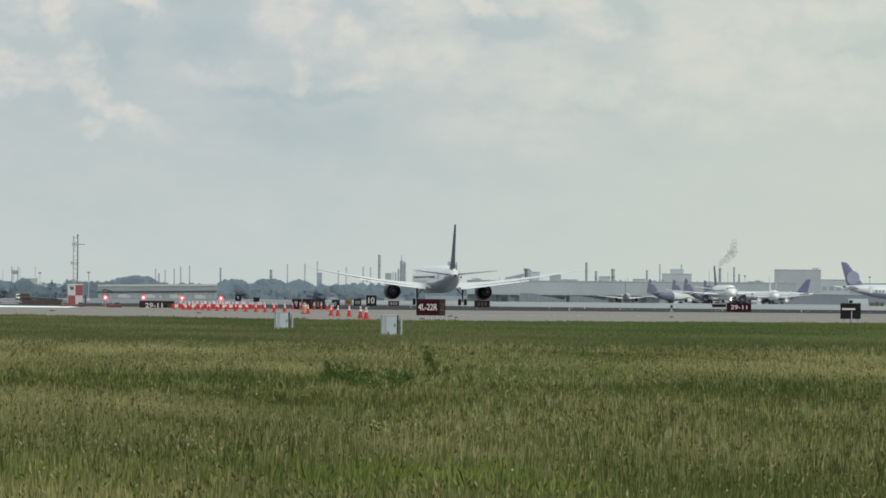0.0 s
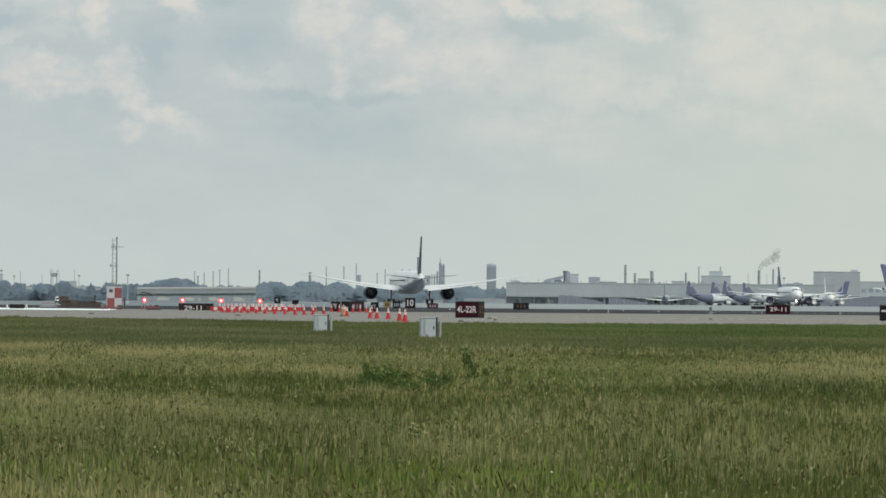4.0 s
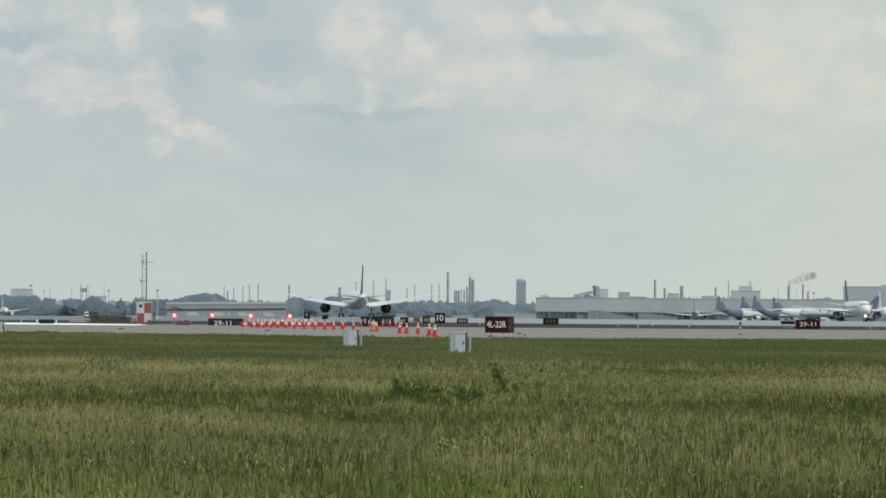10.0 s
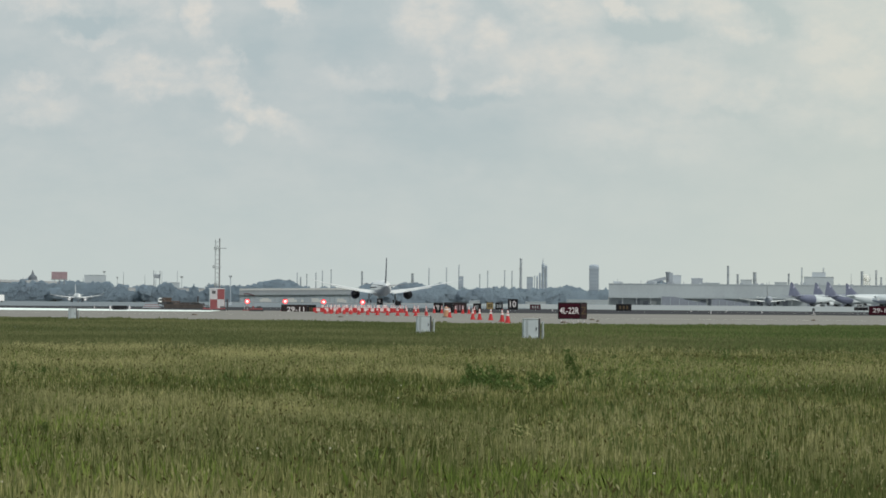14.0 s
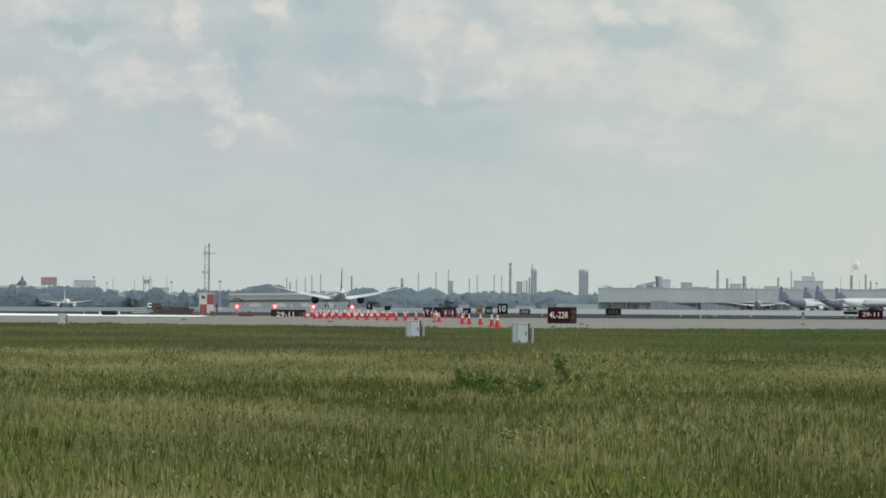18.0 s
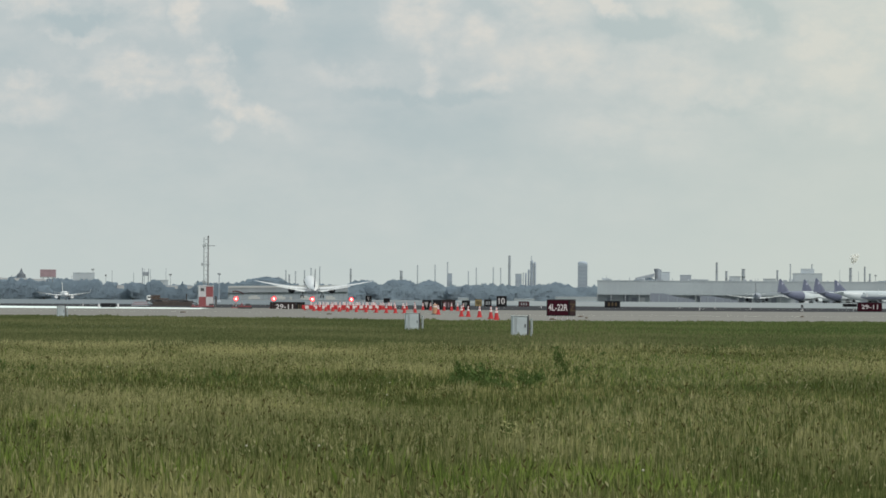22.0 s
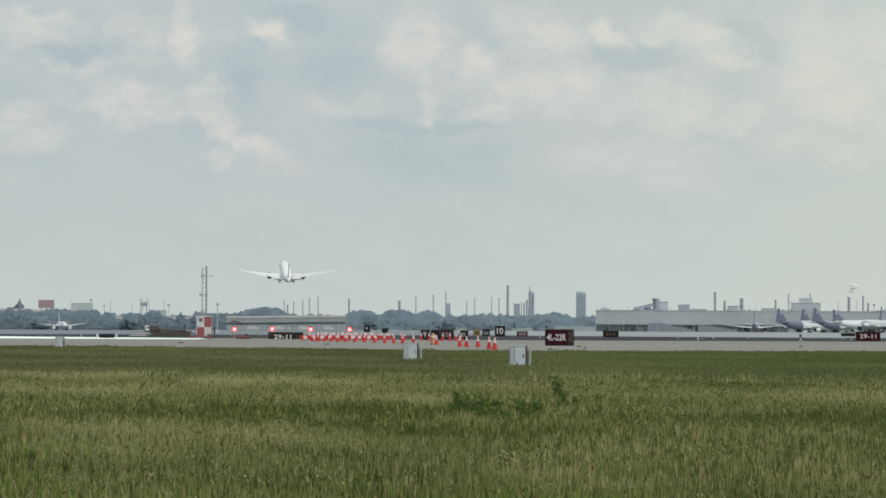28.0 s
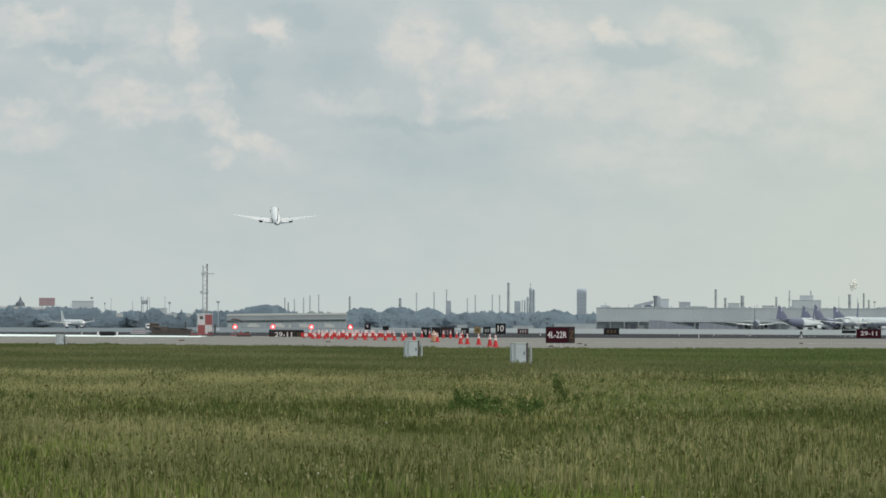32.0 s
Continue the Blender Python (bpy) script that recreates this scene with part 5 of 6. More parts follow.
def shelter(b, d):
    """A checkered equipment hut: painted panels on a frame, door, roof and skirt."""
    ob = thing("equipment_shelter", facing(b, d, 0, 4), "red and white checkered equipment shelter", "hut")
    w, h = 1.62, 2.45
    part("core", cube(-w / 2 + 0.02, w / 2 - 0.02, -0.9, 0.9, 0.1, h - 0.02), STEEL, ob)
    for i in range(2):
        for j in range(2):
            x0, z0 = -w / 2 + i * w / 2, 0.12 + j * (h - 0.14) / 2
            paint = RED_PAINT if (i + j) % 2 == 0 else SHELTER_PALE
            part("panel", cube(x0, x0 + w / 2 - 0.01, -0.93, -0.882, z0, z0 + (h - 0.14) / 2 - 0.01, 0.006), paint, ob)
            part("panel", cube(w / 2 - 0.018, w / 2 + 0.03, -0.85 + i * 0.85, -0.01 + i * 0.85, z0, z0 + (h - 0.14) / 2 - 0.01, 0.006), paint, ob)
    part("roof", cube(-w / 2 - 0.06, w / 2 + 0.06, -1.0, 1.0, h, h + 0.08, 0.02), LEGEND_WHITE, ob)
    part("skirt", cube(-w / 2 - 0.5, w / 2 + 0.25, -1.05, 1.05, -0.05, 0.10, 0.02), CONCRETE_PALE, ob)
    part("vent", cube(-w / 2 + 0.2, -w / 2 + 0.6, -0.96, -0.931, 1.9, 2.25, 0.01), DARK_STEEL, ob)
    part("cable_post", rod(bmesh.new(), (w / 2 + 0.35, -0.5, 0), (w / 2 + 0.35, -0.5, 1.35), 0.09), DARK_STEEL, ob, "dark cable post")


shelter(366, 636)
low_skid(371, 632, 1.3, 0.5, "low red steel skid at the shelter's foot")
low_skid(348, 634, 0.9, 0.42, "low red cable skid beside the shelter")


def material_stack(b, d):
    """Timber and form-work stacked on a flat trailer."""
    ob = thing("flat_trailer", facing(b, d, 0, 6), "flat trailer loaded with brown timber and form-work", "trailer")
    w = wide(74, d)
    part("bed", cube(-w / 2, w / 2, -1.1, 1.1, 0.40, 0.62, 0.03), DARK_STEEL, ob)
    part("tarpaulin", cube(-w / 2 + 0.1, w / 2 - 0.2, -1.16, -1.105, 0.04, 0.60, 0.01), mat("tarpaulin", (0.05, 0.041, 0.037), 0.8, vary=0.3), ob, "brown tarpaulin hanging over the side")
    rr = random.Random(5)
    x = -w / 2
    while x < w / 2 - 0.5:
        seg = rr.uniform(0.7, 1.6)
        top = 0.62 + rr.uniform(0.15, 0.50) + (0.35 if x < -w * 0.36 else 0) - (0.25 if x > w * 0.3 else 0)
        z = 0.625
        while z < top:
            part("beam", cube(x, min(x + seg - 0.04, w / 2), -0.9 + rr.uniform(0, 0.2), 0.9, z, z + 0.14, 0.01), TIMBER if rr.random() < 0.7 else DARK_STEEL, ob)
            z += 0.15
        x += seg
    for wx in (-w * 0.36, -w * 0.30, w * 0.28, w * 0.34):
        for y in (-1.0, 1.0):
            part("wheel", lathe(((0.1, -0.11), (0.40, -0.11), (0.42, 0.0), (0.40, 0.11), (0.1, 0.11)), 14, "y"), RUBBER, ob, place=pose(wx, y, 0.43))
    part("stake", rod(bmesh.new(), (w * 0.33, -1.0, 0.6), (w * 0.33, -1.0, 1.75), 0.10), DARK_STEEL, ob)
    part("drawbar", rod(bmesh.new(), (w / 2, 0, 0.5), (w / 2 + 1.3, 0, 0.35), 0.07), DARK_STEEL, ob)


material_stack(307, 800)
rail = thing("form_boards", facing(252, 800), "low stack of faded pink form boards on the ground", "boards")
for k in range(4):
    part("board", cube(-1.35 + 0.1 * k, 1.3 - 0.12 * k, -0.4, 0.4, 0.02 + 0.14 * k, 0.15 + 0.14 * k, 0.01), BILLBOARD if k % 2 else BOX_GREY, rail)


def edge_light(b, d, lamp=STEEL):
    ob = thing("edge_light", facing(b, d), "small runway edge light on a stem", "edge light", "runway edge lights")
    part("stem", rod(bmesh.new(), (0, 0, 0), (0, 0, 0.30), 0.05), LEGEND_WHITE, ob)
    part("dome", lathe(((0.05, 0.30), (0.08, 0.33), (0.07, 0.42), (0.02, 0.46)), 10), lamp, ob)
    part("plate", lathe(((0.14, 0.0), (0.14, 0.03), (0.05, 0.04)), 10), DARK_STEEL, ob)
    return ob


el = edge_light(1421, 700)
for b, d in ((1240, 640), (1205, 800), (1267, 820), (150, 690), (960, 760), (1330, 760), (1650, 690), (700, 760)):
    copy_thing(el, facing(b, d, 0.02))
el2 = thing("marker_stub", facing(1421, 702), "dark short marker post at the runway edge", "bollard", "marker posts")
part("post", lathe(((0.16, 0), (0.15, 0.75), (0.08, 0.80)), 10), DARK_STEEL, el2)
part("base", lathe(((0.26, 0.0), (0.24, 0.06), (0.16, 0.08)), 10), CONCRETE_PALE, el2)


def clod(b, d, w, label):
    ob = bmesh.new()
    bmesh.ops.create_icosphere(ob, subdivisions=2, radius=1.0)
    rr = random.Random(int(b))
    for v in ob.verts:
        v.co = Vector((v.co.x * w, v.co.y * w * 0.7, max(-0.01, v.co.z) * 0.10)) * rr.uniform(0.8, 1.15)
    me = finish(ob, "rubble")
    me.materials.append(TIMBER)
    o = tagged(new("rubble", me), label, "rubble", "lumps of rubble")
    o.matrix_world = facing(b, d, 0.012)


for b, d, w in ((327, 420, 0.26), (1030, 372, 0.18), (1421, 400, 0.16), (585, 395, 0.2), (1040, 340, 0.1), (980, 312, 0.2)):
    clod(b, d, w, "small brown lump lying on the concrete")


# ---- far landscape ----
OCTA_V = np.array([(1, 0, 0), (-1, 0, 0), (0, 1, 0), (0, -1, 0), (0, 0, 1), (0, 0, -1)], dtype=float)
OCTA_F = np.array([(0, 2, 4), (2, 1, 4), (1, 3, 4), (3, 0, 4), (2, 0, 5), (1, 2, 5), (3, 1, 5), (0, 3, 5)])


def sprays_at(points, radii, seed):
    """Small ragged tufts of leaves at the given points."""
    r = np.random.default_rng(seed)
    n = len(points)
    v = OCTA_V[None] * r.uniform(0.6, 1.4, (n, 6, 1)) * np.asarray(radii)[:, None, None] + np.asarray(points)[:, None, :]
    return v.reshape(-1, 3), (OCTA_F[None] + (np.arange(n) * 6)[:, None, None]).reshape(-1, 3)


def foliage(name, v0, f0, seed, count, size):
    """A lobed leaf surface whose outline is broken by sprays; its normals are overridden to even out the shading."""
    r = np.random.default_rng(seed)
    pick = v0[r.integers(0, len(v0), count)] + r.normal(0, size * 0.35, (count, 3))
    v1, f1 = sprays_at(pick, r.uniform(0.5, 1.2, count) * size, seed)
    v = np.concatenate((v0, v1))
    me = quick_mesh(name, v, np.concatenate((f0, f1 + len(v0))))
    me.materials.append(HAZED_LEAVES)
    me.shade_smooth()
    way = v - v0.mean(0)
    way = way / np.linalg.norm(way, axis=1, keepdims=True) * 0.25 + np.array([0, -0.35, 0.75]) + r.normal(0, 0.05, v.shape)
    me.normals_split_custom_set_from_vertices((way / np.linalg.norm(way, axis=1, keepdims=True)).tolist())
    return me


def tree_kind(h, seed):
    """Trunk with limbs and a lobed crown of leaves; returns its two meshes."""
    rr = random.Random(seed)
    tb = bmesh.new()
    rod(tb, (0, 0, -0.2), (0.2, 0, h * 0.55), h * 0.028, h * 0.014, 8)
    for i in range(7):
        a = i * 2.4 + rr.uniform(-0.3, 0.3)
        z = h * rr.uniform(0.22, 0.5)
        rod(tb, (0.1, 0, z), (math.cos(a) * h * 0.26, math.sin(a) * h * 0.26, z + h * rr.uniform(0.12, 0.3)), h * 0.010, h * 0.003, 6)
    trunk = finish(tb, "trunk")
    trunk.materials.append(BARK)
    ball = bmesh.new()
    bmesh.ops.create_icosphere(ball, subdivisions=4, radius=1.0)
    pts = []
    for v in ball.verts:
        p = v.co.copy()
        k = 1 + 0.34 * noise.noise(p * 1.7 + Vector((seed, 0, 0))) + 0.17 * noise.noise(p * 4.1 + Vector((0, seed, 0))) + 0.09 * noise.noise(p * 9.0) + 0.05 * noise.noise(p * 19.0)
        pts.append((p.x * k * h * 0.40, p.y * k * h * 0.40, h * 0.53 + p.z * k * h * (0.42 if p.z > 0 else 0.36)))
    ball.verts.index_update()
    faces = np.array([[v.index for v in f.verts] for f in ball.faces])
    ball.free()
    return trunk, foliage("crown", np.array(pts), faces, seed, 170, h * 0.024)


KINDS = [tree_kind(h, 20 + i) for i, h in enumerate((11, 13, 15, 17, 12, 19))]
HEIGHTS = (11, 13, 15, 17, 12, 19)
rt = random.Random(9)


def plant(b, d, e, label="broad-crowned tree at the field's edge, coloured a hazy blue-grey"):
    """A tree whose crown tops out near elevation e."""
    want = max(7.0, up(e, d))
    i = min(range(6), key=lambda k: abs(HEIGHTS[k] - want) + rt.uniform(0, 2.0))
    s = want / HEIGHTS[i]
    ob = thing("tree", facing(b, d, 0, rt.uniform(-40, 40)), label, "tree", "trees at the field's edge")
    ob.scale = (s * rt.uniform(0.9, 1.35), s * rt.uniform(0.9, 1.35), s * 0.98)
    part("trunk", KINDS[i][0], BARK, ob)
    part("crown", KINDS[i][1], HAZED_LEAVES, ob)


b = -60.0
while b < 1075:
    plant(b, rt.uniform(4230, 4330), (27 if b < 360 else 22) + rt.uniform(-6, 7))
    b += rt.uniform(8, 14)
for b, e, n in ((475, 44, 5), (430, 31, 4), (388, 27, 3), (645, 35, 5), (707, 38, 6), (760, 35, 6), (690, 30, 3), (830, 27, 4), (985, 33, 6), (955, 29, 4), (940, 26, 3), (1010, 26, 3), (1040, 22, 3),
                (870, 26, 4), (330, 26, 4), (210, 24, 4), (165, 28, 4), (34, 38, 4), (12, 30, 3), (72, 33, 3), (100, 35, 5), (118, 34, 4), (150, 33, 5), (270, 24, 4), (1150, 46, 2), (1570, 40, 4), (1590, 36, 3)):
    for i in range(n):
        plant(b + (i - n / 2) * rt.uniform(6, 10), rt.uniform(4340, 4440), e - abs(i - n / 2) * rt.uniform(1.0, 2.6))



CLEARINGS = ((183, 205), (210, 222), (292, 317), (334, 344))


def woods_mesh():
    """A long wood's edge: an uneven wall of leaves, lobed in height and depth, rounded at its top."""
    cols, rows = 900, 9
    pts, faces = [], []
    for i in range(cols):
        wb = -120 + 1205 * i / (cols - 1)
        x = wide(wb, 4235)
        top = (13.2 if wb < 400 else 12.0) + 3.4 * noise.noise(Vector((x * 0.045, 0, 3))) + 2.2 * noise.noise(Vector((x * 0.16, 0, 9))) + 1.2 * noise.noise(Vector((x * 0.55, 0, 5)))
        top -= 4.5 * max(min(1.0, max(0.0, 1 + (min(wb - b0, b1 - wb) + 1) / 7)) for b0, b1 in CLEARINGS)
        for k in range(rows):
            u = k / (rows - 1)
            z = top * u
            lobe = 2.4 * noise.noise(Vector((x * 0.10, z * 0.12, 1))) + 1.2 * noise.noise(Vector((x * 0.32, z * 0.35, 4))) + 0.9 * noise.noise(Vector((x * 0.9, z * 0.9, 7)))
            pts.append(at(wb, 4232 - lobe + 9.0 * u ** 3, z)[:])
            if i and k:
                a, b = (i - 1) * rows + k - 1, i * rows + k - 1
                faces += [(a, b, b + 1), (a, b + 1, a + 1)]
    return foliage("far_woods", np.array(pts), np.array(faces), 8, 5200, 0.62)


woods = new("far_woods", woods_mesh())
tagged(woods, "dense woodland edge beyond the airfield, coloured a hazy blue-grey", "woods", kind="stuff")


def chimney(b, e, d=4650, w=3.4, paint=None, label="slim grey industrial chimney on the skyline", cap=True):
    h, r = up(e, d), wide(w, d) / 2
    ob = thing("chimney", facing(b, d), label, "chimney", "skyline chimneys")
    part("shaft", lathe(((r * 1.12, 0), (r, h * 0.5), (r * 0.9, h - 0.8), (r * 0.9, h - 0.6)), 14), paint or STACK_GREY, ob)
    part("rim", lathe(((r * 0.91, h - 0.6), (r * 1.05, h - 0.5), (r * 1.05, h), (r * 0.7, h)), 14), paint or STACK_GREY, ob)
    if w > 2.5:
        part("gallery", lathe(((r * 0.95, h * 0.78), (r * 1.5, h * 0.78), (r * 1.5, h * 0.785), (r * 0.95, h * 0.785)), 14), STEEL, ob)
    return ob


def pole(b, e, d=4600, w=1.3, head=0.0, label="thin mast on the skyline"):
    h, r = up(e, d), wide(w, d) / 2
    ob = thing("skyline_mast", facing(b, d), label, "mast", "skyline masts")
    part("shaft", rod(bmesh.new(), (0, 0, 0), (0, 0, h), r, r * 0.6, 8), STACK_GREY, ob)
    if head:
        part("head", cube(-wide(head, d) / 2, wide(head, d) / 2, -0.5, 0.5, h - wide(3, d), h, 0.1), STEEL, ob)
    part("base", cube(-r * 3, r * 3, -r * 3, r * 3, 0, 0.8), STACK_PALE, ob)


def block(b0, b1, e0, e1, d, paint, label, name="industrial_block", windows=0, step=None, depth=18.0):
    """A plain industrial block with a parapet, window bands and roof plant."""
    w, h = wide(b1 - b0, d), up(e1, d)
    ob = thing(name, facing((b0 + b1) / 2, d), label, "building", "skyline buildings")
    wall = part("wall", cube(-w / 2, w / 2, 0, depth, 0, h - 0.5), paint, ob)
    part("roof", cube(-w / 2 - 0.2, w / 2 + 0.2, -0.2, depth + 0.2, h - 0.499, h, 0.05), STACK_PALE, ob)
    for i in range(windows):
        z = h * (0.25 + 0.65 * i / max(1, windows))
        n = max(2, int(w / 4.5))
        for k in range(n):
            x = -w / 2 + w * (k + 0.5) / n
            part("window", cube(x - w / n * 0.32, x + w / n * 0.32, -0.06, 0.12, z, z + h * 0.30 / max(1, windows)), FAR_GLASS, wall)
    if step:
        s0, s1, es = step
        x0, x1 = wide(s0 - (b0 + b1) / 2, d), wide(s1 - (b0 + b1) / 2, d)
        part("roof_house", cube(x0, x1, 2, depth - 2, h + 0.001, up(es, d), 0.1), paint, ob)
    return ob


# the refinery skyline
chimney(903.5, 80, w=4.6, label="tall dark chimney standing over the refinery")
chimney(1270, 70, w=4.2, label="tall dark chimney behind the long warehouse")
chimney(1287, 55, w=4.4)
chimney(1317, 59, w=6.6, label="broad dark chimney behind the long warehouse")
chimney(1377, 57, w=3.6)
chimney(1400, 68, w=2.6, paint=STACK_PALE)
chimney(1438, 68, w=2.6, paint=STACK_PALE)
chimney(1506, 62, w=5.0, label="grey chimney giving off smoke")
chimney(1531, 64, w=3.2)
chimney(1540, 52, w=3.4)
chimney(712, 52, w=5.0)
chimney(514, 44, w=2.8)
chimney(622.7, 55, w=3.4)
for b, e in ((741, 62), (772, 63), (794, 68), (831, 52), (845, 58), (875, 59), (888, 58), (928, 50), (508, 52), (525, 50), (541, 52), (552.5, 56), (568, 58)):
    chimney(b, e, 4700, 2.3, STACK_PALE, "pale thin refinery stack on the skyline")
for b, e, hd in ((167, 52, 5), (201, 50, 0), (190, 42, 3), (239, 46, 0), (296, 54, 0), (304, 44, 5), (269, 52, 0), (258, 52, 0), (130, 40, 0), (1487, 58, 0), (1520, 56, 0), (1550, 50, 4),
                 (1733, 46, 0), (1770, 50, 4), (1700, 42, 3), (1225, 40, 0), (1075, 45, 0), (24, 40, 0)):
    pole(b, e, 4560, 1.2, hd)
pole(390, 46, 1500, 2.0, 6, "slim floodlight pole with a small head")


def tower_complex():
    """Slim process columns standing close together, with ring platforms and pipes."""
    d = 4600
    ob = thing("process_tower", facing(942, d), "cluster of pale grey-blue refinery process columns", "tower")
    for x, w, e in ((1.0, 6.0, 72), (6.4, 4.4, 69), (-4.6, 3.6, 56), (-9.5, 3.0, 50)):
        r, h = wide(w, d) / 2, up(e, d)
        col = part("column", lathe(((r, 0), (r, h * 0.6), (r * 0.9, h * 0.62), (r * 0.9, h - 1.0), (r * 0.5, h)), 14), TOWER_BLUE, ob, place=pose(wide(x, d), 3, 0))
        for k in (0.5, 0.72, 0.9):
            part("platform", lathe(((r * 0.92, h * k), (r * 1.25, h * k), (r * 1.25, h * k + 0.25), (r * 0.92, h * k + 0.25)), 14), TOWER_BLUE, col)
    part("spire", rod(bmesh.new(), (wide(0.4, d), 3, up(71, d)), (wide(0.4, d), 3, up(80, d)), 0.5, 0.3), STACK_PALE, ob)
    part("pipe", rod(bmesh.new(), (wide(3.8, d), 2, 0), (wide(3.8, d), 2, up(64, d)), 0.35), STACK_PALE, ob)
    part("base", cube(wide(-12, d), wide(10, d), 0, 10, 0, up(24, d), 0.2), STACK_GREY, ob)


tower_complex()
block(914, 925, 0, 48, 4600, TOWER_BLUE, "grey-blue square refinery block", windows=3)
block(793, 802, 0, 48, 4650, TOWER_BLUE, "small grey-blue block on the skyline", windows=2)


def tall_tower():
    """A slender apartment tower with rounded crown, floor bands and windows."""
    d = 4700
    w, h = wide(17, d), up(70, d)
    ob = thing("tower_block", facing(1033, d), "tall grey-blue tower block with a rounded top", "building")
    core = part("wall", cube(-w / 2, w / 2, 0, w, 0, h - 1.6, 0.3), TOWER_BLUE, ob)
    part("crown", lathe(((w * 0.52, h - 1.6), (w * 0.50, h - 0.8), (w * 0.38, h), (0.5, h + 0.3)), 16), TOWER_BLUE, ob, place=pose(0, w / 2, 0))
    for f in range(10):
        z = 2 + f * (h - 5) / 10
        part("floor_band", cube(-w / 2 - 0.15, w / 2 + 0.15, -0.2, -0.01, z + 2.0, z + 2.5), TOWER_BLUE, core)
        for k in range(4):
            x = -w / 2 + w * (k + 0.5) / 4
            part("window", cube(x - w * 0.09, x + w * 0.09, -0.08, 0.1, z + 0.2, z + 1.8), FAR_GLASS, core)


tall_tower()


def warehouse():
    """The long pale cargo building with panelled walls, a dark lower storey, dock doors and roof plant."""
    d = 3700
    b0, b1 = 1059, 1640
    w, h = wide(b1 - b0, d), up(37.5, d)
    ob = thing("cargo_warehouse", facing((b0 + b1) / 2, d), "long pale grey cargo warehouse with dark loading bays", "warehouse")
    wall = part("wall", cube(-w / 2, w / 2, 0, 60, 0, h - 0.6), CLADDING, ob)
    n = 34
    for i in range(n):
        x = -w / 2 + w * i / n
        part("panel", cube(x + 0.02, x + w / n - 0.02, -0.06, -0.005, up(14, d), h - 1.0), CLADDING, wall)
    part("parapet", cube(-w / 2 - 0.2, w / 2 + 0.2, -0.25, 60.2, h - 0.599, h, 0.05), CLADDING, ob)
    for i in range(40):
        x = -w / 2 + w * (i + 0.5) / 40
        if random.Random(i).random() < 0.72:
            part("dock_door", cube(x - 1.7, x + 1.7, -0.3, -0.005, 0.2, up(random.Random(i + 50).choice((7, 9, 10)), d)), CLADDING_DARK if i % 5 else ROOF_WHITE, wall)
    can = part("canopy", cube(-w / 2, w * 0.1, -5, -0.01, up(12, d), up(13, d)), CLADDING, ob)
    for i in range(14):
        x = -w / 2 + (w * 0.6) * i / 14
        part("canopy_post", rod(bmesh.new(), (x, -4.8, 0), (x, -4.8, up(12, d)), 0.25), STEEL, can)
    for i in range(26):
        rr = random.Random(i + 300)
        x = -w / 2 + w * rr.random()
        part("roof_vent", cube(x, x + rr.uniform(0.6, 2.6), 2, 5, h + 0.001, h + rr.uniform(0.4, 1.4), 0.05), STACK_GREY if i % 3 else STACK_PALE, ob)
    for i in range(18):
        rr = random.Random(i + 700)
        x = -w / 2 + w * 0.78 * rr.random()
        part("roof_post", cube(x, x + 0.35, 1, 1.4, h + 0.001, h + rr.uniform(0.8, 2.2)), STACK_GREY, ob)
    for x0, x1, e in ((1068, 1080, 41), (1137, 1143, 42), (1166, 1172, 57)):
        part("roof_plant", cube(wide(x0 - (b0 + b1) / 2, d), wide(x1 - (b0 + b1) / 2, d), 6, 14, h + 0.001, up(e, d), 0.1), STACK_PALE if e < 50 else STACK_GREY, ob)


warehouse()
block(1168, 1187, 0, 53, 3860, STACK_PALE, "pale block rising behind the warehouse roof", windows=1)
block(1205, 1225, 0, 48, 3870, STACK_GREY, "grey block behind the warehouse roof")


def hopper_plant():
    """A flared hopper tower fed by a sloping conveyor gallery on trestles."""
    d = 3880
    ob = thing("hopper_plant", facing(1150, d), "dark hopper tower with a sloping conveyor gallery", "industrial plant")
    x0, x1 = wide(-24, d), wide(10, d)
    bm = bmesh.new()
    loft(bm, [[(x, y, z) for y, z in ((2, za), (2, zb), (6, zb), (6, za))] for x, za, zb in ((x0, up(38, d), up(42, d)), (x1, up(44, d), up(50, d)))])
    part("gallery", bm, STACK_GREY, ob)
    for k in range(5):
        x = x0 + (x1 - x0) * k / 5 + 0.5
        part("trestle", cube(x, x + 0.8, 3, 5, 0, up(38 + 1.1 * k, d), 0.1), STACK_GREY, ob)
    tw = wide(3.4, d)
    part("hopper", lathe(((tw, 0), (tw, up(46, d)), (tw * 1.05, up(52, d)), (tw * 1.5, up(58, d)), (tw * 1.3, up(58.5, d))), 10), STACK_DARK, ob, "dark flared hopper", place=pose(wide(14, d), 4, 0))


hopper_plant()
block(1225, 1255, 0, 40, 3890, CLADDING, "low grey plant roof behind the warehouse")
block(1292, 1312, 0, 46, 4300, STACK_PALE, "low grey block between chimneys")
block(1404, 1456, 0, 52, 4200, STACK_PALE, "stepped grey-blue power block on the skyline", windows=2, step=(1418, 1442, 60))
block(1352, 1374, 0, 42, 4200, STACK_PALE, "low grey block on the skyline")
block(1602, 1684, 0, 61, 4200, STORE_GREY, "broad pale flat-roofed storage block", step=(1668, 1680, 64))
block(1684, 1735, 0, 44, 4100, STACK_PALE, "low stepped pale building beside the storage block", windows=2)
block(1735, 1860, 0, 38, 4120, CLADDING, "long low pale building with small windows", windows=1)
block(1580, 1870, 0, 19, 3300, CLADDING_DARK, "long dark hangar with a low roof", name="hangar", depth=40)
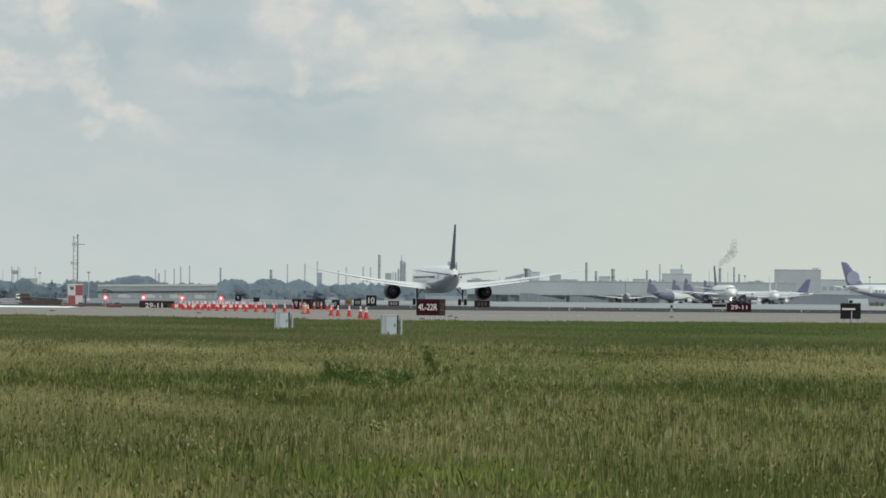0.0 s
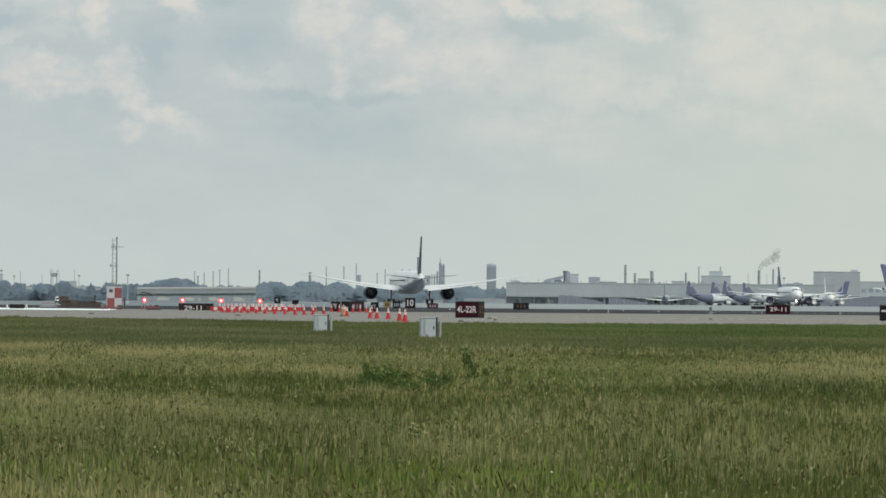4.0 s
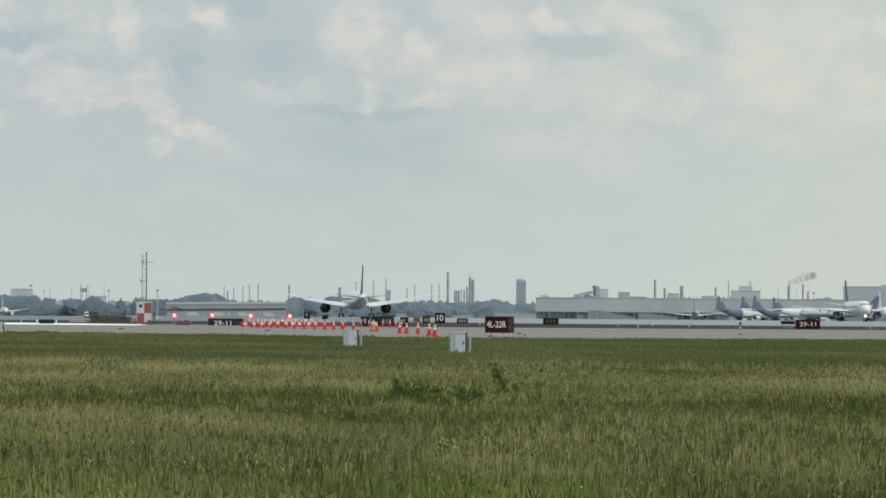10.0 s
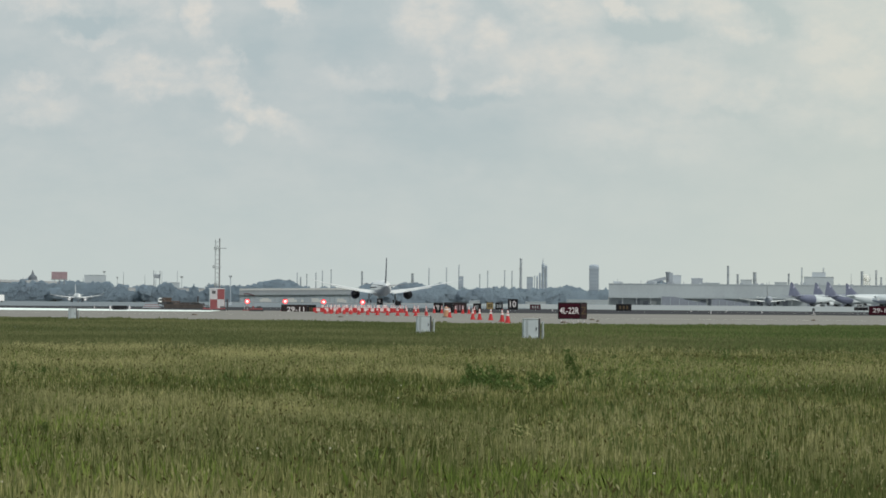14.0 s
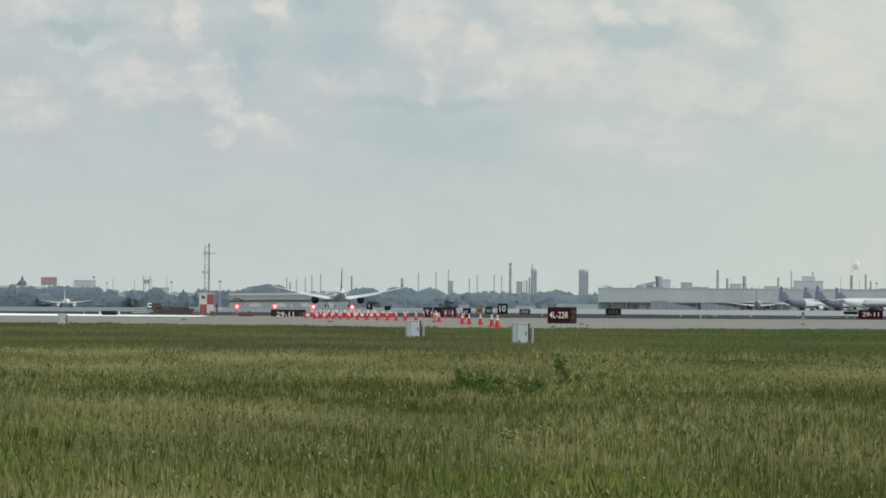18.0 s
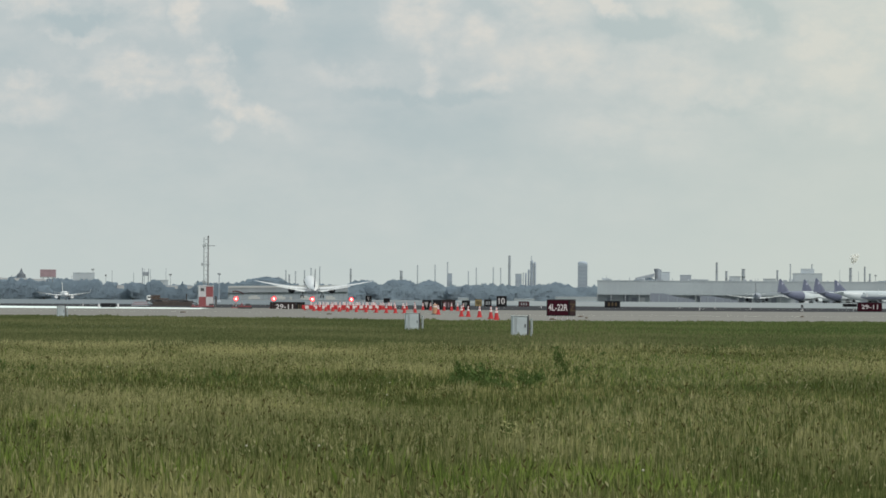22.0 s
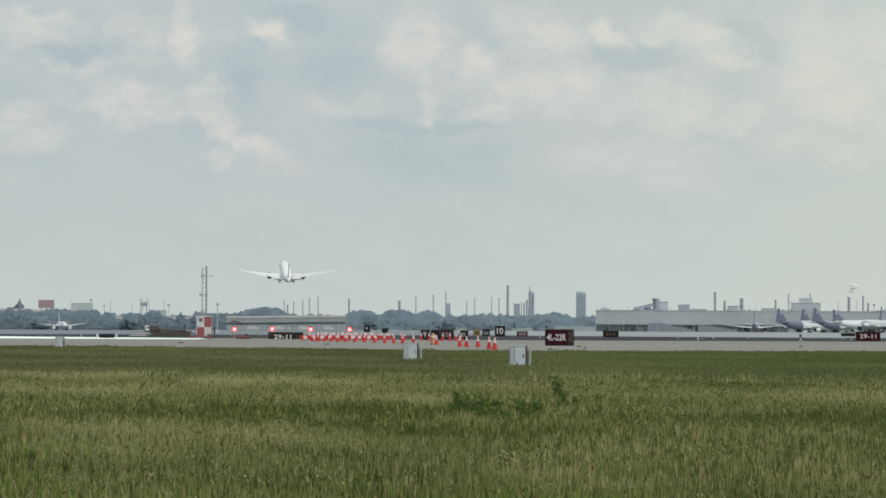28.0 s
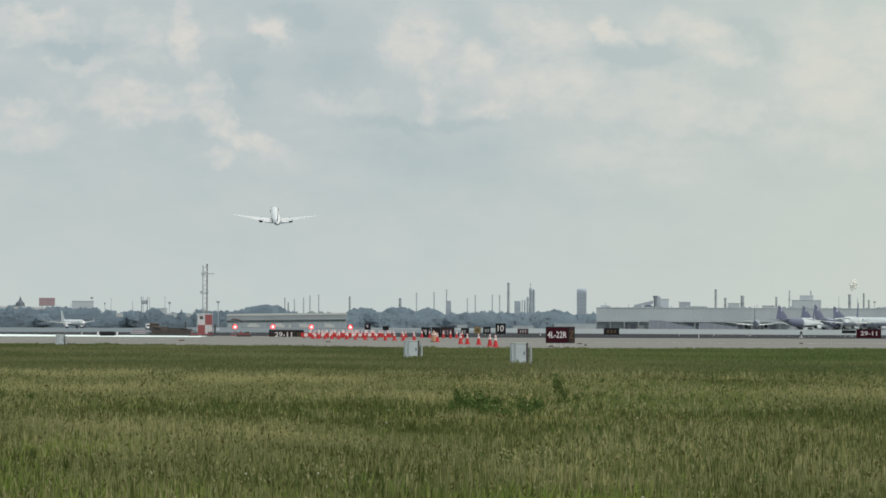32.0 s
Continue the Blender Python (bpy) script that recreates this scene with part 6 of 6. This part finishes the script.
block(-80, 24, 0, 30, 4380, STACK_PALE, "long pale building behind trees", windows=1)
block(132, 170, 0, 45, 4480, STACK_PALE, "pale block above the trees", windows=2)
for b0, b1 in CLEARINGS:
    block(b0, b1, 0, 23.5, 4246, PARAPET, "pale low building among the trees", depth=8)
block(280, 300, 0, 33, 4480, STACK_PALE, "low pale building among trees")
# hazy blue-grey put into the sheds' colour, as for the trees
SHED = mat("hazed_shed_cladding", (0.29, 0.33, 0.36), 0.7, vary=0.12, scale=0.1, fine=1)
for b, w, e, d in ((1022, 74, 8, 4190), (822, 18, 5, 4190), (930, 36, 4, 4190)):
    block(b - w / 2, b + w / 2, 0, e, d, SHED, "low grey shed at the field's edge", depth=10)


def fabric_shelter(b0, b1, e0, e1, d, label):
    """A low dark shelter with a sloping roof on posts before the warehouse."""
    ob = thing("cargo_shelter", facing((b0 + b1) / 2, d), label, "shelter", "cargo shelters")
    w = wide(b1 - b0, d)
    z0, z1 = up(e0, d), up(e1, d)
    bm = bmesh.new()
    loft(bm, [[(x, y, 0.05), (x, y, z), (x, y + 16, z), (x, y + 16, 0.05)] for x, y, z in ((-w / 2, 0, z0), (-w * 0.2, 0, z0 * 0.98), (w * 0.1, 0, (z0 + z1) / 2), (w / 2, 0, z1))])
    part("wall", bm, CLADDING_DARK, ob)
    for k in range(5):
        x = -w / 2 + w * k / 5
        part("rib", cube(x, x + 0.3, -0.3, -0.02, 0, z0 + (z1 - z0) * k / 5), CLADDING, ob)


fabric_shelter(1152, 1232, 15, 3, 3640, "dark sloping cargo shelter before the warehouse")
fabric_shelter(1241, 1308, 11, 3, 3600, "low dark cargo shelter before the warehouse")


def viaduct(b0, b1, e0, e1, d, label, rail=2.2, deck_h=3.4, n=12, wall=True):
    """An elevated road: deck, parapets, twin piers, a wall in place of the hazy view through, and trucks in the bays
    underneath.
    """
    ob = thing("viaduct", facing((b0 + b1) / 2, d), label, "viaduct")
    w = wide(b1 - b0, d)
    rr = random.Random(int(b1))

    def sloped(x0, x1, y0, y1, lo, hi, z0, z1):
        bm = box(bmesh.new(), x0, x1, y0, y1, lo, hi)
        for v in bm.verts:
            v.co.z += z0 + (z1 - z0) * (v.co.x - x0) / (x1 - x0)
        return bm
    for i in range(n):
        x0, x1 = -w / 2 + w * i / n, -w / 2 + w * (i + 1) / n
        z0, z1 = up(e0 + (e1 - e0) * i / n, d), up(e0 + (e1 - e0) * (i + 1) / n, d)
        deck = part("deck_span", sloped(x0, x1 - 0.03, 0, 14, -deck_h, 0, z0, z1), DECK_GREY, ob)
        part("parapet", sloped(x0, x1 - 0.03, -0.35, -0.02, 0.0, rail, z0, z1), PARAPET, deck, "pale concrete parapet")
        if wall:
            # made-up wall: stands for the hazy distance seen between the piers
            part("infill_wall", cube(x0, x1 - 0.03, 1.6, 2.2, 0, min(z0, z1) - deck_h - 0.05), BAY_HAZE, ob)
            for px in (x0 + 0.2, (x0 + x1) / 2):
                part("pier", cube(px, px + 0.7, 1.2, 1.598, 0, min(z0, z1) - deck_h - 0.02, 0.1), PIER_GREY, ob)


DECK_GREY = mat("deck_soffit", (0.225, 0.25, 0.275), 0.8, vary=0.12, scale=0.1, fine=1)
# haze tone, raised to offset the deck's shade
BAY_HAZE = mat("bay_haze", (0.265, 0.31, 0.35), 0.8, vary=0.14, scale=0.06, fine=0.5)
PIER_GREY = mat("pier_concrete", (0.24, 0.275, 0.305), 0.8, vary=0.12, scale=0.1, fine=1)
viaduct(406, 618, 19.5, 22.5, 4100, "long elevated road with a pale parapet, its bays closed by haze-coloured walls", 1.4)
viaduct(-90, 84, 33, 28.5, 4300, "pale-sided elevated road behind trees", 1.9, 1.6, 8, False)
for k, (bb, dd) in enumerate(((436, 4085), (452, 4092), (497, 4086), (509, 4090), (540, 4088), (585, 4090))):
    truck = thing("box_truck", facing(bb, dd), "pale box truck parked under the elevated road", "truck", "trucks under the elevated road")
    part("cargo_box", cube(-2.6, 2.4, -1.2, 1.2, 1.0, 3.7, 0.08), PARAPET if k % 3 else PIER_GREY, truck)
    part("cab", cube(2.45, 4.2, -1.1, 1.1, 0.6, 2.8, 0.2), PARAPET, truck)
    for wx in (-1.6, 3.2):
        part("wheel", lathe(((0.1, -1.15), (0.5, -1.15), (0.5, 1.15), (0.1, 1.15)), 12, "y"), RUBBER, truck, place=pose(wx, 0, 0.5))


def billboard():
    d = 4300
    ob = thing("billboard", facing(88, d), "large dull red billboard on a steel frame", "billboard")
    w = wide(28, d)
    part("board", cube(-w / 2, w / 2, -0.3, 0.3, up(37, d), up(50, d), 0.05), BILLBOARD, ob)
    part("frame", cube(-w / 2 - 0.2, w / 2 + 0.2, -0.2, 0.45, up(35.6, d), up(36.9, d)), STEEL, ob)
    for x in (-w * 0.3, 0, w * 0.3):
        part("leg", rod(bmesh.new(), (x, 0.4, 0), (x, 0.4, up(37, d)), 0.35), STEEL, ob)


billboard()


def domed_house():
    d = 4350
    ob = thing("domed_building", facing(41, d), "dark building with a small pointed dome", "building")
    w = wide(20, d)
    part("wall", cube(-w, w, 0, 14, 0, up(27, d), 0.2), STACK_GREY, ob)
    part("drum", lathe(((w * 0.55, up(27, d)), (w * 0.5, up(35, d)), (w * 0.2, up(36, d))), 14), STACK_GREY, ob, place=pose(0, 6, 0))
    part("dome", lathe(((w * 0.42, up(35, d)), (w * 0.36, up(41, d)), (w * 0.15, up(45, d)), (0.05, up(53, d))), 14), mat("dome_lead", (0.09, 0.105, 0.125), 0.6), ob, place=pose(0, 6, 0))


domed_house()


def water_tower():
    d = 4450
    ob = thing("water_tower", facing(260, d), "grey boxy water tank on four tall legs", "water tower")
    w = wide(11, d)
    for x in (-w / 2, w / 2):
        for y in (0, w):
            part("leg", rod(bmesh.new(), (x, y, 0), (x * 0.9, y, up(42, d)), 0.45, 0.35), STACK_GREY, ob)
    part("tank", cube(-w * 0.42, w * 0.42, w * 0.1, w * 0.9, up(40, d), up(47, d), 0.3), STACK_GREY, ob)
    part("mast", rod(bmesh.new(), (-w * 0.5, 0, up(42, d)), (-w * 0.5, 0, up(54, d)), 0.4, 0.3), STACK_GREY, ob)
    part("mast", rod(bmesh.new(), (w * 0.5, 0, up(42, d)), (w * 0.5, 0, up(53, d)), 0.4, 0.3), STACK_GREY, ob)


water_tower()


def van(b, d, paint, label, w=5.2, h=2.3):
    """A service van: body, cab glass, wheels."""
    ob = thing("service_van", facing(b, d, 0, 8), label, "van")
    body = part("body", cube(-w / 2, w / 2, -0.95, 0.95, 0.4, h, 0.12), paint, ob)
    part("windscreen", cube(-w / 2 + 0.1, -w / 2 + 1.2, -0.97, -0.951, h * 0.55, h * 0.85), GLASS_DARK, body)
    for x in (-w * 0.32, w * 0.30):
        for y in (-0.85, 0.85):
            part("wheel", lathe(((0.1, -0.12), (0.34, -0.12), (0.36, 0), (0.34, 0.12), (0.1, 0.12)), 14, "y"), RUBBER, ob, place=pose(x, y, 0.36))


van(-20, 2500, WHITE, "white box van at the far side of the field", 5.5, 3.2)
van(266, 1900, WHITE, "small white utility cart near the trailer", 1.3, 2.0)
van(1750, 1750, BOX_GREY, "pale grey service truck by the parked airliner", 6.0, 2.8)
crate = thing("cargo_crates", facing(1783, 1500), "brown cargo crates stacked on a dolly", "crate")
for i, x in enumerate((-1.9, -0.6, 0.7)):
    part("crate", cube(x, x + 1.2, -0.7, 0.7, 0.35, 1.6 + 0.2 * (i % 2), 0.03), TIMBER, crate)
part("dolly", cube(-2.1, 2.1, -0.8, 0.8, 0.0, 0.345, 0.02), DARK_STEEL, crate)


# ---- parked and moving airliners ----
def flying(b, d, heading, z=0.0, pitch=0.0):
    """Nose turned by heading degrees to the right of the way away from the camera along +y."""
    p = at(b, d, z)
    return pose(p.x, p.y, p.z + field(p.y, p.x), pitch, 0, -heading)


jet, jet_gear = airliner(flying(1045, 1227, 0), WIDEBODY, "white twin-engined wide-body airliner taking off, dark blue fin")
taxi, _ = airliner(flying(1522, 1720, 179), dict(NARROW, lamp=0.20, windows=24, belly=PLANE_WHITE), "white narrow-body airliner taxiing with its nose lamp lit")
follow, _ = airliner(flying(1600, 2380, 184), dict(NARROW, fin=PLANE_WHITE, nacelle=PLANE_WHITE, belly=PLANE_WHITE), "all-white narrow-body airliner taxiing behind another")
arrival, _ = airliner(flying(1862, 2700, 200), dict(NARROW, paint=DULL_WHITE), "white narrow-body airliner taxiing in past the freighters")
for b, d, hd in ((1428, 3360, 45), (1470, 3420, 45), (1493, 3250, 45)):
    airliner(flying(b, d, hd), FREIGHTER, "parked white freighter with dark purple tail", "parked freighters")
airliner(flying(1545, 3150, 70), dict(FREIGHTER, rear=DULL_WHITE, fin_top=12.9, fin_root=8.4), "parked white freighter with purple fin only", "parked freighters")
airliner(flying(1597, 2650, -70), dict(NARROW, fin=FIN_HAZED_BLUE, paint=DULL_WHITE), "parked white airliner with a dark blue tail", "parked airliners")
airliner(flying(1830, 1560, 78), dict(NARROW, windows=24, paint=DULL_WHITE, fin_root=5.1, fin=FIN_HAZED_BLUE, fin_mark=1.9, mark_paint=FIN_HAZE), "parked white airliner with a blue tail and pale disc", "parked airliners")
airliner(flying(1341, 3330, 9), dict(NARROW, fin=TAIL_DARK, paint=BODY_SHADE, belly=BODY_SHADE), "airliner parked before the warehouse, its shaded body coloured slate", "parked airliners")
small, _ = airliner(flying(119, 3400, 176), REGIONAL, "white regional jet facing across the far end of the field")


# ---- chimney smoke ----
def smoke_material():
    m = mat("smoke", (0.42, 0.43, 0.44), 1.0, vary=0.1, scale=0.4, fine=2)
    n, l = m.node_tree.nodes, m.node_tree.links
    b = n["Principled BSDF"]
    clear = n.new("ShaderNodeBsdfTransparent")
    mixs = n.new("ShaderNodeMixShader")
    mixs.inputs[0].default_value = 0.12
    l.new(clear.outputs[0], mixs.inputs[1]), l.new(b.outputs[0], mixs.inputs[2])
    l.new(mixs.outputs[0], n["Material Output"].inputs[0])
    return m


SMOKE = smoke_material()
STEAM = smoke_material()
steam_ramp = next(x for x in STEAM.node_tree.nodes if x.bl_idname == "ShaderNodeValToRGB")
for stop in steam_ramp.color_ramp.elements:
    stop.color = (0.88, 0.87, 0.83, 1)
next(x for x in STEAM.node_tree.nodes if x.bl_idname == "ShaderNodeMixShader").inputs[0].default_value = 0.30


def puff(radius, seed, material, label):
    """One soft lump of smoke."""
    bm = bmesh.new()
    bmesh.ops.create_icosphere(bm, subdivisions=3, radius=1.0)
    for v in bm.verts:
        v.co *= radius * (1 + 0.45 * noise.noise(v.co * 1.6 + Vector((seed * 3.1, 0, 0))) + 0.2 * noise.noise(v.co * 3.7 + Vector((0, seed * 2.3, 0))))
    me = finish(bm, "smoke_puff", True)
    me.materials.append(material)
    return tagged(new("smoke_puff", me), label, "smoke", "puffs of one smoke plume")


# radius, bearing, elevation of each lump of grey smoke, then of the white steam that follows
PLUME = [(1.5, 1506.5, 66), (2.0, 1508, 70), (2.4, 1512, 75), (3.2, 1516, 79), (3.6, 1522, 84), (3.4, 1528, 89), (2.8, 1531, 95), (2.5, 1525, 91), (2.6, 1530, 102), (2.1, 1532, 110)]
CLOUD = [(2.3, 1512, 75), (2.7, 1514.5, 79), (2.2, 1510.5, 80), (1.9, 1517, 82), (1.7, 1513, 84), (1.4, 1508.5, 72)]
puffs = [(puff(r, i + 1, SMOKE, "thin grey puff of chimney smoke"), b, e) for i, (r, b, e) in enumerate(PLUME)]
steam = [(puff(r, i + 31, STEAM, "small white puff of chimney steam"), b, e) for i, (r, b, e) in enumerate(CLOUD)]


def small_bird():
    """A small dark bird in flight, nose towards +y: body, two wings, forked tail."""
    ob = thing("bird", pose(140, 110, 1.2, 0, 0, 90), "small dark bird flying low across the field", "bird")
    part("body", lathe(((0.002, 0.055), (0.010, 0.045), (0.014, 0.02), (0.012, -0.02), (0.003, -0.05)), 10, "y"), FEATHER, ob, smooth=True)
    for s in (-1, 1):
        bm = bmesh.new()
        v = [bm.verts.new(q) for q in ((s * 0.008, 0.025, 0.006), (s * 0.05, 0.03, 0.016), (s * 0.105, -0.012, 0.012), (s * 0.05, 0.002, 0.014), (s * 0.008, -0.012, 0.006))]
        bm.faces.new(v)
        bmesh.ops.solidify(bm, geom=bm.faces[:], thickness=0.002)
        part("wing", bm, FEATHER, ob)
    bm = bmesh.new()
    bm.faces.new([bm.verts.new(q) for q in ((-0.004, -0.04, 0), (0.004, -0.04, 0), (0.016, -0.085, 0.002), (0, -0.068, 0.001), (-0.016, -0.085, 0.002))])
    bmesh.ops.solidify(bm, geom=bm.faces[:], thickness=0.002)
    part("tail", bm, FEATHER, ob)
    return ob


FEATHER = mat("dark_feather", (0.06, 0.056, 0.052), 0.7, vary=0.2, scale=20)
bird = small_bird()


# ---- all that moves ----
def motions():
    rows, gear_rows = [], []
    # t, lateral, height, pitch, yaw
    flight = ((0, 101.57, 0, 0, 1.5), (3, 102.95, 0, 0, 1.3), (6, 104.2, 0, 0, 1.1), (9, 105.0, 0, 0, 0.9), (11, 104.25, 0, 0, 0.6), (13, 103.4, 0, 0, 0.4), (15, 103.7, 0, 0, 0.4),
              (17, 104.18, 0, 0.2, 0.52), (19, 104.86, 0, 0.6, 0.64), (20, 105.2, 0, 1.8, 0.7), (21, 105.9, 0.2, 3.8, 0.7), (22, 106.9, 1.0, 5.8, 0.7), (23, 108.1, 1.9, 7.2, 0.7), (24, 109.3, 4.0, 8.2, 0.7),
              (25, 110.5, 7.8, 9.2, 0.7), (26, 111.8, 13.3, 10.0, 0.7), (27, 113.1, 20.4, 10.5, 0.7), (28, 114.5, 28.0, 11.0, 0.7), (29, 115.9, 37.2, 11.0, 0.7), (30, 117.4, 46.9, 11.0, 0.7), (31, 119.4, 57.3, 11.0, 0.7),
              (32, 121.3, 67.8, 11.0, 0.7))
    for t, x, z, p, turn in flight:
        y = 1245 + 49.5 * t + 0.92 * t * t - 40 * max(0.0, 1 - t / 10.0)
        rows.append((t, pose(x, y, z + field(y), p, 0, turn)))
    walk(jet, rows)
    for g in jet_gear:
        m = g.matrix_basis.copy()
        x = m.translation.x
        turn = pose(0, 0, 0, 0, (82 if x > 0 else -82), 0) if abs(x) > 0.5 else pose(0, 0, 0, 85, 0, 0)
        half = pose(0, 0, 0, 0, (41 if x > 0 else -41), 0) if abs(x) > 0.5 else pose(0, 0, 0, 42, 0, 0)
        walk(g, [(0, m), (26.5, m), (28.8, m @ half), (30.6, m @ turn), (32, m @ turn)])
    # the wings, with the engines under them, lift as they take the load
    root_z = WIDEBODY["axis"] - 0.62 * WIDEBODY["radius"]
    for p in jet.children:
        kind = p.name.split(".")[0]
        if kind not in ("wing", "engine"):
            continue
        m = p.matrix_basis.copy()
        x = m.translation.x if kind == "engine" else p.data.vertices[-1].co.x
        key = []
        for t, a in ((0, 0.0), (6, 0.2), (10, 1.6), (13, 2.4), (18, 3.0), (22, 3.7), (32, 3.7)):
            key.append((t, pose(0, 0, root_z, 0, -a if x > 0 else a, 0) @ pose(0, 0, -root_z) @ m))
        walk(p, key)
    # two airliners taxi towards the camera, a third comes in from the side
    walk(taxi, [(t, pose(231 - 0.4 * max(0, t - 7), 1712 - 14.2 * t, field(1712 - 14.2 * t), 0, 0, -179)) for t in (0, 3.5, 7, 10, 16, 24, 28)] + [(32, pose(222.4, 1712 - 14.2 * 28.5, field(1712 - 14.2 * 28.5), 0, 0, -179))])
    walk(follow, [(t, pose(336, 2335 - 11.5 * t, RISE, 0, 0, -184)) for t in (0, 8, 16, 24, 32)])
    walk(arrival, [(t, flying(b, d, hd)) for t, b, d, hd in ((0, 1880, 2780, 200), (10, 1757, 2680, 200), (20, 1640, 2580, 200), (28, 1550, 2490, 199), (31, 1519, 2455, 197), (32, 1511, 2445, 196))])
    walk(small, [(t, flying(b, d, hd)) for t, b, d, hd in ((0, 120, 3110, 176), (13, 119.4, 3100, 176), (20, 117.6, 3085, 176), (25, 115, 3065, 175), (28, 115, 3058, 174), (29, 117, 3052, 172), (30, 120, 3048, 169),
                                                             (31, 126, 3044, 164), (32, 132, 3040, 157))])
    # a bird darts across
    walk(bird, [(t, pose(x + 0.08, 110, z, 5 if 7.6 < t < 8.6 else 0, 0, 90)) for t, x, z in (
        (0, 160.2, 1.6), (5, 68.3, 1.4), (7.5, 22.38, 1.39), (7.8, 16.87, 2.29), (7.9, 15.07, 2.86), (8.0, 13.2, 3.59), (8.1, 11.35, 4.35), (8.2, 9.52, 5.16), (8.5, 4.01, 7.16), (10, -23.6, 11.0), (32, -427.8, 14.0))])
    # the grey plume leans over, flattens and blows away; white steam then rises beside the chimney
    for ob, b, e in puffs:
        key = []
        for k in range(17):
            t = 2.0 * k
            bend = min(1.0, t / 10.0)
            low = 66 + (b - 1506) * 0.55
            gust = 40.0 * max(0.0, t - 11.0)
            p = at(b + (b - 1506) * 0.7 * bend + 1.2 * math.sin(k * 0.9 + b) + gust, 4650, up(e + (low - e) * bend + gust * 0.05, 4650) + 0.4 * math.sin(k * 1.2 + e))
            key.append((t, pose(p.x, p.y, p.z, 0, 0, 7 * k)))
        walk(ob, key)
    for i, (ob, b, e) in enumerate(steam):
        base, key = at(b, 4660, up(16, 4650)), []
        for t in (0, 12 + 0.2 * i):
            key.append((t, pose(base.x, base.y, base.z, 0, 0, 0)))
        for k in range(9):
            t = 15.5 + 0.2 * i + 1.95 * k if k < 8 else 32
            p = at(b + 1.3 * math.sin(k * 1.1 + i), 4650, up(e + 1.2 * math.sin(k * 0.8 + 2 * i), 4650))
            key.append((t, pose(p.x, p.y, p.z, 0, 0, 9 * k)))
        walk(ob, key)


motions()
